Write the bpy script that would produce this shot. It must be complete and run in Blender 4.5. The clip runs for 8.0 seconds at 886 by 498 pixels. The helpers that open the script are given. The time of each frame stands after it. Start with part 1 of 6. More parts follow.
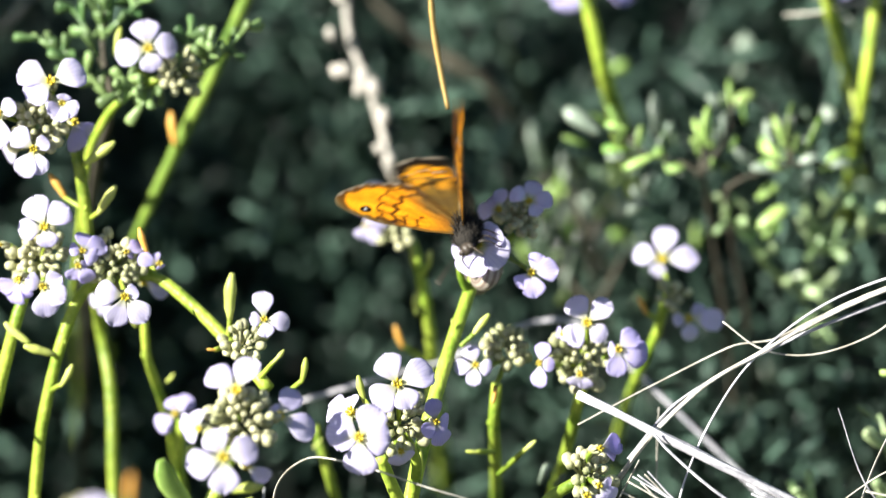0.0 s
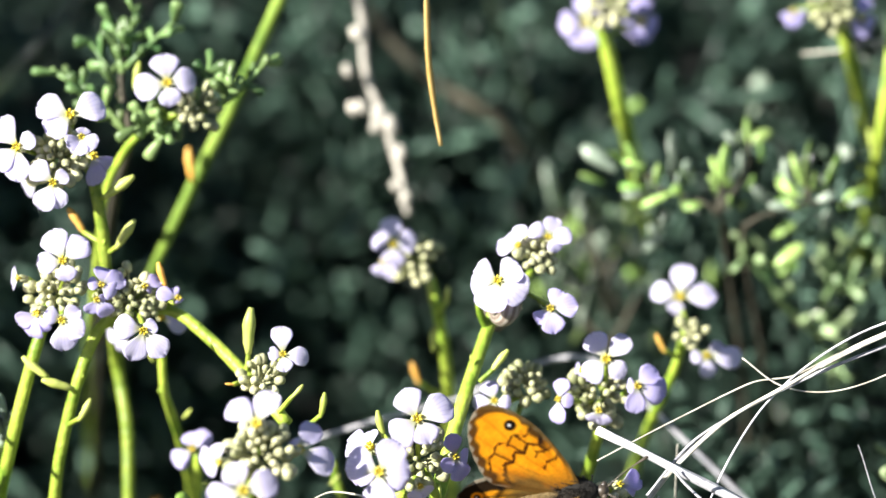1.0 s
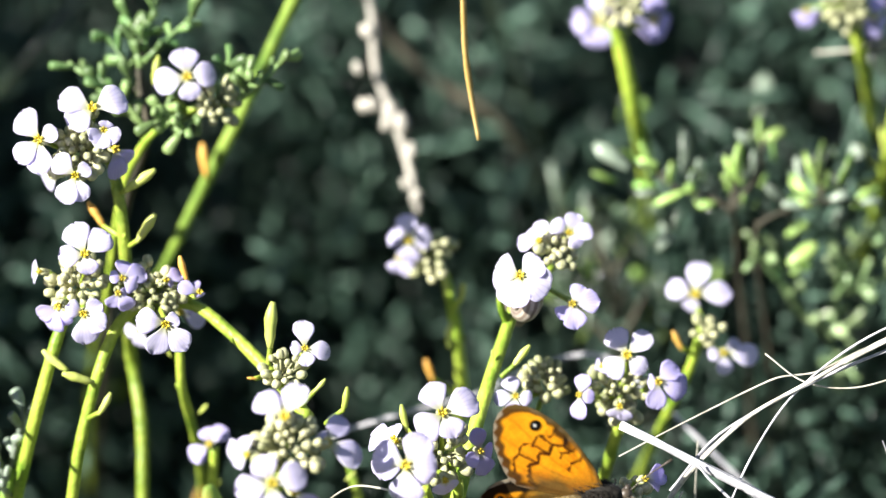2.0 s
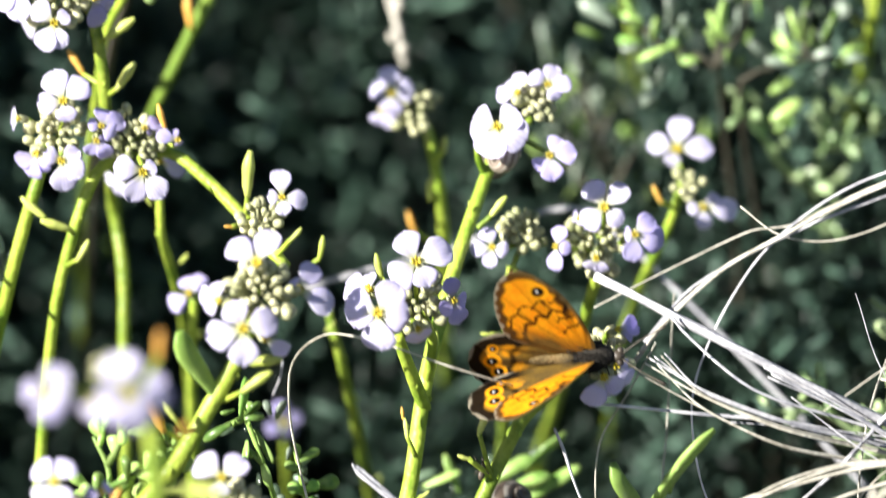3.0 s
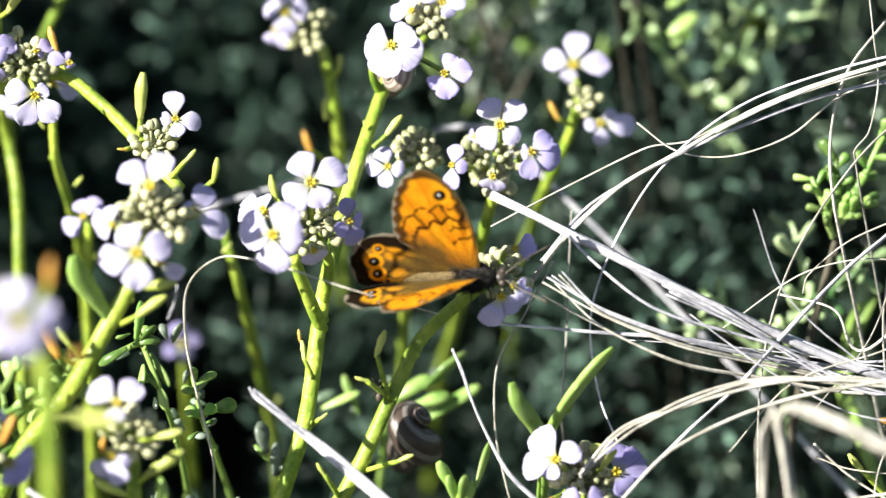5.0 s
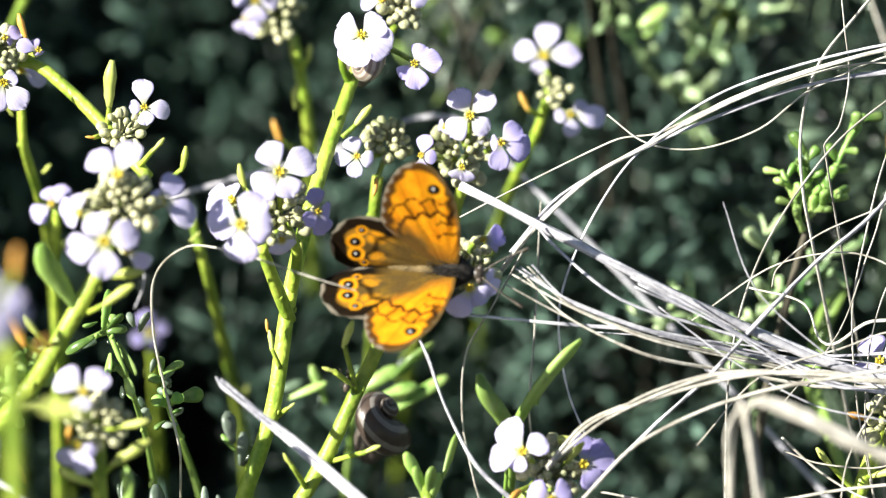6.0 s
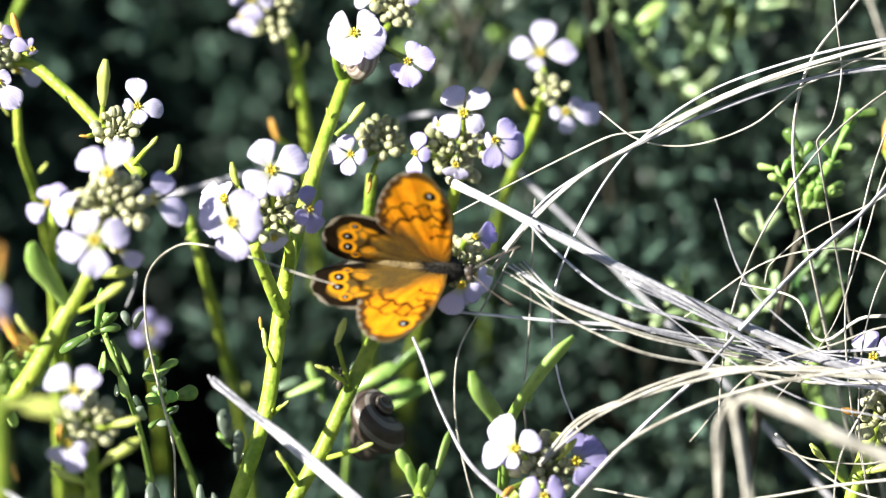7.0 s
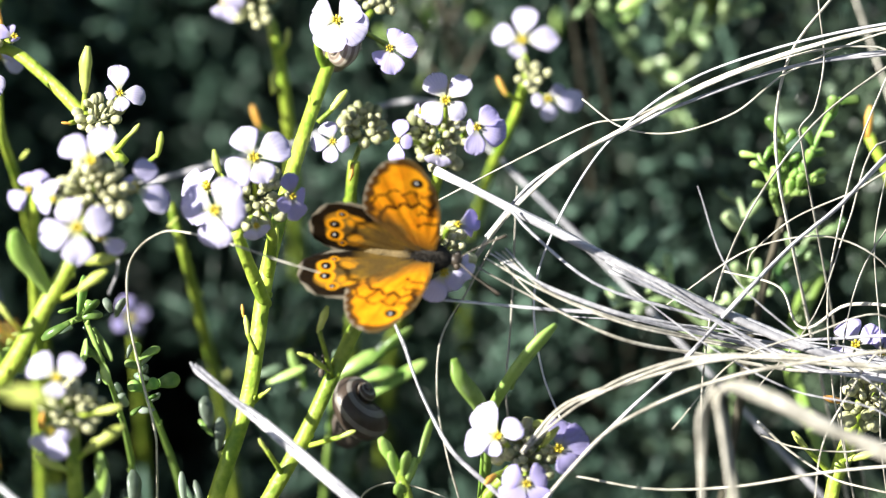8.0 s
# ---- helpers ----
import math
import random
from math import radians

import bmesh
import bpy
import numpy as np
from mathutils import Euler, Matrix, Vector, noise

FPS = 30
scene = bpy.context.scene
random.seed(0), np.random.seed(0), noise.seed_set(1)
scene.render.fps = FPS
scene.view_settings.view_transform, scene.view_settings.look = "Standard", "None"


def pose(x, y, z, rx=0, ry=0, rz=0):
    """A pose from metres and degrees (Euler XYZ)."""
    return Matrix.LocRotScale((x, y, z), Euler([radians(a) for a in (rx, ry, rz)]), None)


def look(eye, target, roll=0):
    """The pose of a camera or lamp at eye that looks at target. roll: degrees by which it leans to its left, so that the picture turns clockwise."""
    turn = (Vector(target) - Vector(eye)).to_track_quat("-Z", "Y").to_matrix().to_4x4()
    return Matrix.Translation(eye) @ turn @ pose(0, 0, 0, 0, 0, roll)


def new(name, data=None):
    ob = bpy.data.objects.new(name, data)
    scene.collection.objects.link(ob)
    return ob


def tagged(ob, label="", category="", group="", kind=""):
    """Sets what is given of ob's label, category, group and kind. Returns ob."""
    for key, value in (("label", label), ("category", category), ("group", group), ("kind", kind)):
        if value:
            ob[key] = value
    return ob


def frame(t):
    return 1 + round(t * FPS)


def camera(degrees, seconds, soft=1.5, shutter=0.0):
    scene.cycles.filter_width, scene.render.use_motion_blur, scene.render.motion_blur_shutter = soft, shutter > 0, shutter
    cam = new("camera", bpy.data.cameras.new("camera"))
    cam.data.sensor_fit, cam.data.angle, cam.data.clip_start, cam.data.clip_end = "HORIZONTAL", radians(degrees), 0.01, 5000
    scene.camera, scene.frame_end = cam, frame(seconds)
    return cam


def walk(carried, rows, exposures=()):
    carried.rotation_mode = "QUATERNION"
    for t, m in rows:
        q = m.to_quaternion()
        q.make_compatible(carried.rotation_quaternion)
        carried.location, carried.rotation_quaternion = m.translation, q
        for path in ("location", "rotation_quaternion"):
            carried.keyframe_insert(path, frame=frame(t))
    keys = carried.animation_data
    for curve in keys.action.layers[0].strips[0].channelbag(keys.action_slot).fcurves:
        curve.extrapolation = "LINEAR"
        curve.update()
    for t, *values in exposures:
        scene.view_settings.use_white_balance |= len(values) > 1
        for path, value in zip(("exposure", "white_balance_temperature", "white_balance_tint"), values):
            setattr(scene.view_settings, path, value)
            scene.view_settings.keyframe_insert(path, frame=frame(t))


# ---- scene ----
# ------------------------------------------------------------------ camera
cam = camera(8.0, 8.0, soft=1.1, shutter=0.3)
cam.data.dof.use_dof = True
cam.data.dof.focus_distance = 1.0
cam.data.dof.aperture_fstop = 12.5
walk(cam, [
    (0.0, look((0.02489, -0.88383, 0.69803), (0.00029, 0.00573, 0.24187), -1.395)),
    (0.5, look((0.02434, -0.88362, 0.69747), (0.00066, 0.00967, 0.24863), -1.461)),
    (1.0, look((0.01866, -0.88447, 0.69394), (-0.00283, 0.00944, 0.24621), -1.061)),
    (1.2, look((0.01178, -0.88527, 0.69103), (-0.00441, 0.01166, 0.24915), -1.013)),
    (2.3, look((-0.00526, -0.88804, 0.68712), (-0.00601, 0.00811, 0.24337), -0.171)),
    (2.5, look((0.00155, -0.88992, 0.68521), (-0.01158, 0.00715, 0.24353), -0.520)),
    (3.0, look((0.01167, -0.89202, 0.68306), (-0.00277, -0.00318, 0.22506), -0.123)),
    (3.5, look((0.00000, -0.88295, 0.68947), (0.00000, 0.00000, 0.22000), 0.000)),
    (4.0, look((0.01237, -0.89231, 0.67685), (-0.00444, -0.00513, 0.21574), -0.806)),
    (4.2, look((0.01603, -0.88855, 0.68038), (-0.00283, -0.00574, 0.21102), -0.441)),
    (4.5, look((0.01690, -0.88522, 0.68599), (0.00287, -0.00712, 0.20771), -0.825)),
    (5.0, look((0.01507, -0.88464, 0.68206), (0.01360, -0.00277, 0.21057), -0.432)),
    (5.2, look((0.01130, -0.88429, 0.67943), (0.01432, -0.00191, 0.20891), -0.244)),
    (6.3, look((0.01689, -0.88169, 0.68218), (0.01898, -0.00132, 0.20790), 0.159)),
    (6.5, look((0.01654, -0.88252, 0.68087), (0.01765, -0.00101, 0.20870), -0.235)),
    (7.0, look((0.02724, -0.88301, 0.68195), (0.01962, -0.00239, 0.20821), -0.417)),
    (7.5, look((0.02712, -0.88272, 0.68078), (0.02297, -0.00205, 0.20706), -0.266)),
    (8.0, look((0.02517, -0.88206, 0.68266), (0.02241, -0.00287, 0.20620), -0.222)),
], exposures=[(0.0, 1.54), (8.0, 1.54)])

MM = 0.001
RNG = random.Random(7)

# ------------------------------------------------------------------ sky and sun
TO_SUN = Vector((-0.74, -0.37, 0.56)).normalized()
world = bpy.data.worlds.new("sky")
scene.world = world
world.use_nodes = True
nt = world.node_tree
sky = nt.nodes.new("ShaderNodeTexSky")
sky.sky_type = 'NISHITA'
sky.sun_disc = False
sky.sun_elevation = math.asin(TO_SUN.z)
sky.sun_rotation = math.atan2(TO_SUN.x, TO_SUN.y)
nt.links.new(sky.outputs[0], nt.nodes["Background"].inputs[0])
nt.nodes["Background"].inputs[1].default_value = 0.038
sun = new("sun", bpy.data.lights.new("sun", 'SUN'))
sun.data.energy = 5.0
sun.data.angle = radians(0.53)
sun.data.color = (1.0, 0.96, 0.89)
sun.matrix_world = look(TO_SUN * 3, (0, 0, 0))


# ------------------------------------------------------------------ materials
def material(name, low, high, scale=900.0, rough=0.5, through_light=0.0, glow_tint=None, spread=0.12, bump=0.15, fine=6.0, spec=0.4, claw=None):
    """Two-scale noise between two colours, a random shift from piece to piece, relief, and light that passes through thin pieces."""
    m = bpy.data.materials.new(name)
    m.use_nodes = True
    t = m.node_tree
    n, link = t.nodes, t.links.new
    bsdf = n["Principled BSDF"]
    geo = n.new("ShaderNodeNewGeometry")
    info = n.new("ShaderNodeObjectInfo")
    big = n.new("ShaderNodeTexNoise")
    big.inputs["Scale"].default_value = scale * 0.25
    big.inputs["Detail"].default_value = 3
    small = n.new("ShaderNodeTexNoise")
    small.inputs["Scale"].default_value = scale * fine * 0.25
    small.inputs["Detail"].default_value = 4
    link(geo.outputs["Position"], big.inputs["Vector"])
    link(geo.outputs["Position"], small.inputs["Vector"])
    add = n.new("ShaderNodeMath")
    add.operation = 'MULTIPLY_ADD'
    add.inputs[1].default_value = 0.45
    link(small.outputs["Fac"], add.inputs[0])
    link(big.outputs["Fac"], add.inputs[2])
    ramp = n.new("ShaderNodeValToRGB")
    ramp.color_ramp.elements[0].position = 0.5
    ramp.color_ramp.elements[1].position = 0.95
    ramp.color_ramp.elements[0].color = (*low, 1)
    ramp.color_ramp.elements[1].color = (*high, 1)
    link(add.outputs[0], ramp.inputs[0])
    vary = n.new("ShaderNodeHueSaturation")
    shift = n.new("ShaderNodeMapRange")
    shift.inputs["To Min"].default_value = 1 - spread
    shift.inputs["To Max"].default_value = 1 + spread
    both = n.new("ShaderNodeMath")
    both.operation = 'ADD'
    link(info.outputs["Random"], both.inputs[0])
    link(geo.outputs["Random Per Island"], both.inputs[1])
    wrap = n.new("ShaderNodeMath")
    wrap.operation = 'FRACT'
    link(both.outputs[0], wrap.inputs[0])
    link(wrap.outputs[0], shift.inputs["Value"])
    link(shift.outputs[0], vary.inputs["Value"])
    tone = ramp.outputs[0]
    if claw:
        # along a petal: a tinted claw, and faint veins that fan out from it
        local = n.new("ShaderNodeTexCoord")
        axes = n.new("ShaderNodeSeparateXYZ")
        link(local.outputs["Object"], axes.inputs[0])
        far = n.new("ShaderNodeMapRange")
        far.inputs["From Min"].default_value, far.inputs["From Max"].default_value = 0.0006, 0.0020
        link(axes.outputs["X"], far.inputs["Value"])
        slope = n.new("ShaderNodeMath")
        slope.operation = 'DIVIDE'
        link(axes.outputs["Y"], slope.inputs[0])
        link(axes.outputs["X"], slope.inputs[1])
        fan = n.new("ShaderNodeMath")
        fan.operation = 'MULTIPLY'
        fan.inputs[1].default_value = 46.0
        link(slope.outputs[0], fan.inputs[0])
        wave = n.new("ShaderNodeMath")
        wave.operation = 'SINE'
        link(fan.outputs[0], wave.inputs[0])
        vein = n.new("ShaderNodeMapRange")
        vein.inputs["From Min"].default_value, vein.inputs["From Max"].default_value = 0.55, 1.0
        vein.inputs["To Max"].default_value = 0.35
        link(wave.outputs[0], vein.inputs["Value"])
        veined = n.new("ShaderNodeMix")
        veined.data_type = 'RGBA'
        link(vein.outputs[0], veined.inputs[0])
        link(tone, veined.inputs[6])
        veined.inputs[7].default_value = (low[0] * 0.7, low[1] * 0.68, low[2] * 0.85, 1)
        clawed = n.new("ShaderNodeMix")
        clawed.data_type = 'RGBA'
        link(far.outputs[0], clawed.inputs[0])
        clawed.inputs[6].default_value = (*claw, 1)
        link(veined.outputs[2], clawed.inputs[7])
        tone = clawed.outputs[2]
    link(tone, vary.inputs["Color"])
    link(vary.outputs[0], bsdf.inputs["Base Color"])
    bsdf.inputs["Roughness"].default_value = rough
    bsdf.inputs["Specular IOR Level"].default_value = spec
    rel = n.new("ShaderNodeBump")
    rel.inputs["Strength"].default_value = bump
    rel.inputs["Distance"].default_value = 0.0004
    link(small.outputs["Fac"], rel.inputs["Height"])
    link(rel.outputs[0], bsdf.inputs["Normal"])
    if through_light:
        tr = n.new("ShaderNodeBsdfTranslucent")
        tint = n.new("ShaderNodeMix")
        tint.data_type = 'RGBA'
        tint.blend_type = 'MULTIPLY'
        tint.inputs[0].default_value = 1.0
        link(vary.outputs[0], tint.inputs[6])
        tint.inputs[7].default_value = (*(glow_tint or (1, 1, 1)), 1)
        link(tint.outputs[2], tr.inputs["Color"])
        mix = n.new("ShaderNodeMixShader")
        mix.inputs[0].default_value = through_light
        link(bsdf.outputs[0], mix.inputs[1])
        link(tr.outputs[0], mix.inputs[2])
        link(mix.outputs[0], n["Material Output"].inputs["Surface"])
    return m


PETAL = material("petal", (0.66, 0.63, 0.84), (0.82, 0.80, 0.94), 420, 0.5, 0.48, (1, 0.95, 1), 0.10, 0.2, 5, 0.25, (0.62, 0.66, 0.34))
# the same petal darker and more violet, as it looks in shade
SHADED_PETAL = material("shaded_petal", (0.54, 0.49, 0.80), (0.70, 0.66, 0.92), 420, 0.5, 0.48, (1, 0.95, 1), 0.12, 0.2, 5, 0.25, (0.50, 0.52, 0.36))
STEM = material("stem", (0.13, 0.24, 0.020), (0.46, 0.56, 0.08), 620, 0.40, 0.15, (1, 1, 0.4), 0.22, 0.7)
# darker stem copy, shade and patchy highlights put into its colour
DIM_STEM = material("dim_stem", (0.035, 0.11, 0.015), (0.30, 0.42, 0.07), 260, 0.38, 0.12, (1, 1, 0.4), 0.22, 0.6)
POD = material("pod", (0.40, 0.50, 0.07), (0.62, 0.66, 0.20), 500, 0.45, 0.15, None, 0.2)
POD_TIP = material("ripe_pod", (0.62, 0.30, 0.05), (0.75, 0.45, 0.10), 600, 0.5, 0.15)
BUD = material("bud", (0.26, 0.29, 0.13), (0.60, 0.58, 0.36), 800, 0.5, 0.08, None, 0.25, 0.2)
STAMEN = material("stamen", (0.60, 0.48, 0.03), (0.80, 0.66, 0.08), 900, 0.5, 0.2)
SPRIG = material("sprig_leaf", (0.08, 0.19, 0.06), (0.46, 0.58, 0.30), 500, 0.28, 0.18, (1, 1, 0.5), 0.45, spec=0.6)
FRESH_LEAF = material("fresh_leaf", (0.11, 0.25, 0.04), (0.46, 0.62, 0.20), 400, 0.32, 0.2, (1, 1, 0.5), 0.5)
LEAF = material("leaf", (0.18, 0.32, 0.05), (0.36, 0.52, 0.14), 400, 0.40, 0.18, (1, 1, 0.5), 0.25)
# sprig leaf green dimmed in its colour to look shaded
SHADED_LEAF = material("shaded_leaf", (0.06, 0.14, 0.045), (0.27, 0.38, 0.14), 400, 0.36, 0.15, (1, 1, 0.5), 0.45)
GREY_LEAF = material("grey_leaf", (0.11, 0.16, 0.11), (0.34, 0.40, 0.32), 400, 0.35, 0.12, (1, 1, 0.7), 0.4, spec=0.5)
# wide tone range stands in for sunlit leaves against shaded gaps
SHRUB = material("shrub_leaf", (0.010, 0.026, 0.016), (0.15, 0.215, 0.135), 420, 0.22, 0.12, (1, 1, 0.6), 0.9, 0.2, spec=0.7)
# the same leaf darker and bluer, the thicket's shade put into its colour
SHRUB_SHADED = material("shaded_shrub_leaf", (0.007, 0.018, 0.014), (0.098, 0.168, 0.124), 300, 0.36, 0.10, (1, 1, 0.7), 0.9, 0.2, spec=0.3)
TWIG = material("twig", (0.030, 0.030, 0.020), (0.085, 0.075, 0.050), 500, 0.8)
STRAW = material("straw", (0.27, 0.25, 0.20), (0.72, 0.69, 0.59), 900, 0.45, 0.08, None, 0.25, 0.3)
STRAW_GREY = material("grey_straw", (0.22, 0.22, 0.25), (0.68, 0.67, 0.69), 700, 0.42, 0.05, None, 0.25, 0.3)
STRAW_GOLD = material("golden_straw", (0.46, 0.30, 0.08), (0.62, 0.44, 0.16), 700, 0.45, 0.1)
DRY = material("dry_stalk", (0.34, 0.32, 0.28), (0.62, 0.58, 0.50), 600, 0.7, 0.05)
# taken down to near black to stand in for shade between the plants
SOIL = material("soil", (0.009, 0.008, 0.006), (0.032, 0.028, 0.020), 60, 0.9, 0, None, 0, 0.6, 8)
SHELL = material("shell", (0.26, 0.23, 0.19), (0.44, 0.40, 0.34), 700, 0.35, 0.0, None, 0.0, 0.2)
SHELL_BAND = material("shell_band", (0.13, 0.10, 0.08), (0.24, 0.19, 0.15), 700, 0.35, 0.0, None, 0.0, 0.2)
SHELL_DARK = material("brown_shell", (0.030, 0.022, 0.017), (0.075, 0.055, 0.042), 500, 0.35, 0.0, None, 0.0, 0.2)
SHELL_TAN = material("tan_shell_band", (0.124, 0.112, 0.099), (0.223, 0.205, 0.180), 500, 0.35, 0.0, None, 0.0, 0.2)
SNAIL_SKIN = material("snail_skin", (0.06, 0.05, 0.04), (0.12, 0.10, 0.08), 900, 0.5)
FUR = material("fur", (0.006, 0.005, 0.004), (0.026, 0.022, 0.016), 1500, 0.9, 0, None, 0.3, 0.8)
ABDOMEN = material("abdomen_hair", (0.11, 0.08, 0.03), (0.28, 0.20, 0.085), 1500, 0.9, 0, None, 0.3, 0.8)
CHITIN = material("chitin", (0.03, 0.025, 0.02), (0.09, 0.07, 0.05), 1500, 0.4)


def wing_material():
    m = bpy.data.materials.new("wing_scales")
    m.use_nodes = True
    t = m.node_tree
    n, link = t.nodes, t.links.new
    bsdf = n["Principled BSDF"]
    col = n.new("ShaderNodeVertexColor")
    col.layer_name = "scales"
    tex = n.new("ShaderNodeTexCoord")
    grain = n.new("ShaderNodeTexNoise")
    grain.inputs["Scale"].default_value = 2600
    link(tex.outputs["Object"], grain.inputs["Vector"])
    ramp = n.new("ShaderNodeMapRange")
    ramp.inputs["To Min"].default_value = 0.72
    ramp.inputs["To Max"].default_value = 1.25
    link(grain.outputs["Fac"], ramp.inputs["Value"])
    hue = n.new("ShaderNodeHueSaturation")
    link(ramp.outputs[0], hue.inputs["Value"])
    link(col.outputs["Color"], hue.inputs["Color"])
    link(hue.outputs[0], bsdf.inputs["Base Color"])
    bsdf.inputs["Roughness"].default_value = 0.6
    bsdf.inputs["Specular IOR Level"].default_value = 0.08
    bump = n.new("ShaderNodeBump")
    bump.inputs["Strength"].default_value = 0.25
    bump.inputs["Distance"].default_value = 0.0002
    link(grain.outputs["Fac"], bump.inputs["Height"])
    link(bump.outputs[0], bsdf.inputs["Normal"])
    tr = n.new("ShaderNodeBsdfTranslucent")
    link(hue.outputs[0], tr.inputs["Color"])
    mix = n.new("ShaderNodeMixShader")
    mix.inputs[0].default_value = 0.4
    link(bsdf.outputs[0], mix.inputs[1])
    link(tr.outputs[0], mix.inputs[2])
    link(mix.outputs[0], n["Material Output"].inputs["Surface"])
    return m


WING = wing_material()

# ------------------------------------------------------------------ tools
TILT = Matrix.Rotation(radians(62), 3, 'X')      # the bank of flowers faces up and forward


def bank(r, u, f):
    """A direction: r to the right, u up along the bank, f out of the bank."""
    return (TILT @ Vector((r, u, f))).normalized()


def as_mesh(name, bm, mat, smooth=True):
    me = bpy.data.meshes.new(name)
    if smooth:
        for f in bm.faces:
            f.smooth = True
    bm.to_mesh(me)
    bm.free()
    if mat:
        me.materials.append(mat)
    return me


def part(name, shape, mat, parent, label="", at=None):
    """Links a bmesh or a mesh as one object under a thing or a part."""
    me = as_mesh(name, shape, mat) if isinstance(shape, bmesh.types.BMesh) else shape
    ob = new(name, me)
    ob.parent = parent
    if at is not None:
        ob.matrix_local = at
    if label:
        ob["label"] = label
    return ob


def base(name, place, label, category, group=""):
    ob = new(name)
    ob.empty_display_size = 0.005
    ob.location = place
    return tagged(ob, label, category, group)


def spline(points, step=5):
    """Points along a smooth line through the given ones, with no overshoot where the spacing is uneven."""
    p = [Vector(q) for q in points]
    if len(p) == 2:
        return [p[0].lerp(p[1], i / step) for i in range(step + 1)]
    slope = [p[1] - p[0]]
    for a, b, c in zip(p, p[1:], p[2:]):
        way = (b - a).normalized() + (c - b).normalized()
        slope.append(way.normalized() * min((b - a).length, (c - b).length))
    slope.append(p[-1] - p[-2])
    out = []
    for k in range(len(p) - 1):
        a, b = p[k], p[k + 1]
        span = (b - a).length
        u, v = slope[k], slope[k + 1]
        u, v = u * min(1.0, span / max(u.length, 1e-9)), v * min(1.0, span / max(v.length, 1e-9))
        for i in range(step):
            t = i / step
            out.append((2 * t ** 3 - 3 * t * t + 1) * a + (t ** 3 - 2 * t * t + t) * u + (3 * t * t - 2 * t ** 3) * b + (t ** 3 - t * t) * v)
    out.append(p[-1])
    return out


def tube(bm, points, radii, sides=8, wobble=0.0, flat=1.0):
    """A closed tube with the given radii, spread along the points."""
    n = len(points)
    rings = []
    tangent = (points[1] - points[0]).normalized()
    side = tangent.orthogonal().normalized()
    for i, p in enumerate(points):
        ahead = (points[min(i + 1, n - 1)] - points[max(i - 1, 0)]).normalized()
        side = (side - ahead * side.dot(ahead)).normalized()
        other = ahead.cross(side)
        k = i / (n - 1) * (len(radii) - 1)
        j = min(int(k), len(radii) - 2)
        r = radii[j] + (radii[j + 1] - radii[j]) * (k - j)
        r *= 1 + wobble * RNG.uniform(-1, 1)
        rings.append([bm.verts.new(p + r * (math.cos(a) * side + flat * math.sin(a) * other))
                      for a in (2 * math.pi * s / sides for s in range(sides))])
    for a, b in zip(rings, rings[1:]):
        for s in range(sides):
            bm.faces.new((a[s], a[(s + 1) % sides], b[(s + 1) % sides], b[s]))
    bm.faces.new(rings[0][::-1])
    bm.faces.new(rings[-1])
    return rings


def blob(bm, at, size, axis=(0, 0, 1), rings=6, sides=8, power=1.0):
    """A closed egg along an axis; size is (half width, half length)."""
    q = Vector(axis).to_track_quat('Z', 'Y')
    pts = []
    for i in range(rings + 1):
        a = math.pi * i / rings
        pts.append((math.sin(a) ** power * size[0], -math.cos(a) * size[1]))
    vs = []
    for i, (r, z) in enumerate(pts):
        if i in (0, rings):
            vs.append([bm.verts.new(Vector(at) + q @ Vector((0, 0, z)))])
        else:
            vs.append([bm.verts.new(Vector(at) + q @ Vector((r * math.cos(2 * math.pi * s / sides), r * math.sin(2 * math.pi * s / sides), z))) for s in range(sides)])
    for a, b in zip(vs, vs[1:]):
        for s in range(sides):
            t = (s + 1) % sides
            if len(a) == 1:
                bm.faces.new((a[0], b[t], b[s]))
            elif len(b) == 1:
                bm.faces.new((a[s], a[t], b[0]))
            else:
                bm.faces.new((a[s], a[t], b[t], b[s]))


def facing(at, axis, spin=0.0, size=1.0):
    """A pose with its z along the axis."""
    q = Vector(axis).to_track_quat('Z', 'Y').to_matrix().to_4x4()
    return Matrix.Translation(at) @ q @ Matrix.Rotation(radians(spin), 4, 'Z') @ Matrix.Scale(size, 4)


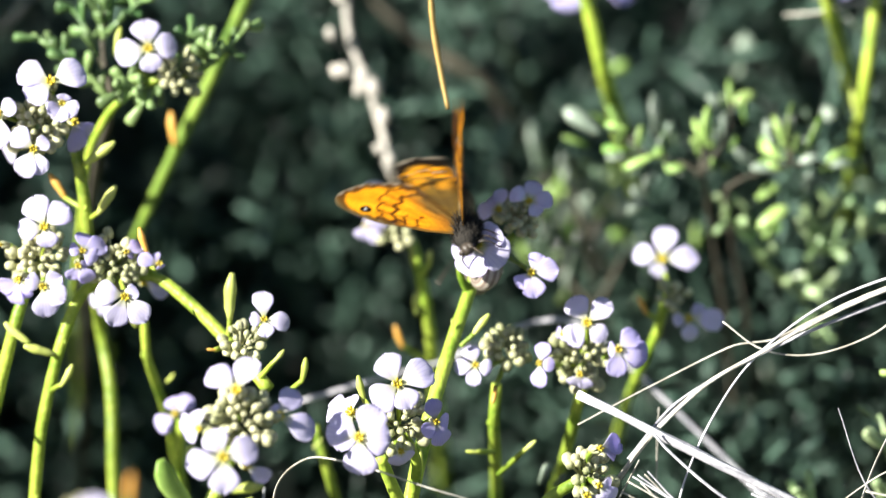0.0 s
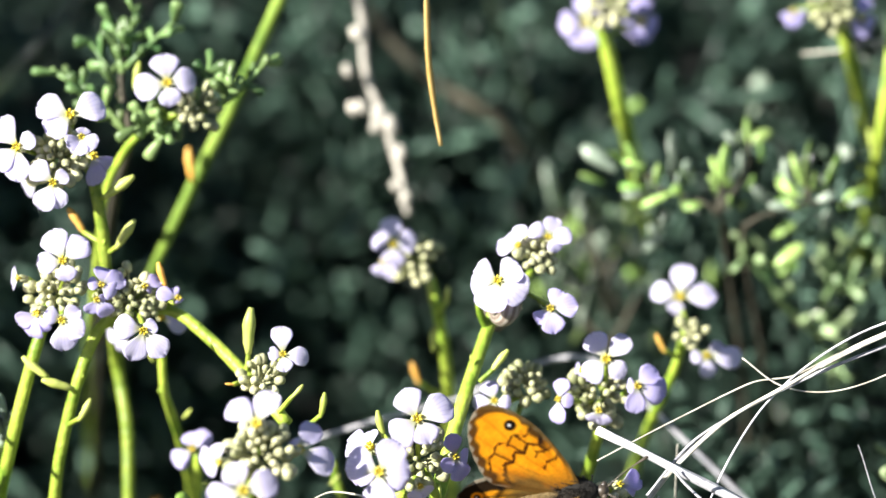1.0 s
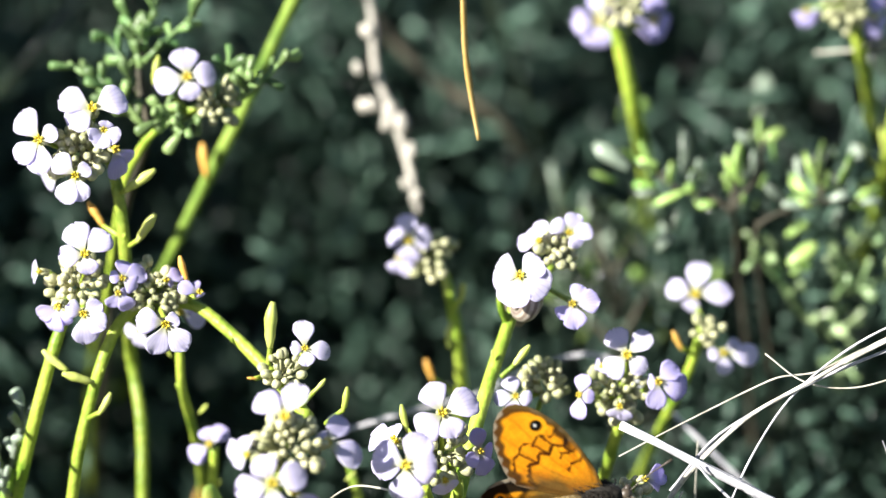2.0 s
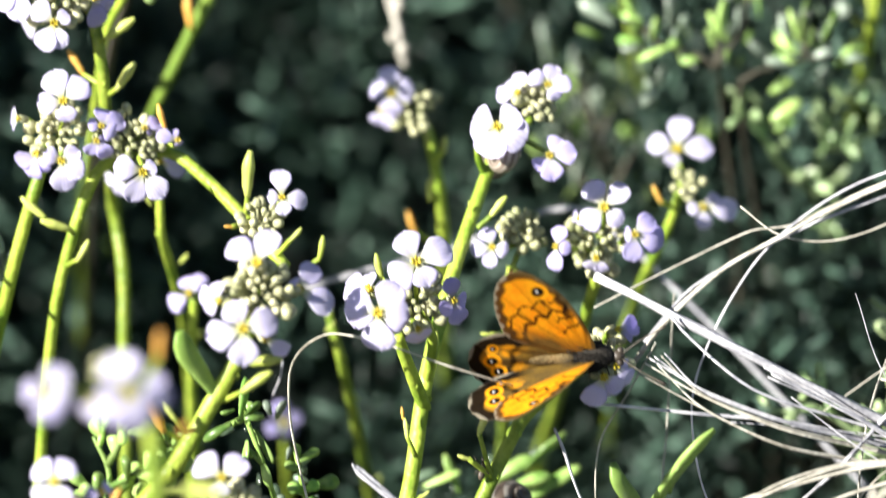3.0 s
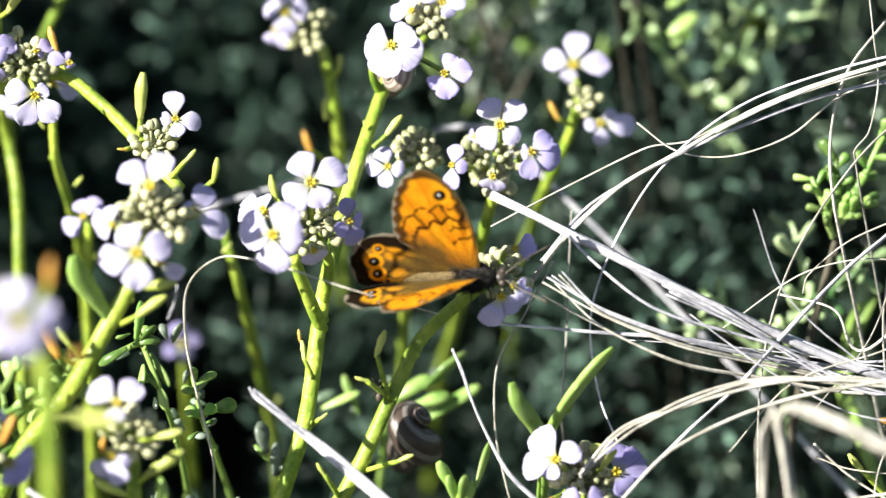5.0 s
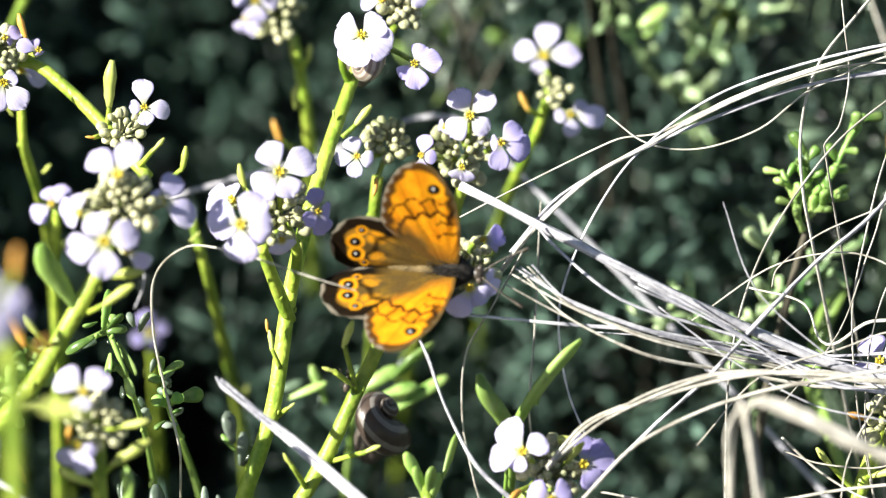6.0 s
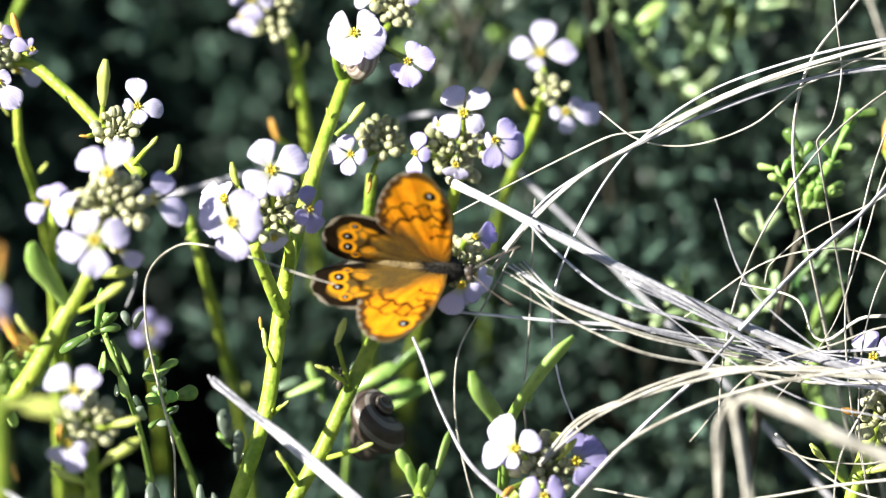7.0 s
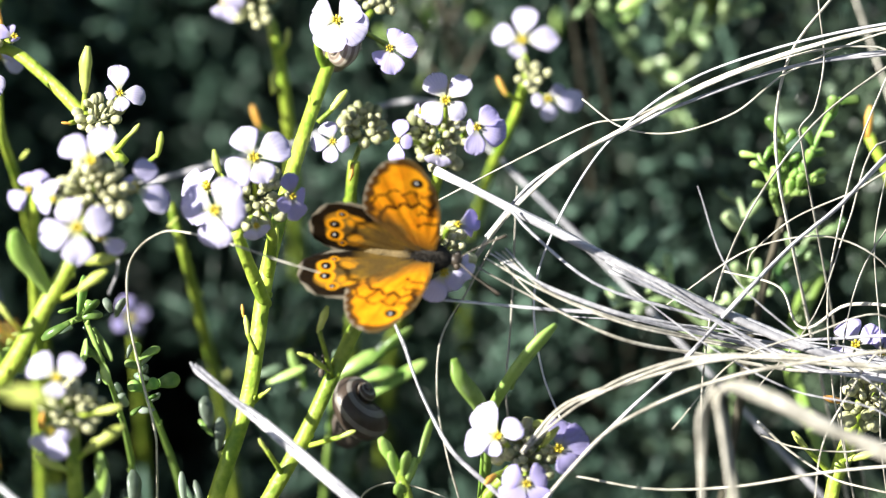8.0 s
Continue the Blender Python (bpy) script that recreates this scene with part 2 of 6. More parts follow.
# ------------------------------------------------------------------ flower pieces, made once
def petal_mesh(seed, curl, cup, width, mat):
    """One petal with a narrow claw and a broad rounded blade, along +x, 5 mm long and facing +z."""
    rng = random.Random(seed)
    bm = bmesh.new()
    nu, nv = 12, 8
    ph = [rng.uniform(0, 6) for _ in range(4)]
    notch = rng.uniform(0.0, 0.22)
    top, low = [], []
    for i in range(nu + 1):
        s = i / nu
        w = 0.30 + (width - 0.30) * math.sin(min(1.0, max(0.0, (s - 0.06) / 0.60)) * math.pi / 2) ** 1.5
        if s > 0.66:
            w *= math.sqrt(max(0.03, 1 - ((s - 0.66) / 0.345) ** 2))
        row, row2 = [], []
        for j in range(nv + 1):
            v = j / nv * 2 - 1
            x = 0.25 + 4.75 * s
            if s > 0.9:
                x -= notch * math.exp(-(v * 2.2) ** 2) * (s - 0.9) * 10
            y = v * w + 0.18 * math.sin(3 * s + ph[3]) * s
            z = 0.45 * math.sin(s * 3.1) - curl * s ** 3 + cup * v * v * s
            z += 0.10 * s * math.sin(4 * v + ph[0]) + 0.10 * s * math.sin(5 * s + 2.5 * v + ph[1])
            z += 0.16 * s ** 3 * abs(v) * math.sin(9 * s + 6 * v + ph[2]) - 0.10 * s * (1 - s) * math.exp(-(v * 5) ** 2)
            if s > 0.6:
                x += 0.10 * math.sin(7 * v + ph[1]) * (s - 0.6) / 0.4
                y *= 1 + 0.05 * math.sin(14 * s + ph[0])
            row.append(bm.verts.new((x * MM, y * MM, z * MM)))
            row2.append(bm.verts.new((x * MM, y * MM, (z - 0.10) * MM)))
        top.append(row)
        low.append(row2)
    for i in range(nu):
        for j in range(nv):
            bm.faces.new((top[i][j], top[i + 1][j], top[i + 1][j + 1], top[i][j + 1]))
            bm.faces.new((low[i][j], low[i][j + 1], low[i + 1][j + 1], low[i + 1][j]))
    for i in range(nu):
        bm.faces.new((top[i][0], low[i][0], low[i + 1][0], top[i + 1][0]))
        bm.faces.new((top[i][nv], top[i + 1][nv], low[i + 1][nv], low[i][nv]))
    for j in range(nv):
        bm.faces.new((top[nu][j], low[nu][j], low[nu][j + 1], top[nu][j + 1]))
        bm.faces.new((top[0][j], top[0][j + 1], low[0][j + 1], low[0][j]))
    return as_mesh("petal", bm, mat)


PETALS = [[petal_mesh(s, d, c, w, mat) for s, d, c, w in
          ((1, 0.5, 0.25, 1.80), (2, 0.9, -0.2, 1.95), (3, 0.2, 0.5, 1.70), (4, 1.2, 0.2, 1.85), (5, 0.7, -0.4, 2.0), (6, 0.1, 0.1, 1.75))] for mat in (PETAL, SHADED_PETAL)]


def calyx_mesh():
    """The green cup of four sepals under a flower."""
    bm = bmesh.new()
    for k in range(4):
        a = math.pi / 4 + k * math.pi / 2
        blob(bm, (0.45 * MM * math.cos(a), 0.45 * MM * math.sin(a), -0.9 * MM), (0.5 * MM, 1.5 * MM), (0.25 * math.cos(a), 0.25 * math.sin(a), 1), 5, 6)
    return as_mesh("calyx", bm, BUD)


def stamens_mesh():
    """Six yellow stamens round a green pistil."""
    bm = bmesh.new()
    for k in range(6):
        a = k * math.pi / 3 + 0.3
        foot, tip = Vector((0.25 * math.cos(a), 0.25 * math.sin(a), -0.2)) * MM, Vector((0.62 * math.cos(a), 0.62 * math.sin(a), 1.15 + 0.25 * (k % 2))) * MM
        tube(bm, [foot, foot.lerp(tip, 0.5), tip], [0.13 * MM, 0.10 * MM], 5)
        blob(bm, tip, (0.28 * MM, 0.45 * MM), (math.cos(a), math.sin(a), 1.5), 4, 6)
    blob(bm, (0, 0, 0.4 * MM), (0.3 * MM, 0.9 * MM), (0, 0, 1), 4, 6)
    return as_mesh("flower_centre", bm, STAMEN)


def bud_mesh(seed):
    """A closed bud with overlapping sepals."""
    rng = random.Random(seed)
    bm = bmesh.new()
    for k in range(4):
        a = k * math.pi / 2 + rng.uniform(-0.2, 0.2)
        blob(bm, (0.22 * math.cos(a) * MM, 0.22 * math.sin(a) * MM, 0.9 * MM), (0.78 * MM, 1.08 * MM), (-0.12 * math.cos(a), -0.12 * math.sin(a), 1), 6, 7, 0.8)
    tube(bm, [Vector((0, 0, -2.6 * MM)), Vector((0, 0, -1 * MM)), Vector((0, 0, 0.2 * MM))], [0.28 * MM, 0.3 * MM], 6)
    return as_mesh("bud", bm, BUD)


CALYX, STAMENS = calyx_mesh(), stamens_mesh()
BUDS = [bud_mesh(s) for s in range(3)]


def pod_mesh(ripe):
    """A young pod: two swollen joints on a stalk, 6 mm long."""
    bm = bmesh.new()
    pts = [Vector((0.25 * MM * math.sin(2.4 * i / 8), 0, 6 * MM * i / 8)) for i in range(9)]
    tube(bm, pts, [r * MM for r in (0.38, 0.52, 0.80, 0.68, 0.92, 0.84, 0.60, 0.35)], 8)
    return as_mesh("pod", bm, POD_TIP if ripe else POD)


PODS = [pod_mesh(False), pod_mesh(True)]


def plant(foot, label, group="flowering plants"):
    return base("flowering_plant", foot, label, "wildflower", group)


def stalk(p, points, widths, mat=STEM, name="stem", label="", sides=10):
    """A stem under plant p through world points, widths in millimetres."""
    bm = bmesh.new()
    org = p.location
    points = [Vector(q) for q in points]
    if points[0].z == 0:                          # carry the stem straight on down to the soil
        a, b = points[1], points[2]
        fall = (a - b).normalized()
        fall = (fall + Vector((0, 0, -0.5))).normalized() if fall.z < -0.2 else Vector((fall.x, fall.y, -0.8)).normalized()
        points[0] = a + fall * (a.z / -fall.z)
    line = [q - org for q in spline(points, 6)]
    tube(bm, line, [w * MM / 2 for w in widths], sides, 0.03)
    for i in range(3, len(line) - 2, 5):
        a = RNG.uniform(0, 6.28)
        r = widths[0] * MM * 0.42
        blob(bm, line[i] + Vector((math.cos(a) * r, math.sin(a) * r, 0)), (0.35 * MM, 0.6 * MM), (0.3, 0.1, 1), 4, 6)
    return part(name, bm, mat, p, label)


def bloom(p, at, n, tips, root, wide=1.0, cup=5.0, hue=0):
    """A flower at a world point, open along n (bank directions). tips: how far each petal reaches to the right and up the bank, in millimetres;
    the petals lie in the plane that n gives, lifted by cup degrees."""
    org = p.location
    axis = bank(*n)
    flat = Vector(n).normalized()
    at = Vector(at) - org
    reach = sum(Vector(t).length for t in tips) / len(tips)
    size = max(0.7, min(1.1, reach / 4.6))
    seat = facing(at - axis * 0.4 * MM, axis, 20, size)
    fl = part("flower", CALYX, None, p, at=seat)
    part("flower_centre", STAMENS, None, fl, "yellow stamens", at=Matrix.Scale(0.85, 4))
    home = seat.inverted()
    for r, u in tips:
        rise = math.hypot(r, u) * math.tan(radians(cup + RNG.uniform(-4, 4)))
        way = Vector((r, u, max(-4.0, min(4.0, (rise - r * flat.x - u * flat.y) / max(flat.z, 0.35)))))
        along = (TILT @ way).normalized()
        face = axis - along * axis.dot(along)
        face = face.normalized() if face.length > 0.05 else along.orthogonal().normalized()
        side = face.cross(along)
        long = min(way.length, 6.4) / 5.0
        broad = 0.5 * long + 0.5 * size
        turn = Matrix((along, side, face)).transposed().to_4x4() @ Matrix.Rotation(radians(RNG.uniform(-9, 9)), 4, 'X')
        m = Matrix.Translation(at) @ turn @ Matrix.Diagonal((long, 1.12 * broad * wide, broad, 1))
        # hue 1 picks the petals that have shade in their colour
        part("petal", RNG.choice(PETALS[hue]), None, fl, at=home @ m)
    bm = bmesh.new()
    r = Vector(root) - org
    foot = at - axis * 2.2 * MM * size
    tube(bm, spline([r, r.lerp(foot, 0.55) - axis * 0.8 * MM, foot]), [0.42 * MM, 0.4 * MM, 0.5 * MM], 6)
    part("flower_stalk", bm, STEM, p)
    return fl


def buds(p, at, n, count, radius, size=1.0, seed=1):
    """A dome of closed buds round a world point, largest at the rim."""
    rng = random.Random(seed)
    axis = bank(*n)
    a, b = axis.orthogonal().normalized(), None
    b = axis.cross(a)
    centre = Vector(at) - p.location
    count = int(count * 1.3)
    for k in range(count):
        f = math.sqrt((k + 0.5) / count)
        th = k * 2.399 + rng.uniform(-0.3, 0.3)
        tip = f * 1.25
        way = (axis * math.cos(tip) + (a * math.cos(th) + b * math.sin(th)) * math.sin(tip)).normalized()
        place = centre + way * radius * MM * rng.uniform(0.56, 0.92) - axis * radius * MM * 0.5
        part("bud", rng.choice(BUDS), None, p, at=facing(place, way, rng.uniform(0, 360), size * 1.15 * (0.42 + 0.58 * f) * rng.uniform(0.8, 1.25)))


def pod(p, at, n, size=1.0, ripe=False, root=None):
    org = p.location
    axis = bank(*n)
    part("pod", PODS[1 if ripe else 0], None, p, "orange ripening pod" if ripe else "", at=facing(Vector(at) - org, axis, RNG.uniform(0, 360), size))
    if root is not None:
        bm = bmesh.new()
        r, f = Vector(root) - org, Vector(at) - org + axis * 0.5 * MM
        tube(bm, spline([r, f]), [0.45 * MM, 0.4 * MM], 6)
        part("pod_stalk", bm, STEM, p)


def leaf(p, points, width, mat=LEAF):
    """A long fleshy leaf through world points, width in millimetres."""
    bm = bmesh.new()
    tube(bm, [q - p.location for q in spline(points, 5)], [width * MM / 2 * k for k in (0.42, 0.62, 0.85, 1.0, 1.05, 0.95, 0.40)], 8, 0.03, 0.45)
    return part("leaf", bm, mat, p)

# ------------------------------------------------------------------ ground
def ground_sheet():
    bm = bmesh.new()
    n = 60
    rows = []
    for i in range(n + 1):
        row = []
        for j in range(n + 1):
            a, b = i / n * 2 - 1, j / n * 2 - 1
            x, y = math.copysign(abs(a) ** 5 * 1500 + abs(a) * 0.8, a), math.copysign(abs(b) ** 5 * 1500 + abs(b) * 0.8, b)
            z = -0.003 + 0.006 * noise.noise((x * 9, y * 9, 0.3)) if abs(x) < 2 and abs(y) < 2 else -0.003
            row.append(bm.verts.new((x, y, z)))
        rows.append(row)
    for i in range(n):
        for j in range(n):
            bm.faces.new((rows[i][j], rows[i + 1][j], rows[i + 1][j + 1], rows[i][j + 1]))
    return tagged(new("ground", as_mesh("ground", bm, SOIL)), "sandy soil under the plants, its colour darkened for their shade", "ground", kind="structure")


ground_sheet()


# tall plant that carries the shell, with a white cluster on its side branch
p = plant((-0.035, 0.02, 0.0), "upright green wildflower with white-lilac blooms and a shell near its tip")
stalk(p, [(-0.035, 0.02, 0.0), (-0.0187, -0.0202, 0.1501), (-0.0134, -0.0173, 0.1704), (-0.0084, -0.0119, 0.1848), (-0.0056, -0.0031, 0.2014), (-0.0022, 0.0072, 0.2122), (0.0008, 0.0163, 0.2186), (0.0033, 0.0232, 0.2232), (0.0049, 0.0271, 0.2263)], (2.9, 2.7, 2.5, 2.3, 2.0))
stalk(p, [(0.0049, 0.0271, 0.2263), (0.0077, 0.0309, 0.2270), (0.0111, 0.0337, 0.2301)], (1.6, 1.2))
stalk(p, [(0.0038, 0.0247, 0.2239), (0.0025, 0.0236, 0.2281), (0.0024, 0.0239, 0.2330)], (1.4, 1.0), sides=7)
buds(p, (0.0119, 0.0323, 0.2339), (0.3, 0.6, 0.7), 20, 3.6, 0.85, 11)
bloom(p, (0.0057, 0.0196, 0.2353), (-0.15, 0.3, 0.95), [(-4.3, 1.3), (3.4, 2.6), (4.2, -2.0), (-1.8, -4.5)], (0.0077, 0.0309, 0.2270), wide=1.45)
bloom(p, (0.0136, 0.0317, 0.2370), (0.2, 0.3, 0.9), [(-2.6, 2.0), (1.2, 3.4), (4.0, 0.2), (1.8, -2.0)], (0.0115, 0.0346, 0.2318), wide=1.1, cup=10)
bloom(p, (0.0089, 0.0311, 0.2359), (-0.35, 0.25, 0.7), [(-3.7, -0.5), (-2.0, 2.0), (0.4, 3.4)], (0.0111, 0.0346, 0.2318))
bloom(p, (0.0140, 0.0193, 0.2306), (0.0, -0.1, 0.95), [(4.4, 0.6), (0.8, -4.2), (-2.0, -2.6), (1.8, 2.6)], (0.0092, 0.0313, 0.2278), wide=1.15, hue=1)
bloom(p, (-0.0068, -0.0120, 0.2272), (0, 0.3, 0.95), [(-2.4, 4.7), (5.4, 2.6), (-3.8, -2.8), (2.2, -3.7)], (-0.0070, -0.0073, 0.2169), wide=1.1)
bloom(p, (-0.0123, -0.0264, 0.2258), (-0.2, 0.05, 1), [(-5.3, 2.2), (2.7, 4.6), (4.4, -0.8), (-0.4, -5.8)], (-0.0083, -0.0085, 0.2146), wide=1.12)
bloom(p, (-0.0142, -0.0079, 0.2201), (-0.45, 0.3, 0.7), [(-4.4, 1.3), (-0.5, 2.7), (-3.0, -6.6)], (-0.0092, -0.0081, 0.2154))
bloom(p, (-0.0010, -0.0129, 0.2211), (0.36, -0.1, 0.6), [(2.3, 0.0), (1.2, -3.9), (-1.9, -2.2), (-0.4, 3.4)], (-0.0057, -0.0081, 0.2154), wide=1.1, hue=1)
bloom(p, (-0.0065, -0.0169, 0.2182), (0.2, -0.36, 0.6), [(-1.1, -2.6), (1.8, -1.6)], (-0.0075, -0.0085, 0.2146))
pod(p, (0.0044, 0.0153, 0.2212), (0.62, 0.75, 0.1), 0.75, False, (0.0025, 0.0146, 0.2197))
pod(p, (0.0012, 0.0177, 0.2214), (-0.1, 1, 0.2), 0.25)
# side branch and its white cluster
stalk(p, [(-0.0057, -0.0052, 0.1975), (-0.0084, -0.0088, 0.2077), (-0.0099, -0.0103, 0.2135)], (2.2, 1.9))
stalk(p, [(-0.0053, -0.0031, 0.2014), (-0.0044, -0.0072, 0.2108), (-0.0061, -0.0086, 0.2166)], (1.8, 1.5))
buds(p, (-0.0070, -0.0095, 0.2191), (0.1, 0.2, 1), 26, 5.0, 0.85, 12)
pod(p, (-0.0123, -0.0063, 0.2209), (-0.2, 1, 0.1), 0.75, False, (-0.0083, -0.0077, 0.2162))
pod(p, (-0.0084, -0.0110, 0.1951), (-0.15, 1, 0.1), 0.55, False, (-0.0071, -0.0105, 0.1917))
pod(p, (-0.0091, -0.0096, 0.1977), (-0.1, 1, 0.1), 0.35, True)
pod(p, (-0.0064, -0.0128, 0.1853), (0.6, 0.5, 0.3), 0.35, False, (-0.0085, -0.0110, 0.1823))
pod(p, (-0.0038, -0.0014, 0.2066), (0.0, 1, 0.3), 0.5)

# pair of heads behind it: a pale flower with grey buds, and a violet one
p = plant((0.005, 0.06, 0.0), "slender wildflower with grey-green buds and violet-white flowers")
stalk(p, [(0.005, 0.06, 0.0), (0.0048, 0.1296, 0.1016), (0.0065, 0.0745, 0.1472), (0.0075, 0.0250, 0.1945), (0.0075, 0.0206, 0.2033), (0.0081, 0.0214, 0.2091)], (2.2, 2.0, 1.9))
buds(p, (0.0097, 0.0241, 0.2143), (0.2, 0.6, 0.7), 22, 4.4, 0.8, 13)
bloom(p, (0.0049, 0.0140, 0.2166), (-0.1, 0.15, 1), [(-1.0, 3.2), (-3.6, -0.5), (-0.5, -3.4), (2.5, -0.7)], (0.0092, 0.0232, 0.2124))
pod(p, (0.0080, 0.0142, 0.2126), (-0.2, -0.9, 0.3), 0.5, True, (0.0090, 0.0225, 0.2112))
pod(p, (0.0053, 0.0127, 0.2013), (-0.9, 0.1, 0.3), 0.4, False, (0.0076, 0.0180, 0.1984))
pod(p, (0.0122, 0.0127, 0.2013), (0.7, 0.6, 0.3), 0.5, False, (0.0081, 0.0162, 0.1952))

p = plant((0.03, 0.07, 0.0), "slender wildflower with round buds and pale violet flowers, some shade-tinted")
stalk(p, [(0.03, 0.07, 0.0), (0.0121, 0.1325, 0.1071), (0.0153, 0.0773, 0.1523), (0.0191, 0.0301, 0.1915), (0.0218, 0.0226, 0.2071), (0.0230, 0.0247, 0.2111)], (2.2, 2.0, 1.9))
buds(p, (0.0216, 0.0235, 0.2130), (0.15, 0.4, 0.9), 30, 5.6, 0.9, 14)
bloom(p, (0.0229, 0.0206, 0.2205), (0, 0.15, 1), [(-2.5, 4.4), (3.7, 3.6), (-3.4, -2.9), (2.9, -2.7)], (0.0225, 0.0243, 0.2124), wide=0.95)
bloom(p, (0.0278, 0.0187, 0.2167), (0.19, -0.05, 0.9), [(3.2, 2.7), (4.9, -1.6), (-0.5, -4.5), (-1.5, -0.1)], (0.0243, 0.0236, 0.2112), wide=1.1, hue=1)
bloom(p, (0.0152, 0.0159, 0.2158), (-0.35, 0.1, 0.8), [(0.8, 3.3), (2.1, -0.4), (-0.3, -3.8)], (0.0207, 0.0236, 0.2112), hue=1)
bloom(p, (0.0216, 0.0151, 0.2143), (0, -0.42, 0.6), [(-1.3, -2.3), (1.5, -2.4)], (0.0225, 0.0236, 0.2112))
bloom(p, (0.0190, 0.0233, 0.2171), (-0.6, 0.2, 0.7), [(-1.1, 0.5), (-0.4, -0.9)], (0.0225, 0.0243, 0.2124), hue=1)

# plant on which the butterfly settles
p = plant((-0.015, 0.005, 0.0), "green wildflower with a lilac cluster where the butterfly settles")
stalk(p, [(-0.015, 0.005, 0.0), (-0.0126, -0.0347, 0.1632), (-0.0043, -0.0295, 0.1774), (0.0008, -0.0261, 0.1858), (0.0062, -0.0207, 0.1960), (0.0103, -0.0163, 0.2022), (0.0178, -0.0123, 0.2075), (0.0218, -0.0112, 0.2095)], (2.7, 2.6, 2.5, 2.2, 1.8))
buds(p, (0.0231, -0.0133, 0.2121), (0.55, 0.4, 0.75), 22, 4.4, 0.85, 15)
bloom(p, (0.0225, -0.0220, 0.2127), (0.19, -0.3, 0.75), [(-2.2, -4.9), (3.2, -2.1), (1.3, -3.5)], (0.0227, -0.0112, 0.2095))
bloom(p, (0.0246, -0.0169, 0.2181), (0.44, 0.1, 0.4), [(3.6, 1.1), (3.0, -0.4)], (0.0232, -0.0106, 0.2107), hue=1)
bloom(p, (0.0244, -0.0212, 0.2140), (0.33, -0.2, 0.7), [(2.6, -2.8), (2.3, 0.0)], (0.0227, -0.0112, 0.2095))
pod(p, (0.0030, -0.0230, 0.2023), (0.35, 0.95, 0.1), 0.75, False, (0.0051, -0.0227, 0.1943))
pod(p, (0.0020, -0.0247, 0.1990), (-0.9, 0.3, 0.3), 0.4, False, (0.0049, -0.0224, 0.1949))
pod(p, (0.0062, -0.0306, 0.1879), (0.75, 0.3, 0.3), 0.5, False, (0.0013, -0.0269, 0.1843))
pod(p, (-0.0048, -0.0317, 0.1860), (-0.5, 0.8, 0.3), 0.45, False, (-0.0027, -0.0290, 0.1804))

# farther pale heads
p = plant((0.06, 0.11, 0.0), "pale violet wildflower standing behind the grass")
stalk(p, [(0.06, 0.11, 0.0), (0.0267, 0.1413, 0.1237), (0.0283, 0.0935, 0.1615), (0.0310, 0.0588, 0.1899), (0.0344, 0.0526, 0.2017), (0.0367, 0.0534, 0.2098)], (2.0, 1.8, 1.6))
bloom(p, (0.0354, 0.0627, 0.2101), (0, 0.2, 0.9), [(-4.6, 1.5), (1.1, 5.8), (6.3, 0.4), (-0.9, -2.8)], (0.0368, 0.0532, 0.2093), wide=0.9)
bloom(p, (0.0395, 0.0457, 0.2080), (0.2, 0, 1), [(-2.5, -0.6), (2.8, 1.9), (0.4, -3.7), (6.1, -0.6)], (0.0362, 0.0521, 0.2073), wide=0.9)
buds(p, (0.0371, 0.0510, 0.2094), (0.3, 0.5, 0.8), 8, 2.8, 0.8, 16)
pod(p, (0.0329, 0.0495, 0.2065), (-0.4, 0.8, 0.2), 0.6, True, (0.0353, 0.0526, 0.2039))

p = plant((-0.02, 0.12, 0.0), "white wildflower with small yellow-green buds behind the others")
stalk(p, [(-0.02, 0.12, 0.0), (-0.0052, 0.1598, 0.1159), (-0.0042, 0.1041, 0.1602), (-0.0037, 0.0694, 0.1886), (-0.0047, 0.0655, 0.2025), (-0.0065, 0.0677, 0.2110), (-0.0089, 0.0695, 0.2143)], (2.2, 2.2, 2.0, 1.6))
bloom(p, (-0.0126, 0.0671, 0.2183), (-0.1, 0.15, 1), [(-0.6, 4.5), (-3.6, 0.8), (3.9, 0.6), (-0.2, -3.8)], (-0.0089, 0.0695, 0.2143), wide=1.15)
bloom(p, (-0.0141, 0.0658, 0.2160), (-0.2, -0.36, 0.7), [(-1.1, -3.0), (2.1, -3.2)], (-0.0089, 0.0695, 0.2143))
buds(p, (-0.0089, 0.0679, 0.2156), (0.1, 0.3, 0.9), 18, 4.6, 0.9, 17)
for q, r in (((-0.0065, 0.0626, 0.2099), (-0.0059, 0.0657, 0.2072)), ((-0.0037, 0.0623, 0.2094), (-0.0053, 0.0650, 0.2060)), ((-0.0059, 0.0575, 0.2045), (-0.0047, 0.0641, 0.2000))):
    pod(p, q, (0.1, 0.8, 0.4), 0.55, False, r)
pod(p, (-0.0059, 0.0568, 0.2033), (0.0, 1, 0.2), 0.6)
pod(p, (-0.0085, 0.0648, 0.1927), (-0.3, 0.9, 0.1), 0.7, True, (-0.0040, 0.0672, 0.1887))

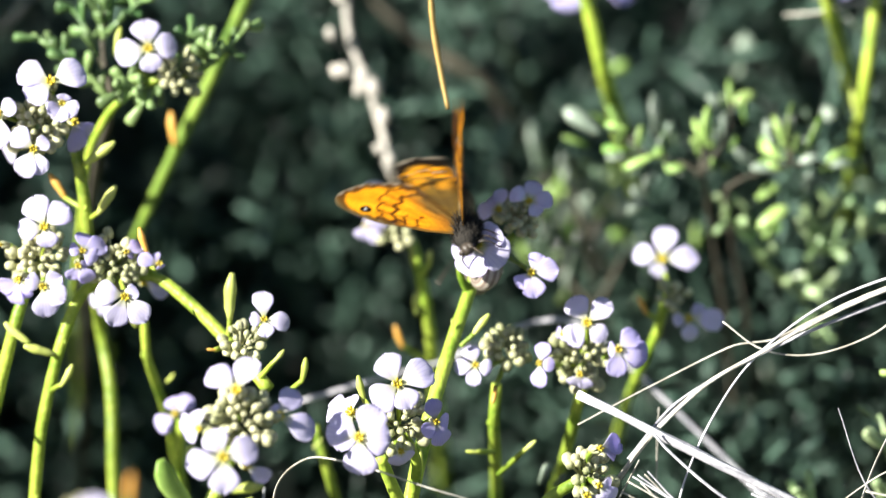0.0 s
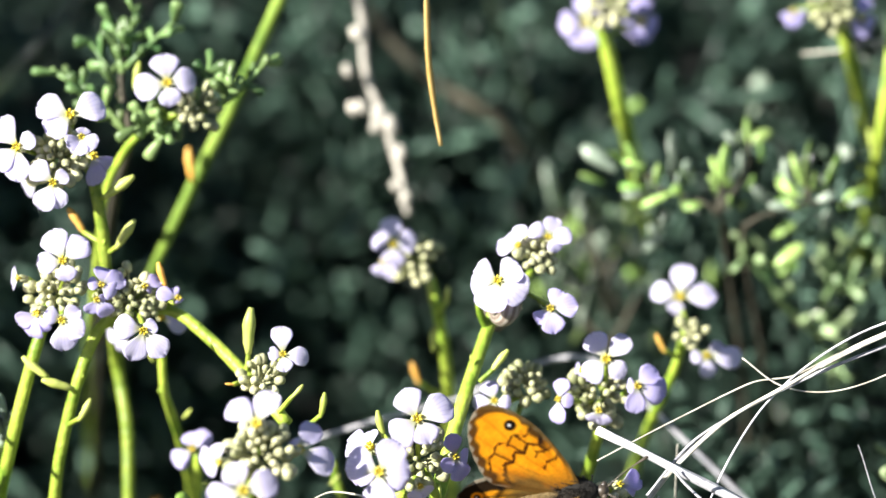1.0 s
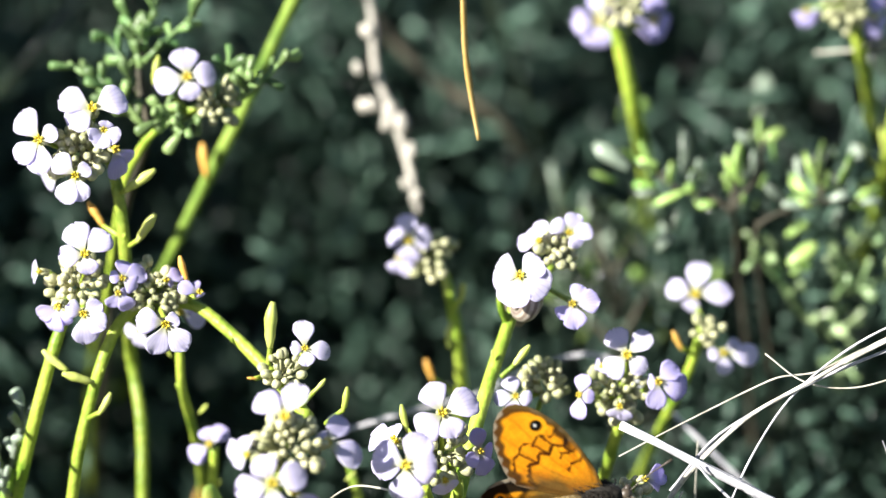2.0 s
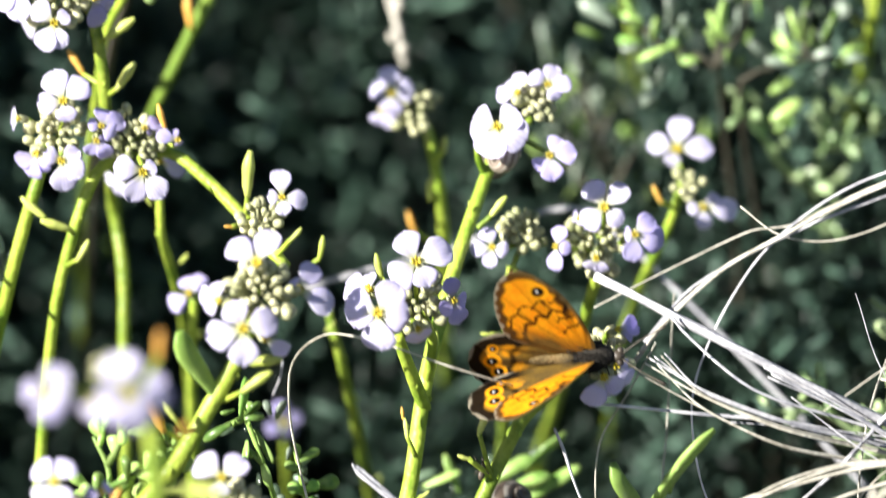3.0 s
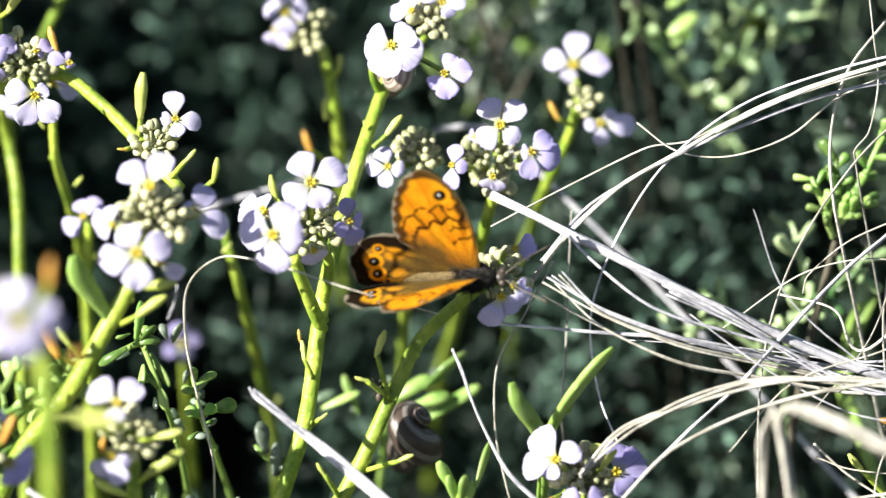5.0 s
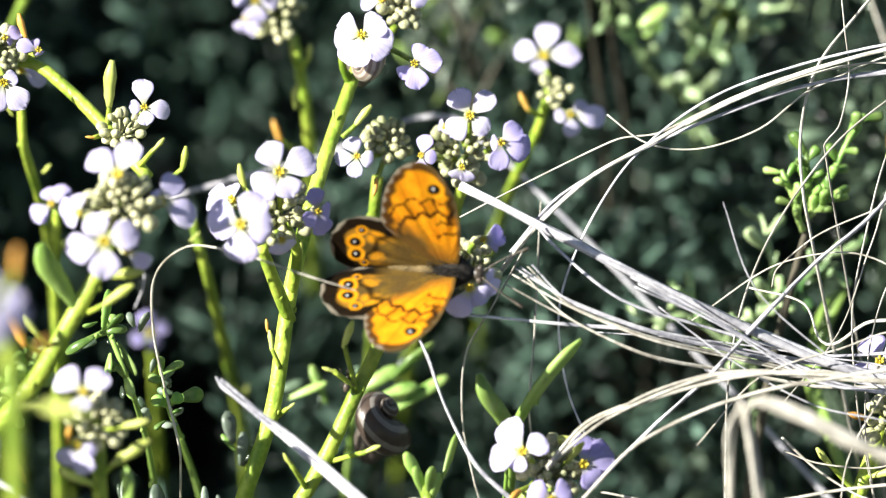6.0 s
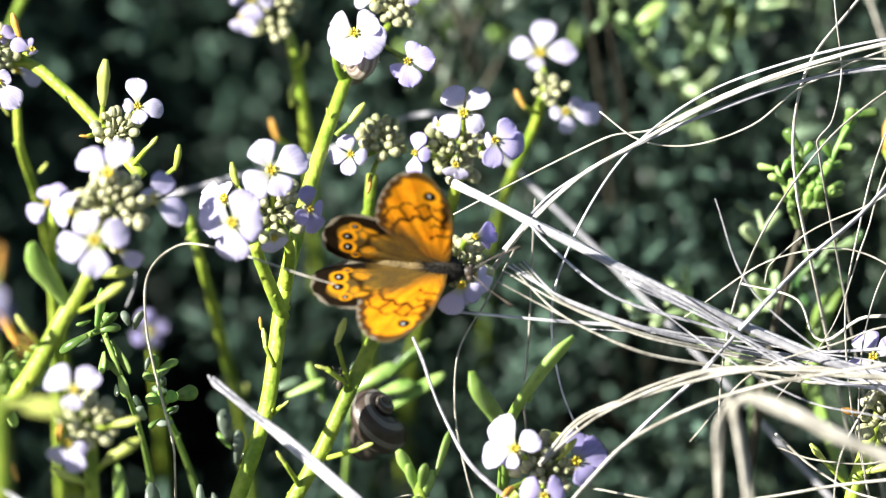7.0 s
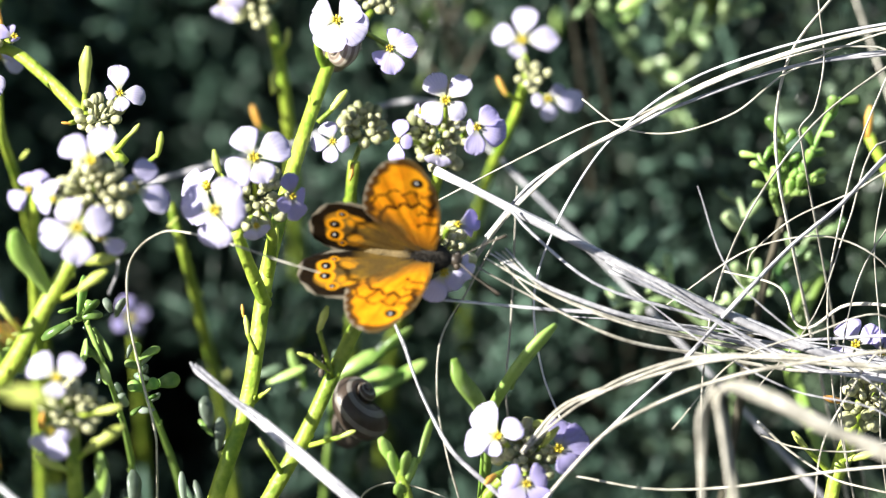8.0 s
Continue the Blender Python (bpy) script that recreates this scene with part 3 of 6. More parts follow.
# upper plant beside the shrub
p = plant((-0.12, 0.07, 0.0), "tall wildflower with white-lilac flowers in a rounded head")
stalk(p, [(-0.12, 0.07, 0.0), (-0.0573, 0.0475, 0.1817), (-0.0575, 0.0529, 0.1917), (-0.0592, 0.0581, 0.2013), (-0.0580, 0.0321, 0.2293), (-0.0587, 0.0333, 0.2400), (-0.0602, 0.0353, 0.2481), (-0.0629, 0.0364, 0.2502)], (2.2, 2.1, 2.1, 2.0, 1.6))
buds(p, (-0.0652, 0.0309, 0.2525), (-0.15, 0.2, 1), 30, 5.2, 0.9, 18)
bloom(p, (-0.0627, 0.0322, 0.2592), (0, 0.28, 0.7), [(-5.4, 1.8), (-3.6, -2.9), (5.3, 2.2)], (-0.0642, 0.0357, 0.2510), wide=1.15)
bloom(p, (-0.0608, 0.0287, 0.2572), (0.15, 0, 1), [(-2.1, -1.8), (-0.4, -3.1), (2.5, -1.6), (0.5, 1.4)], (-0.0637, 0.0355, 0.2506), wide=1.2, cup=25)
bloom(p, (-0.0594, 0.0310, 0.2529), (0.33, -0.24, 0.5), [(2.4, -2.9), (0.4, -4.9)], (-0.0633, 0.0351, 0.2498), hue=1)
bloom(p, (-0.0710, 0.0281, 0.2557), (-0.3, 0.1, 1), [(-3.6, 4.7), (2.8, 1.5), (-3.7, -3.4), (0.3, -5.6)], (-0.0660, 0.0351, 0.2498))
bloom(p, (-0.0652, 0.0236, 0.2516), (-0.05, -0.1, 1), [(-3.4, 2.9), (-2.2, -4.4), (1.2, -4.2), (2.3, 1.4)], (-0.0656, 0.0351, 0.2498))
bloom(p, (-0.0686, 0.0336, 0.2469), (-0.6, -0.2, 0.6), [(-2.9, -1.6), (-2.2, 0.5)], (-0.0660, 0.0349, 0.2494))
pod(p, (-0.0578, 0.0314, 0.2450), (0.8, 0.55, 0.2), 1.0, False, (-0.0586, 0.0340, 0.2435))
pod(p, (-0.0561, 0.0293, 0.2368), (0.55, 0.8, 0.2), 0.95, False, (-0.0580, 0.0325, 0.2342))
pod(p, (-0.0616, 0.0358, 0.2362), (-0.55, 0.8, 0.0), 0.85, True, (-0.0587, 0.0333, 0.2358))

# twin heads
p = plant((-0.105, 0.03, 0.0), "branching wildflower with two lilac heads of small round buds")
stalk(p, [(-0.105, 0.03, 0.0), (-0.0775, 0.0179, 0.1898), (-0.0727, 0.0177, 0.2107), (-0.0692, 0.0197, 0.2230), (-0.0666, 0.0244, 0.2297)], (2.0, 2.1, 2.1, 1.9))
stalk(p, [(-0.105, 0.03, 0.0), (-0.0683, 0.0157, 0.1857), (-0.0658, 0.0169, 0.2049), (-0.0621, 0.0198, 0.2188), (-0.0589, 0.0232, 0.2253), (-0.0548, 0.0249, 0.2285)], (1.8, 1.9, 2.0, 1.8))
buds(p, (-0.0652, 0.0217, 0.2331), (-0.05, 0.3, 0.95), 34, 5.4, 0.85, 19)
bloom(p, (-0.0638, 0.0195, 0.2395), (-0.1, 0.25, 0.95), [(-2.2, 5.3), (3.8, 3.5), (-4.3, -0.5), (0.6, -3.0)], (-0.0657, 0.0246, 0.2301))
bloom(p, (-0.0641, 0.0151, 0.2313), (0, -0.25, 1), [(-2.8, 0.9), (2.9, 1.6), (0.4, -5.0), (3.6, -2.4)], (-0.0657, 0.0246, 0.2301), wide=1.1, cup=14)
bloom(p, (-0.0681, 0.0165, 0.2319), (-0.35, -0.3, 0.7), [(-3.4, -1.7), (-1.6, -4.1), (0.8, -3.4)], (-0.0661, 0.0246, 0.2301), hue=1)
bloom(p, (-0.0713, 0.0218, 0.2354), (-0.8, 0.1, 0.5), [(-1.8, 0.8), (-1.4, -1.4)], (-0.0666, 0.0246, 0.2301))
bloom(p, (-0.0580, 0.0194, 0.2352), (0.2, 0.25, 0.6), [(0.5, 3.2), (3.7, 1.4), (2.4, -1.4), (-2.0, 0.2)], (-0.0543, 0.0243, 0.2296), wide=1.15, hue=1)
bloom(p, (-0.0587, 0.0184, 0.2333), (0.1, -0.33, 0.6), [(2.0, -2.9), (-1.4, -2.4), (1.4, 0.2)], (-0.0543, 0.0242, 0.2293), hue=1)
bloom(p, (-0.0509, 0.0125, 0.2307), (0.05, -0.27, 0.9), [(-4.6, 0.7), (-2.1, -5.0), (3.6, -4.1), (2.0, 1.1)], (-0.0534, 0.0241, 0.2291))
bloom(p, (-0.0497, 0.0348, 0.2215), (0.28, -0.2, 0.7), [(4.1, -1.7), (2.4, 0.9)], (-0.0530, 0.0250, 0.2286))
bloom(p, (-0.0564, 0.0406, 0.2155), (-0.2, -0.3, 0.8), [(-2.8, -0.6), (-0.2, -3.3)], (-0.0545, 0.0265, 0.2272))
bloom(p, (-0.0458, 0.0202, 0.2323), (0.22, 0.3, 0.7), [(-3.4, 0.9), (-1.1, 1.8), (0.4, -0.7)], (-0.0525, 0.0242, 0.2293), hue=1)
bloom(p, (-0.0512, 0.0211, 0.2341), (0.28, 0.2, 0.6), [(2.5, 1.3), (1.4, -0.4)], (-0.0530, 0.0243, 0.2296), hue=1)
bloom(p, (-0.0288, 0.0124, 0.2261), (0.1, 0.3, 0.9), [(-0.3, 4.8), (4.1, -0.5), (0.6, -2.8), (-2.3, 0.1)], (-0.0319, 0.0118, 0.2210))
buds(p, (-0.0532, 0.0212, 0.2322), (0.1, 0.2, 0.95), 30, 5.2, 0.85, 20)
pod(p, (-0.0477, 0.0210, 0.2340), (-0.25, 0.95, 0.1), 0.7, True, (-0.0473, 0.0234, 0.2300))
pod(p, (-0.0628, 0.0152, 0.2187), (-0.85, 0.25, 0.2), 0.9, False, (-0.0629, 0.0193, 0.2158))
pod(p, (-0.0622, 0.0145, 0.2132), (0.45, 0.85, 0.2), 0.7, False, (-0.0644, 0.0177, 0.2107))
pod(p, (-0.0670, 0.0178, 0.2194), (-0.75, 0.65, 0.1), 0.9, False, (-0.0697, 0.0188, 0.2214))
# branch that bows over to the small flower
stalk(p, [(-0.0526, 0.0247, 0.2281), (-0.0466, 0.0227, 0.2286), (-0.0411, 0.0190, 0.2259), (-0.0360, 0.0149, 0.2224), (-0.0323, 0.0112, 0.2198), (-0.0282, 0.0071, 0.2163)], (1.6, 2.0, 2.2, 2.2))
pod(p, (-0.0344, 0.0142, 0.2253), (0.1, 1, 0.15), 1.25, False, (-0.0348, 0.0136, 0.2221))
pod(p, (-0.0363, 0.0101, 0.2219), (-0.95, 0.1, 0.2), 0.3, True, (-0.0346, 0.0131, 0.2211))
buds(p, (-0.0323, 0.0107, 0.2231), (0.1, 0.6, 0.7), 14, 3.8, 0.8, 21)
pod(p, (-0.0227, 0.0040, 0.2190), (0.15, 1, 0.1), 0.7, False, (-0.0255, 0.0058, 0.2160))
pod(p, (-0.0274, 0.0055, 0.2218), (0.6, 0.7, 0.1), 0.5, False, (-0.0296, 0.0080, 0.2179))

# nearer white plant on a thick stem
p = plant((-0.075, -0.03, 0.0), "stout wildflower with pale pink-white flowers and a fleshy leaf")
stalk(p, [(-0.075, -0.03, 0.0), (-0.0574, -0.0409, 0.1815), (-0.0517, -0.0404, 0.1952), (-0.0437, -0.0393, 0.2057), (-0.0380, -0.0366, 0.2151), (-0.0341, -0.0334, 0.2212), (-0.0311, -0.0297, 0.2280)], (3.4, 3.2, 3.0, 2.6, 2.0))
buds(p, (-0.0301, -0.0320, 0.2322), (0.1, 0.3, 0.95), 36, 6.2, 0.95, 22)
bloom(p, (-0.0308, -0.0317, 0.2370), (0, 0.3, 0.7), [(-4.1, 3.8), (2.4, 5.3)], (-0.0308, -0.0296, 0.2304), wide=0.92)
bloom(p, (-0.0325, -0.0416, 0.2310), (-0.05, 0.05, 1), [(-5.6, -1.7), (0.2, -5.7), (-2.1, 4.1), (4.9, 1.5)], (-0.0310, -0.0304, 0.2289), wide=1.08)
bloom(p, (-0.0247, -0.0300, 0.2316), (0.3, 0.15, 0.7), [(2.8, 4.2), (5.7, -2.6), (-1.2, 1.4)], (-0.0297, -0.0300, 0.2297))
bloom(p, (-0.0365, -0.0343, 0.2320), (-0.5, 0, 0.8), [(-3.4, 1.2), (-2.3, -1.6), (-0.7, 2.9)], (-0.0319, -0.0300, 0.2297), wide=1.1)
bloom(p, (-0.0296, -0.0370, 0.2272), (0.33, -0.3, 0.6), [(3.6, -2.4)], (-0.0306, -0.0308, 0.2281), wide=0.8)
leaf(p, [(-0.0367, -0.0362, 0.2158), (-0.0396, -0.0368, 0.2211), (-0.0417, -0.0371, 0.2247), (-0.0426, -0.0366, 0.2279)], 3.6)
pod(p, (-0.0327, -0.0371, 0.2227), (1, 0.1, 0.2), 1.0, False, (-0.0339, -0.0334, 0.2210))
pod(p, (-0.0331, -0.0392, 0.2187), (0.85, 0.55, 0.2), 0.95, False, (-0.0365, -0.0355, 0.2150))
pod(p, (-0.0430, -0.0413, 0.2147), (-0.5, 0.8, 0.2), 0.6, False, (-0.0411, -0.0373, 0.2095))
pod(p, (-0.0451, -0.0387, 0.2112), (-0.4, 0.85, 0.2), 1.1, True, (-0.0415, -0.0360, 0.2077))

# farther violet blooms low between the stems, shade put into their petals
p = plant((-0.06, 0.08, 0.0), "small shade-tinted violet wildflower deep between the stems")
stalk(p, [(-0.06, 0.08, 0.0), (-0.0458, 0.0441, 0.1752), (-0.0452, 0.0372, 0.1876), (-0.0446, 0.0367, 0.1953)], (1.8, 1.6))
bloom(p, (-0.0453, 0.0334, 0.1977), (-0.2, 0.2, 1), [(-3.2, -2.4), (-0.7, 2.8), (2.8, 2.8)], (-0.0446, 0.0365, 0.1949), wide=1.1, hue=1)
p = plant((-0.02, 0.07, 0.0), "small shade-tinted violet wildflower low between the stems")
stalk(p, [(-0.02, 0.07, 0.0), (-0.0327, 0.1113, 0.1097), (-0.0319, 0.0856, 0.1360), (-0.0321, 0.0792, 0.1475)], (1.6, 1.4))
bloom(p, (-0.0319, 0.0761, 0.1501), (0.3, -0.3, 0.9), [(3.2, 1.4), (-0.7, 3.5), (-3.1, -1.6), (1.0, -3.4)], (-0.0317, 0.0788, 0.1466), hue=1)

# nearest head, right before the lens
p = plant((-0.075, -0.11, 0.0), "wildflower close to the lens with washed-out lilac petals")
stalk(p, [(-0.075, -0.11, 0.0), (-0.0397, -0.1444, 0.2290), (-0.0396, -0.1424, 0.2431), (-0.0397, -0.1392, 0.2574), (-0.0408, -0.1354, 0.2667), (-0.0438, -0.1328, 0.2714)], (3.0, 2.8, 2.5, 1.8))
bloom(p, (-0.0547, -0.1363, 0.2712), (-0.1, 0, 1), [(2.4, 3.7), (3.2, -1.6), (0.7, -3.9), (-3.1, 0.4)], (-0.0438, -0.1332, 0.2707), wide=1.2)
bloom(p, (-0.0430, -0.1413, 0.2741), (0.1, -0.1, 1), [(-1.3, 5.3), (-3.7, -1.8), (0.6, -5.5), (3.5, -2.0)], (-0.0438, -0.1332, 0.2707), wide=1.25)
bloom(p, (-0.0405, -0.1362, 0.2713), (0.22, 0, 0.9), [(2.8, -1.4), (1.3, 2.7)], (-0.0434, -0.1332, 0.2707), wide=1.1)
bloom(p, (-0.0481, -0.1365, 0.2704), (-0.1, -0.24, 0.9), [(-1.6, -2.4), (1.6, -3.2)], (-0.0438, -0.1332, 0.2707))
buds(p, (-0.0454, -0.1312, 0.2723), (-0.1, 0.7, 0.6), 10, 3.6, 0.65, 23)
pod(p, (-0.0395, -0.1324, 0.2742), (0.1, 1, 0.1), 0.7, True, (-0.0420, -0.1327, 0.2696))
pod(p, (-0.0375, -0.1346, 0.2618), (0.5, 0.8, 0.1), 0.7, True, (-0.0396, -0.1376, 0.2582))
pod(p, (-0.0372, -0.1371, 0.2571), (0.9, -0.05, 0.1), 1.2, False, (-0.0396, -0.1384, 0.2569))

# low white heads
p = plant((-0.055, -0.06, 0.0), "low wildflower with white petals and yellow-green pods")
stalk(p, [(-0.055, -0.06, 0.0), (-0.0323, -0.0553, 0.1799), (-0.0334, -0.0548, 0.1937), (-0.0335, -0.0533, 0.2007), (-0.0339, -0.0509, 0.2053)], (2.6, 2.3, 2.0))
bloom(p, (-0.0355, -0.0558, 0.2130), (0, 0.2, 0.85), [(-3.7, 3.1), (3.4, 3.1), (-0.4, -2.9)], (-0.0339, -0.0515, 0.2041), wide=1.15)
bloom(p, (-0.0365, -0.0577, 0.2052), (-0.1, -0.27, 0.85), [(-2.5, -3.2), (2.6, -2.0), (1.7, -4.6)], (-0.0339, -0.0525, 0.2022))
buds(p, (-0.0333, -0.0526, 0.2062), (0.2, 0.4, 0.9), 22, 4.6, 0.95, 24)
pod(p, (-0.0302, -0.0548, 0.2065), (0.8, 0.2, 0.3), 0.8, False, (-0.0334, -0.0517, 0.2037))
pod(p, (-0.0378, -0.0577, 0.2052), (0.1, 0.6, 0.6), 0.6, True, (-0.0339, -0.0529, 0.2015))
pod(p, (-0.0316, -0.0558, 0.2002), (0.8, 0.5, 0.1), 1.2, False, (-0.0334, -0.0540, 0.1972))
pod(p, (-0.0344, -0.0571, 0.1978), (-0.9, 0.45, 0.1), 0.9, False, (-0.0334, -0.0544, 0.1944))
pod(p, (-0.0396, -0.0690, 0.2180), (-0.95, 0.05, 0.2), 1.0, False, (-0.0350, -0.0515, 0.2041))
leaf(p, [(-0.0319, -0.0560, 0.1914), (-0.0296, -0.0569, 0.1939), (-0.0291, -0.0570, 0.1980), (-0.0295, -0.0558, 0.2002)], 2.8)

p = plant((-0.095, -0.08, 0.0), "pale lilac wildflower with orange-tipped pods at the rim of the bank")
stalk(p, [(-0.095, -0.08, 0.0), (-0.0524, -0.0710, 0.1888), (-0.0563, -0.0696, 0.1999), (-0.0582, -0.0677, 0.2076), (-0.0586, -0.0658, 0.2114)], (2.6, 2.3, 2.0))
bloom(p, (-0.0597, -0.0684, 0.2192), (-0.2, 0.25, 0.95), [(2.5, 3.2), (1.7, -3.7), (-3.0, 2.9), (-2.7, -3.2)], (-0.0586, -0.0662, 0.2106), wide=1.1)
bloom(p, (-0.0587, -0.0740, 0.2087), (0, -0.15, 1), [(4.6, 0.8), (0.7, -4.9), (-3.5, -3.0), (-2.5, 3.4)], (-0.0586, -0.0666, 0.2099), wide=1.15)
bloom(p, (-0.0515, -0.0668, 0.2093), (0.33, -0.3, 0.7), [(4.2, 0.7), (3.2, -3.0), (0.5, -3.5)], (-0.0582, -0.0666, 0.2099), hue=1)
bloom(p, (-0.0531, -0.0655, 0.2160), (0.1, 0.25, 0.7), [(-2.1, -0.5), (1.5, 0.8)], (-0.0586, -0.0662, 0.2106), hue=1)
buds(p, (-0.0572, -0.0679, 0.2116), (0.1, 0.3, 0.9), 28, 5.4, 0.95, 25)
pod(p, (-0.0520, -0.0690, 0.2137), (0.4, 0.85, 0.2), 0.8, True, (-0.0569, -0.0666, 0.2098))
pod(p, (-0.0441, -0.0613, 0.2005), (-0.2, 0.9, 0.3), 0.5, True)
p = plant((-0.13, 0.0, 0.0), "wildflower with two shade-tinted violet petals at the edge of the thicket")
stalk(p, [(-0.13, 0.0, 0.0), (-0.0790, -0.0151, 0.2001), (-0.0811, -0.0070, 0.2069), (-0.0815, -0.0036, 0.2132)], (2.2, 2.0))
bloom(p, (-0.0810, -0.0091, 0.2156), (-0.2, 0.1, 0.9), [(4.3, 1.9), (-0.9, 4.6), (-4.2, -2.1), (1.4, -4.5)], (-0.0815, -0.0049, 0.2108), hue=1)
bloom(p, (-0.0806, -0.0114, 0.2113), (0.22, -0.3, 0.9), [(2.5, 3.4), (-2.8, 3.2), (-2.3, -3.5), (3.1, -2.9)], (-0.0815, -0.0053, 0.2100), hue=1)
bloom(p, (-0.0832, 0.0206, 0.2160), (-0.6, 0.2, 0.6), [(3.4, 1.5), (-0.7, 3.7), (-3.4, -1.7), (1.1, -3.6)], (-0.0815, -0.0036, 0.2132), hue=1)

# head at the lower edge under the grass
p = plant((0.025, -0.04, 0.0), "low wildflower with lilac flowers under dry grass blades")
stalk(p, [(0.025, -0.04, 0.0), (0.0273, -0.0339, 0.1647), (0.0282, -0.0307, 0.1751), (0.0330, -0.0295, 0.1816)], (2.4, 2.2, 1.8))
buds(p, (0.0356, -0.0319, 0.1856), (0.25, 0.3, 0.9), 28, 5.0, 0.95, 26)
bloom(p, (0.0310, -0.0358, 0.1910), (-0.3, 0.3, 0.9), [(-3.3, 4.9), (3.3, 1.9), (-5.5, -1.2), (-1.4, -2.8)], (0.0344, -0.0289, 0.1828), wide=1.1)
bloom(p, (0.0401, -0.0333, 0.1872), (0.28, 0.3, 0.75), [(4.6, 2.3), (1.6, 4.7), (2.3, -3.2)], (0.0366, -0.0289, 0.1828), wide=1.35, hue=1)
bloom(p, (0.0353, -0.0391, 0.1848), (0.05, -0.3, 0.95), [(-3.5, 1.2), (3.0, 1.1), (-3.2, -3.7), (2.8, -3.7)], (0.0352, -0.0293, 0.1820), wide=1.3, hue=1)
pod(p, (0.0339, -0.0279, 0.1888), (1, 0.0, 0.1), 0.9, False, (0.0352, -0.0282, 0.1839))
pod(p, (0.0378, -0.0330, 0.1877), (0.6, 0.7, 0.3), 0.7, False, (0.0361, -0.0289, 0.1828))
pod(p, (0.0306, -0.0351, 0.1839), (-0.4, -0.3, 0.8), 0.7, True, (0.0330, -0.0295, 0.1816))
leaf(p, [(0.0282, -0.0265, 0.1727), (0.0295, -0.0257, 0.1825), (0.0282, -0.0277, 0.1918), (0.0251, -0.0291, 0.1976), (0.0241, -0.0277, 0.2004)], 2.8)
leaf(p, [(0.0282, -0.0238, 0.1732), (0.0299, -0.0245, 0.1890), (0.0335, -0.0251, 0.1964), (0.0370, -0.0248, 0.2013), (0.0400, -0.0234, 0.2040)], 3.4)
leaf(p, [(0.0331, -0.0246, 0.1931), (0.0337, -0.0251, 0.1964), (0.0346, -0.0262, 0.1989)], 1.8)

# cluster of club leaves on the near stem
p = base("succulent_sprig", (0.0, -0.035, 0.0), "pale green sprig of short club-shaped leaves", "plant")
stalk(p, [(0.0, -0.035, 0.0), (0.0176, -0.0374, 0.1710), (0.0167, -0.0350, 0.1798), (0.0154, -0.0329, 0.1837)], (2.0, 1.8))
for q, r, w in (((0.0126, -0.0324, 0.1889), (0.0154, -0.0329, 0.1837), 2.2), ((0.0168, -0.0334, 0.1870), (0.0163, -0.0337, 0.1821), 2.4), ((0.0181, -0.0321, 0.1852), (0.0166, -0.0342, 0.1813), 2.2), ((0.0141, -0.0334, 0.1870), (0.0157, -0.0337, 0.1821), 2.0), ((0.0207, -0.0275, 0.1896), (0.0185, -0.0325, 0.1844), 1.8), ((0.0150, -0.0359, 0.1824), (0.0164, -0.0350, 0.1798), 2.0)):
    leaf(p, [r, Vector(r).lerp(Vector(q), 0.5), q], w)

# plant at the far end of the grass
p = plant((0.11, -0.01, 0.0), "wildflower with shade-tinted violet petals and yellow-green buds behind dry grass")
stalk(p, [(0.11, -0.01, 0.0), (0.0831, -0.0195, 0.1578), (0.0843, -0.0153, 0.1700), (0.0875, -0.0106, 0.1787), (0.0893, -0.0085, 0.1827)], (2.6, 2.4, 2.0))
buds(p, (0.0895, -0.0125, 0.1837), (0.1, 0.2, 0.95), 24, 4.4, 0.95, 27)
bloom(p, (0.0877, -0.0083, 0.1916), (-0.1, 0.3, 0.7), [(3.9, 2.6), (-1.7, 4.4), (-3.8, -2.8), (2.1, -4.2)], (0.0893, -0.0087, 0.1823), hue=1)
bloom(p, (0.0918, -0.0071, 0.1896), (0.22, 0.3, 0.7), [(3.5, 2.4), (-1.5, 3.9), (-3.4, -2.5), (1.9, -3.8)], (0.0897, -0.0087, 0.1823), hue=1)
pod(p, (0.0858, -0.0142, 0.1847), (-0.7, 0.2, 0.5), 0.7, True, (0.0884, -0.0095, 0.1809))
pod(p, (0.0802, -0.0162, 0.1768), (-0.6, 0.75, 0.2), 0.7, False, (0.0838, -0.0153, 0.1721))
pod(p, (0.0863, -0.0168, 0.1756), (0.85, 0.2, 0.2), 0.8, False, (0.0857, -0.0134, 0.1736))
stalk(p, [(0.0855, 0.0020, 0.1598), (0.0980, 0.0280, 0.1767), (0.0962, 0.0380, 0.1956), (0.0922, 0.0419, 0.2030)], (2.2, 2.0, 1.8))
leaf(p, [(0.0855, 0.0020, 0.1598), (0.0802, 0.0376, 0.1628), (0.0827, 0.0442, 0.1710), (0.0856, 0.0462, 0.1747)], 4.0)
pod(p, (0.0919, 0.0390, 0.2039), (0.1, 1, 0.1), 0.9, True)

# shrub shoot with a white flower, and the thick stem behind it
p = plant((-0.11, 0.12, 0.0), "white wildflower with tight green buds beside a shrub shoot")
stalk(p, [(-0.11, 0.12, 0.0), (-0.0720, 0.1500, 0.1500), (-0.0643, 0.0705, 0.2034), (-0.0595, 0.0583, 0.2338), (-0.0547, 0.0555, 0.2435), (-0.0484, 0.0547, 0.2484), (-0.0423, 0.0545, 0.2500)], (0.9, 1.0, 1.4, 1.5, 1.4))
bloom(p, (-0.0483, 0.0509, 0.2561), (0, 0.2, 1), [(-0.6, 5.1), (-5.3, -0.9), (4.6, 0.7), (0.8, -3.7)], (-0.0451, 0.0541, 0.2494), wide=1.08)
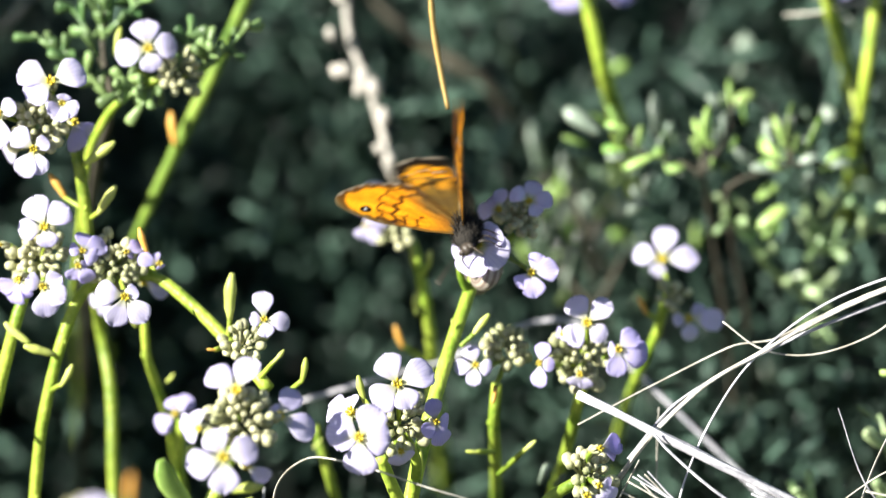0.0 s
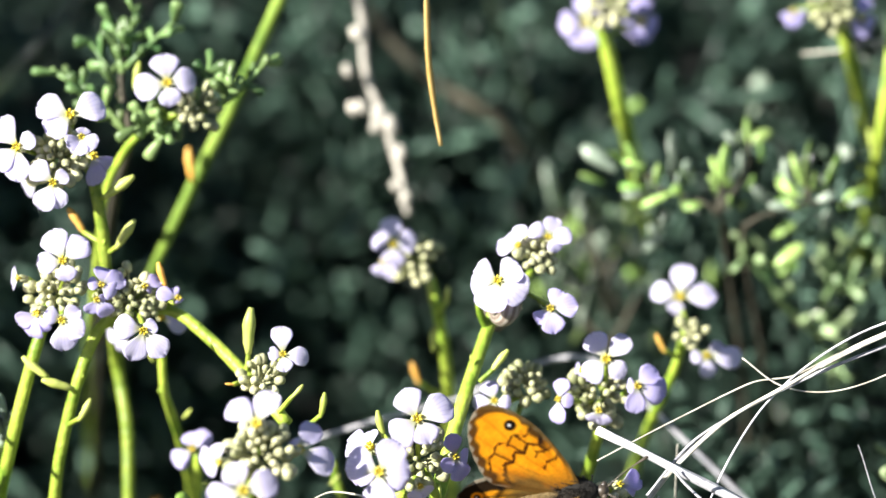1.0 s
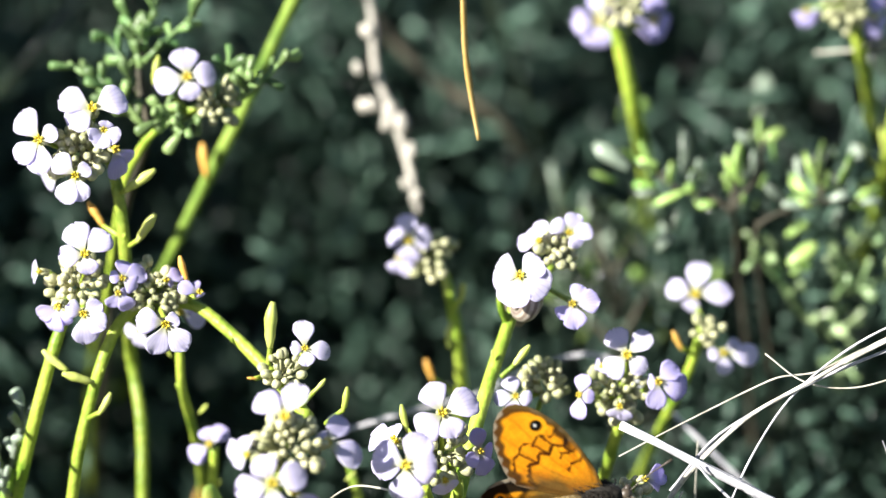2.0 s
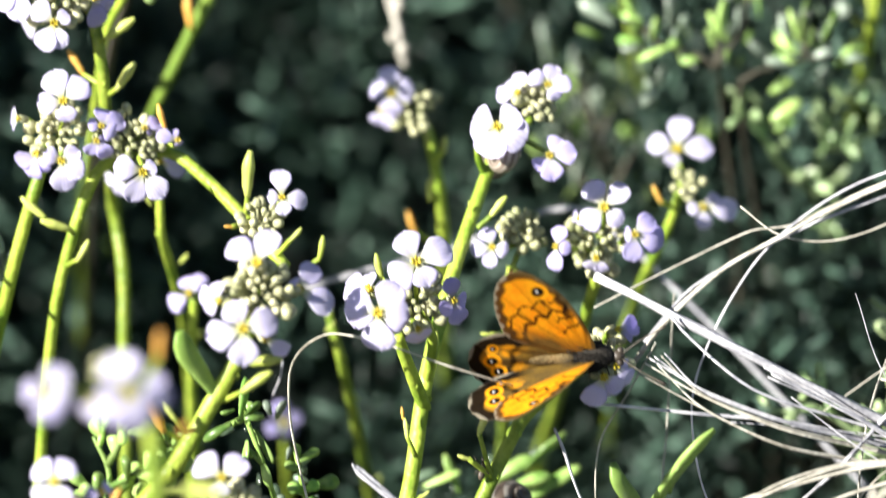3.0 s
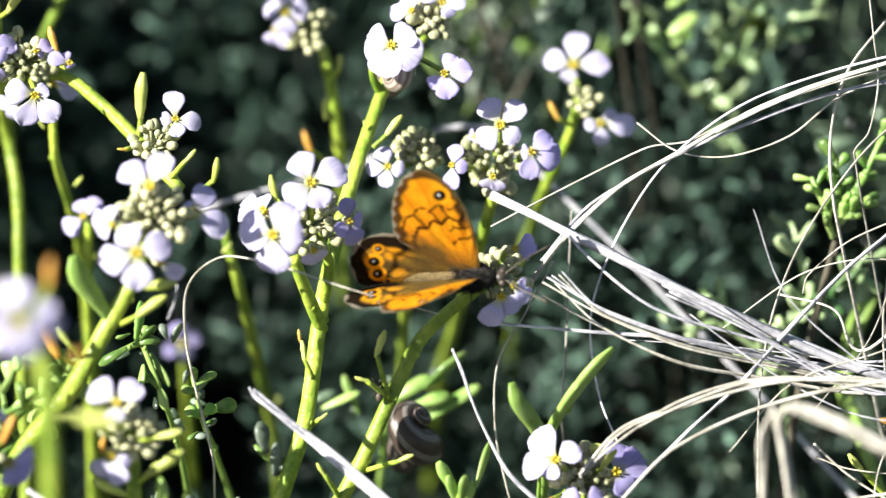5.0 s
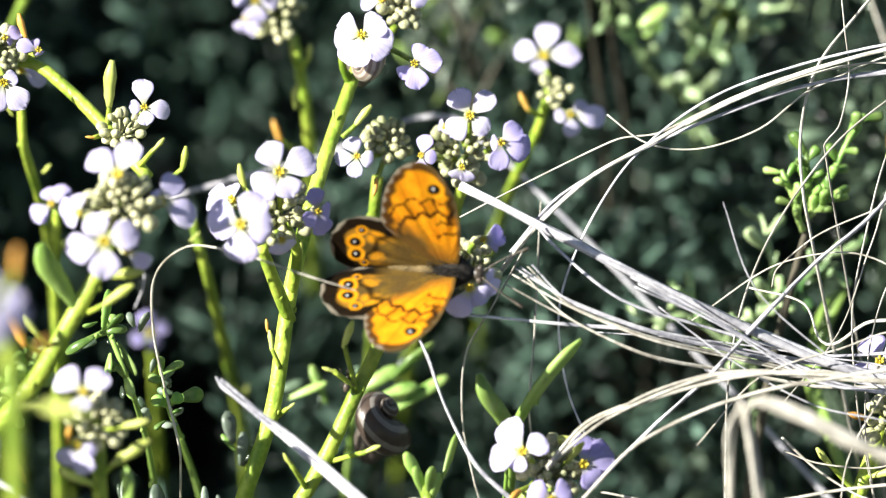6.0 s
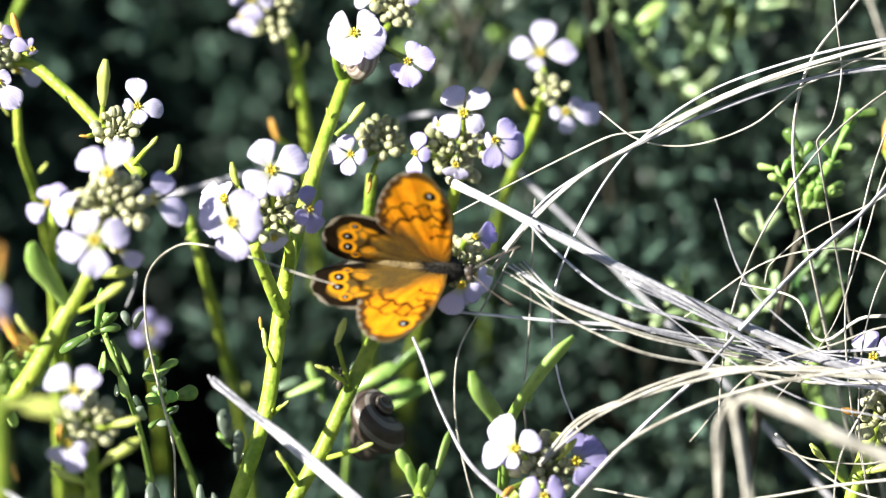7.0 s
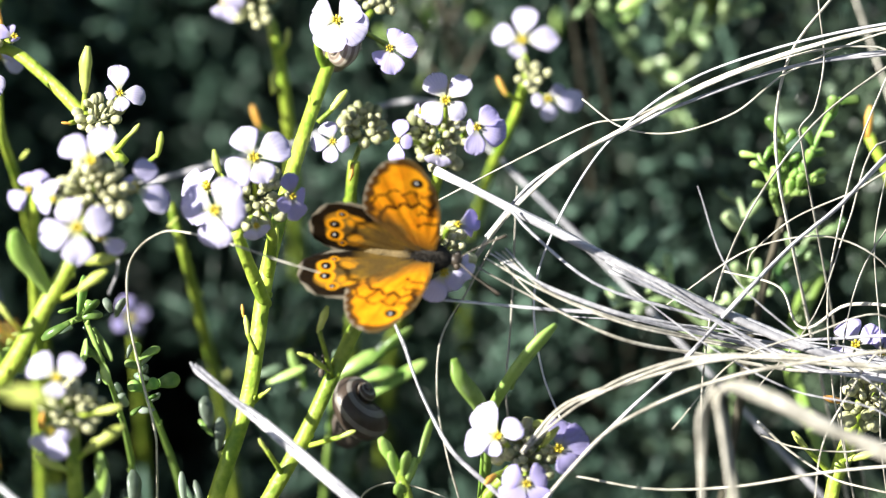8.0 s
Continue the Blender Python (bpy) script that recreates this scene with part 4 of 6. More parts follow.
buds(p, (-0.0434, 0.0527, 0.2509), (0.3, 0.1, 0.9), 16, 4.0, 0.85, 28)
pod(p, (-0.0541, 0.0558, 0.2526), (0.2, 1, 0.1), 0.8, False, (-0.0484, 0.0547, 0.2484))

p = base("green_stalk", (-0.14, 0.20, 0.0), "thick smooth green stalk leaning out of the thicket", "plant stem", "thick stalks")
stalk(p, [(-0.14, 0.30, 0.0), (-0.0690, 0.1900, 0.1310), (-0.0547, 0.0865, 0.2038), (-0.0472, 0.0852, 0.2206), (-0.0406, 0.0866, 0.2337), (-0.0360, 0.0874, 0.2439), (-0.0315, 0.0883, 0.2539), (-0.0250, 0.0908, 0.2673)], (1.0, 1.4, 2.2, 2.3, 2.3, 2.4), DIM_STEM)
pod(p, (-0.0469, 0.0812, 0.2236), (-0.1, 1, 0.1), 0.95, True, (-0.0468, 0.0852, 0.2206))
# the next two stalks take the dark shrub colour in place of shade
p = base("green_stalk", (-0.2, 0.24, 0.0), "thick smooth green stalk leaning out of the thicket", "plant stem", "thick stalks")
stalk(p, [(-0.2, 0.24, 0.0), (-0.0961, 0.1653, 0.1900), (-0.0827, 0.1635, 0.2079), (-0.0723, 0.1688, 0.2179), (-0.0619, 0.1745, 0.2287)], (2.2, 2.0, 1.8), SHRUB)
p = base("green_stalk", (0.0, 0.30, 0.0), "thick smooth green stalk leaning out of the thicket", "plant stem", "thick stalks")
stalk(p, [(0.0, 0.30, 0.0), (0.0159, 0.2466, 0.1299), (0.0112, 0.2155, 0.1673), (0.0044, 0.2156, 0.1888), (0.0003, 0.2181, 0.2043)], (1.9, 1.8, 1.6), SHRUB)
p = base("green_stalk", (0.14, 0.22, 0.0), "thick smooth green stalk leaning out of the thicket", "plant stem", "thick stalks")
stalk(p, [(0.14, 0.22, 0.0), (0.0724, 0.2123, 0.1293), (0.0695, 0.1265, 0.1916), (0.0710, 0.1069, 0.2187), (0.0741, 0.1134, 0.2416)], (2.4, 2.2, 2.0))
pod(p, (0.0695, 0.1010, 0.2183), (-0.2, 1, 0.1), 0.7)

p = plant((0.05, 0.2, 0.0), "shade-tinted violet wildflower far back above the shrub")
stalk(p, [(0.05, 0.2, 0.0), (0.0339, 0.2081, 0.1428), (0.0299, 0.1344, 0.1959), (0.0262, 0.1044, 0.2247), (0.0238, 0.1040, 0.2367), (0.0224, 0.1045, 0.2418)], (3.2, 2.8, 2.2))
bloom(p, (0.0201, 0.1099, 0.2393), (0, 0, 1), [(-4.7, -0.4), (-0.6, -4.7), (4.3, -0.8), (0.8, 4.7)], (0.0225, 0.1036, 0.2401), wide=1.2, hue=1)
bloom(p, (0.0297, 0.1119, 0.2386), (0.2, -0.1, 1), [(-3.2, -1.6), (2.9, -0.6), (0.2, -3.9), (0.0, 4.1)], (0.0233, 0.1031, 0.2393), wide=1.2, hue=1)
buds(p, (0.0238, 0.1054, 0.2435), (0.1, 0.5, 0.8), 14, 4.2, 0.9, 29)
p = plant((0.13, 0.18, 0.0), "shade-tinted violet wildflower far back above the shrub")
stalk(p, [(0.13, 0.18, 0.0), (0.0754, 0.2151, 0.1560), (0.0699, 0.1404, 0.2072), (0.0652, 0.1093, 0.2339), (0.0632, 0.1093, 0.2424)], (2.8, 2.4, 2.0))
bloom(p, (0.0559, 0.1126, 0.2399), (0, -0.2, 1), [(-1.4, -1.8), (2.1, -1.6), (0.2, -2.9)], (0.0632, 0.1093, 0.2424), wide=1.2, hue=1)
bloom(p, (0.0676, 0.1101, 0.2395), (0.2, -0.1, 1), [(-1.8, -1.6), (2.1, -1.2), (0.0, -3.5), (0.5, 3.9)], (0.0632, 0.1093, 0.2424), wide=1.2, hue=1)
buds(p, (0.0621, 0.1073, 0.2428), (0.1, 0.0, 1.0), 14, 4.2, 0.9, 30)

# plain green stems low between the heads
for foot, pts, w in (
        ((-0.075, 0.06, 0.0), [(-0.0488, 0.0878, 0.1508), (-0.0480, 0.0508, 0.1878), (-0.0498, 0.0363, 0.2073), (-0.0500, 0.0367, 0.2165)], 1.6),
        ((-0.04, 0.05, 0.0), [(-0.0162, 0.0843, 0.1229), (-0.0179, 0.0525, 0.1590), (-0.0205, 0.0373, 0.1836), (-0.0228, 0.0395, 0.1920)], 1.9),):
    p = base("leafless_plant", foot, "plain bright green wildflower stem with small knots", "plant stem", "plain stems")
    stalk(p, [foot, *pts], (w, w, w * 0.85))
    for k in (0, 1, 2):
        pod(p, Vector(pts[k]).lerp(Vector(pts[k + 1]), 0.5) + bank(RNG.choice((-1, 1)), 0.2, 0.5) * 1.6 * MM, (RNG.uniform(-0.8, 0.8), 0.7, 0.3), 0.4)
# ------------------------------------------------------------------ dry grass
def straw(pts, widths, mat=STRAW, label="bleached dry grass blade lying across the flowers", strands=1, spread=0.6, seed=1):
    """A dry blade, or a bundle of strands, through world points; the first point is its rooted or resting end."""
    rng = random.Random(seed)
    label = label or ("thin grey dry grass blade among the others" if mat is STRAW_GREY else "thin pale yellow dry grass blade among the others")
    foot = Vector(pts[0])
    ob = base("dry_grass_blade", foot, label, "dry grass", "dry grass blades")
    for s in range(strands):
        bm = bmesh.new()
        off = [Vector((rng.uniform(-1, 1), rng.uniform(-1, 1), rng.uniform(-1, 1))) * spread * MM for _ in pts] if strands > 1 else [Vector()] * len(pts)
        line = spline([Vector(p) - foot + o for p, o in zip(pts, off)], 7)
        tube(bm, line, [w * MM * 0.40 for w in widths], 6, 0.10, 0.6)
        part("blade", bm, mat, ob)
    return ob


EDGE = [(0.15, -0.02, 0.0), (0.14, 0.0, 0.08)]       # where the tuft stands, past the last flowers
straw([*EDGE, (0.1031, -0.0238, 0.1924), (0.0916, -0.0206, 0.1941), (0.0768, -0.0176, 0.1976), (0.0575, -0.0164, 0.2064), (0.0380, -0.0112, 0.2152), (0.0212, -0.0040, 0.2210)], (1.9, 2.0, 1.8, 1.3), STRAW_GREY, "bleached bundle of flattened dry grass stems", 3, 0.5, 1)
straw([*EDGE, (0.1030, -0.0259, 0.1926), (0.0915, -0.0230, 0.1938), (0.0767, -0.0217, 0.1963), (0.0625, -0.0208, 0.2039), (0.0483, -0.0214, 0.2133)], (0.8, 0.7, 0.4), STRAW_GREY, "", 4, 0.9, 2)
straw([*EDGE, (0.1059, 0.0139, 0.2376), (0.0923, 0.0125, 0.2371), (0.0773, 0.0099, 0.2344), (0.0639, 0.0066, 0.2302), (0.0505, 0.0023, 0.2244), (0.0416, -0.0001, 0.2199), (0.0327, -0.0056, 0.2138), (0.0265, -0.0111, 0.2077)], (1.0, 1.0, 0.9, 0.8), STRAW, "long pale yellow dry grass stem in a low arch", 2, 0.35, 3)
straw([*EDGE, (0.1061, 0.0161, 0.2375), (0.0924, 0.0138, 0.2374), (0.0774, 0.0114, 0.2351), (0.0631, 0.0083, 0.2313), (0.0541, 0.0048, 0.2269), (0.0470, 0.0008, 0.2214), (0.0403, -0.0062, 0.2126), (0.0367, -0.0132, 0.2038), (0.0380, -0.0190, 0.1928), (0.0415, -0.0231, 0.1850)], (0.7, 0.6, 0.5, 0.45), STRAW_GREY, "", 1, 0, 4)
straw([*EDGE, (0.1063, 0.0156, 0.2322), (0.0925, 0.0134, 0.2324), (0.0774, 0.0106, 0.2315), (0.0639, 0.0069, 0.2287), (0.0506, 0.0040, 0.2233), (0.0372, 0.0005, 0.2166), (0.0292, -0.0055, 0.2097)], (0.8, 0.8, 0.6), STRAW_GREY, "", 2, 0.35, 5)
straw([*EDGE, (0.1046, 0.0184, 0.2333), (0.0775, 0.0121, 0.2300), (0.0684, 0.0063, 0.2255), (0.0586, 0.0039, 0.2232), (0.0506, 0.0044, 0.2240), (0.0444, 0.0074, 0.2275)], (0.5, 0.45, 0.4), STRAW, "", 1, 0, 6)
straw([*EDGE, (0.0954, 0.0132, 0.2320), (0.0640, 0.0084, 0.2295), (0.0524, 0.0060, 0.2249), (0.0462, 0.0056, 0.2241), (0.0328, 0.0035, 0.2180), (0.0212, 0.0024, 0.2118)], (0.6, 0.5, 0.4), STRAW, "", 1, 0, 7)
for k in range(7):
    j = RNG.uniform(-16, 16)
    straw([*EDGE, (0.1036, -0.0185, 0.1894), Vector((0.0770, -0.0164, 0.1933)) + bank(0, 1, 0) * j * 0.09 * MM, Vector((0.0626, -0.0192, 0.1982)) + bank(0, 1, 0.3) * j * 0.12 * MM, Vector((0.0501, -0.0225, 0.2032)) + bank(0, 1, 0.2) * j * 0.14 * MM, Vector((0.0378, -0.0209, 0.2083)) + bank(0, 1, 0.2) * j * 0.1 * MM, Vector((0.0273, -0.0189, 0.2122)) + bank(0, 1, 0) * j * 0.05 * MM + bank(1, 0.4, 0) * RNG.uniform(0, 6) * MM], (0.8, 0.6, 0.55, 0.35), STRAW_GREY if k % 2 else STRAW, "frayed dry grass blade in a loose bundle", 1, 0, 10 + k)
straw([*EDGE, (0.1037, -0.0156, 0.1907), (0.0920, -0.0147, 0.1923), (0.0681, -0.0150, 0.1969), (0.0528, -0.0190, 0.2030), (0.0369, -0.0203, 0.2051), (0.0212, -0.0196, 0.2064)], (0.8, 0.7, 0.5), STRAW_GREY, "", 2, 0.3, 20)
straw([*EDGE, (0.1038, -0.0139, 0.1939), (0.0771, -0.0130, 0.1955), (0.0591, -0.0163, 0.2025), (0.0457, -0.0184, 0.2087), (0.0352, -0.0126, 0.2155), (0.0330, -0.0113, 0.2179)], (0.8, 0.7, 0.6), STRAW_GREY, "", 1, 0, 21)
straw([*EDGE, (0.1044, -0.0277, 0.1976), (0.0911, -0.0275, 0.1981), (0.0781, -0.0268, 0.1994), (0.0632, -0.0275, 0.2002), (0.0500, -0.0299, 0.1978), (0.0413, -0.0321, 0.1937), (0.0343, -0.0360, 0.1885)], (0.8, 0.8, 0.7, 0.5), STRAW, "pale yellow dry grass stems bowed over together", 5, 0.75, 22)
straw([*EDGE, (0.1023, -0.0304, 0.2012), (0.0762, -0.0306, 0.2008), (0.0605, -0.0324, 0.1974), (0.0482, -0.0353, 0.1920), (0.0421, -0.0381, 0.1866), (0.0369, -0.0410, 0.1813)], (0.8, 0.8, 0.7), STRAW, "", 1, 0, 23)
straw([*EDGE, (0.1029, -0.0309, 0.1832), (0.0913, -0.0311, 0.1828), (0.0809, -0.0316, 0.1819), (0.0677, -0.0326, 0.1801), (0.0546, -0.0327, 0.1798), (0.0431, -0.0318, 0.1816)], (0.7, 0.7, 0.4), STRAW, "", 1, 0, 24)
straw([(0.09, -0.06, 0.0), (0.0625, -0.0407, 0.1605), (0.0626, -0.0299, 0.1765), (0.0631, -0.0199, 0.1933), (0.0654, -0.0128, 0.2045), (0.0708, -0.0061, 0.2150), (0.0806, 0.0010, 0.2262), (0.0921, 0.0070, 0.2331), (0.1038, 0.0103, 0.2394)], (0.6, 0.6, 0.55), STRAW, "", 1, 0, 25)
straw([(0.03, -0.02, 0.0), (0.0379, -0.0307, 0.1751), (0.0503, -0.0240, 0.1876), (0.0599, -0.0216, 0.1963), (0.0670, -0.0179, 0.2033), (0.0768, -0.0113, 0.2115), (0.0840, -0.0076, 0.2163), (0.0918, -0.0032, 0.2224), (0.1035, 0.0013, 0.2310)], (0.7, 0.9, 1.0, 1.0), STRAW_GREY, "grey dry grass stem slanting across the bundle", 2, 0.3, 26)
straw([(0.12, 0.02, 0.0), (0.0838, -0.0172, 0.1876), (0.0829, -0.0097, 0.2018), (0.0851, -0.0039, 0.2127), (0.0878, 0.0011, 0.2221), (0.0921, 0.0061, 0.2315), (0.0967, 0.0107, 0.2402)], (0.5, 0.5, 0.5), STRAW, "", 1, 0, 27)
straw([*EDGE, (0.0985, -0.0001, 0.2198), (0.0860, -0.0024, 0.2155), (0.0771, -0.0043, 0.2120), (0.0709, -0.0068, 0.2073), (0.0702, -0.0080, 0.2049)], (0.5, 0.45, 0.3), STRAW, "", 1, 0, 28)
straw([(0.12, 0.03, 0.0), (0.0757, 0.0035, 0.2139), (0.0751, 0.0086, 0.2233), (0.0775, 0.0134, 0.2324), (0.0838, 0.0174, 0.2399), (0.0900, 0.0207, 0.2462)], (0.9, 0.8, 0.7), STRAW, "", 1, 0, 29)
straw([(0.12, 0.03, 0.0), (0.0787, 0.0060, 0.2227), (0.0810, 0.0074, 0.2254), (0.0826, 0.0110, 0.2321), (0.0819, 0.0147, 0.2392), (0.0810, 0.0189, 0.2471)], (0.6, 0.55, 0.5), STRAW, "", 1, 0, 30)
straw([(0.12, 0.0, 0.0), (0.0914, -0.0197, 0.1788), (0.0913, -0.0113, 0.1945), (0.0904, -0.0042, 0.2079), (0.0924, 0.0012, 0.2181)], (0.5, 0.5, 0.4), STRAW, "", 1, 0, 31)
straw([(0.12, 0.0, 0.0), (0.0852, -0.0180, 0.1819), (0.0857, -0.0109, 0.1953), (0.0888, -0.0059, 0.2047), (0.0951, -0.0013, 0.2133)], (0.5, 0.5, 0.4), STRAW, "", 1, 0, 32)
straw([*EDGE, (0.0984, -0.0256, 0.1719), (0.0842, -0.0235, 0.1759), (0.0771, -0.0214, 0.1798), (0.0718, -0.0191, 0.1841)], (0.5, 0.5, 0.6), STRAW, "", 1, 0, 33)
straw([*EDGE, (0.0984, -0.0206, 0.1813), (0.0860, -0.0214, 0.1798), (0.0771, -0.0210, 0.1806), (0.0722, -0.0201, 0.1822)], (0.4, 0.4, 0.4), STRAW, "", 1, 0, 34)
straw([*EDGE, (0.0971, -0.0061, 0.1957), (0.0864, -0.0053, 0.1973), (0.0792, -0.0070, 0.1941), (0.0757, -0.0040, 0.1997), (0.0668, -0.0010, 0.2011)], (0.8, 0.8, 0.6), STRAW, "", 1, 0, 35)
# fine stray hairs that run along with the bundle and bow out of it
for k, (a, m, c, d) in enumerate((((0.0913, -0.0259, 0.1926), (0.0782, -0.0235, 0.2014), (0.0669, -0.0185, 0.2107), (0.0621, -0.0106, 0.2214)), ((0.0916, -0.0166, 0.2015), (0.0802, -0.0196, 0.2002), (0.0678, -0.0225, 0.1968), (0.0581, -0.0275, 0.1875)),
                                  ((0.0919, -0.0094, 0.2066), (0.0831, -0.0090, 0.2115), (0.0707, -0.0107, 0.2104), (0.0574, -0.0149, 0.2027)), ((0.0912, -0.0291, 0.1909), (0.0764, -0.0281, 0.1949), (0.0633, -0.0248, 0.2011), (0.0520, -0.0191, 0.2075)),
                                  ((0.0914, -0.0217, 0.1983), (0.0854, -0.0259, 0.1926), (0.0814, -0.0296, 0.1856), (0.0801, -0.0341, 0.1771)), ((0.0922, 0.0033, 0.2220), (0.0860, -0.0047, 0.2112), (0.0806, -0.0131, 0.1996), (0.0707, -0.0207, 0.1897)),
                                  ((0.0918, -0.0182, 0.1943), (0.0760, -0.0174, 0.1979), (0.0600, -0.0172, 0.2004), (0.0424, -0.0166, 0.2016)))):
    straw([*EDGE, a, m, c, d], (0.42, 0.40, 0.34, 0.24), STRAW if k % 3 else STRAW_GREY, "hair-fine dry grass fibre in the tangle", 1, 0, 60 + k)
# thin blades hanging under the butterfly
straw([(0.035, -0.06, 0.0), (0.0403, -0.0458, 0.1679), (0.0360, -0.0388, 0.1769), (0.0299, -0.0361, 0.1819), (0.0238, -0.0317, 0.1860), (0.0185, -0.0254, 0.1935), (0.0163, -0.0221, 0.1997), (0.0150, -0.0207, 0.2025)], (1.5, 1.5, 0.7, 0.5), STRAW_GREY, "thin dry grass blade hanging below the perch", 2, 0.25, 36)
straw([(0.02, -0.05, 0.0), (0.0251, -0.0341, 0.1772), (0.0233, -0.0308, 0.1834), (0.0216, -0.0258, 0.1907), (0.0221, -0.0199, 0.1995), (0.0265, -0.0154, 0.2060), (0.0309, -0.0108, 0.2126)], (0.5, 0.5, 0.5), STRAW, "thin dry grass blade hanging below the perch", 1, 0, 37)
straw([(0.05, 0.0, 0.0), (0.0324, 0.0002, 0.1778), (0.0333, 0.0062, 0.1890), (0.0340, 0.0134, 0.2026), (0.0343, 0.0160, 0.2074)], (0.6, 0.6, 0.5), STRAW, "", 1, 0, 38)
straw([(0.04, -0.03, 0.0), (0.0096, -0.0298, 0.1767), (0.0140, -0.0288, 0.1787), (0.0202, -0.0294, 0.1775), (0.0264, -0.0307, 0.1751)], (0.5, 0.5, 0.4), STRAW, "", 1, 0, 39)
# blade that bows over the cluster
straw([(-0.03, 0.02, 0.0), (-0.0226, -0.0222, 0.1825), (-0.0252, -0.0185, 0.1937), (-0.0268, -0.0161, 0.2025), (-0.0262, -0.0141, 0.2106), (-0.0211, -0.0156, 0.2162), (-0.0126, -0.0232, 0.2190), (-0.0021, -0.0266, 0.2169), (0.0058, -0.0259, 0.2138), (0.0128, -0.0216, 0.2092)], (0.7, 0.6, 0.6, 0.45), STRAW, "hair-thin dry grass blade bowed over the white cluster", 1, 0, 40)
straw([(-0.0285, -0.0359, 0.2164), (-0.0273, -0.0354, 0.2194), (-0.0269, -0.0352, 0.2220)], (0.5, 0.5), STRAW_GREY, "short broken bit of dry grass on the pods", 1, 0, 41)
# flat broken straws
straw([(0.02, -0.08, 0.0), (0.0203, -0.0515, 0.1785), (0.0082, -0.0453, 0.1859), (-0.0049, -0.0375, 0.1943), (-0.0152, -0.0326, 0.2012), (-0.0162, -0.0322, 0.2020)], (1.5, 1.4, 1.3, 0.5), STRAW_GREY, "broad flat bleached straw with a broken tip", 4, 0.5, 42)
straw([(-0.05, -0.1, 0.0), (-0.0300, -0.0608, 0.1824), (-0.0393, -0.0588, 0.1903), (-0.0445, -0.0566, 0.1945), (-0.0496, -0.0550, 0.1976)], (2.2, 2.0, 1.2), STRAW_GREY, "broad flat bleached straw with a broken tip", 1, 0, 43)
straw([*EDGE, (0.0206, 0.0668, 0.1965), (-0.0023, 0.0636, 0.1906), (-0.0137, 0.0588, 0.1899), (-0.0270, 0.0570, 0.1866)], (1.4, 1.4, 1.2), STRAW_GREY, "", 1, 0, 44)
straw([*EDGE, (0.0789, 0.1097, 0.2346), (0.0634, 0.1111, 0.2330), (0.0576, 0.1136, 0.2314)], (1.0, 1.0, 0.6), STRAW, "", 1, 0, 45)
# bent straws close to the lens
straw([(0.07, -0.12, 0.0), (0.0664, -0.0830, 0.1917), (0.0655, -0.0781, 0.2052), (0.0638, -0.0743, 0.2165), (0.0633, -0.0732, 0.2207), (0.0687, -0.0736, 0.2200), (0.0779, -0.0745, 0.2161), (0.0878, -0.0750, 0.2111), (0.0990, -0.0752, 0.2064)], (1.6, 1.4, 1.8, 3.0, 2.6), STRAW, "bent tan straw close to the lens", 3, 0.7, 46)
straw([(0.06, -0.12, 0.0), (0.0614, -0.0830, 0.1917), (0.0615, -0.0781, 0.2052), (0.0609, -0.0743, 0.2165), (0.0625, -0.0732, 0.2207)], (1.4, 1.3, 1.0), STRAW, "bent tan straw close to the lens", 2, 0.8, 47)

# pale knotted stalk hanging at the back
ob = base("dry_stalk", (-0.03, 0.42, 0.0), "bleached knotted dry stalk hanging in front of the thicket", "dry stalk")
bm = bmesh.new()
line = [q - ob.location for q in spline([(-0.03, 0.42, 0.0), (-0.03, 0.36, 0.30), (-0.028, 0.22, 0.33), (-0.0227, 0.1409, 0.2464), (-0.0193, 0.1306, 0.2314), (-0.0186, 0.1259, 0.2226), (-0.0154, 0.1202, 0.2159), (-0.0128, 0.1144, 0.2093), (-0.0112, 0.1089, 0.2032)], 7)]
tube(bm, line, [0.0007, 0.0007, 0.0008, 0.0008, 0.0007, 0.0007, 0.0006], 8, 0.15)
part("stem", bm, DRY, ob)
for q, s in (((-0.0200, 0.1256, 0.2304), 1.6), ((-0.0217, 0.1226, 0.2247), 1.3), ((-0.0192, 0.1177, 0.2199), 1.5), ((-0.0207, 0.1176, 0.2197), 1.4), ((-0.0160, 0.1152, 0.2194), 2.2), ((-0.0142, 0.1144, 0.2179), 2.2), ((-0.0164, 0.1144, 0.2179), 1.7), ((-0.0123, 0.1122, 0.2137), 1.5), ((-0.0133, 0.1094, 0.2085), 1.2), ((-0.0116, 0.1084, 0.2065), 1.4)):
    bm = bmesh.new()
    blob(bm, Vector(q) - ob.location, (s * 0.72 * MM, s * 1.0 * MM), (RNG.uniform(-1, 1), 0.3, 1), 5, 7)
    part("husk", bm, DRY, ob)
ob = base("dry_stalk", (0.06, 0.50, 0.0), "dull brown dry twig deep in the thicket", "dry stalk")
bm = bmesh.new()
tube(bm, [q - ob.location for q in spline([(0.06, 0.50, 0.0), (0.0159, 0.2466, 0.1299), (0.0097, 0.1904, 0.1734), (0.0035, 0.1854, 0.1853), (-0.0070, 0.1884, 0.1910), (-0.0164, 0.1924, 0.1985), (-0.0259, 0.1989, 0.2107)], 6)], [0.0012, 0.0012, 0.0009], 8, 0.1)
part("stem", bm, TWIG, ob)

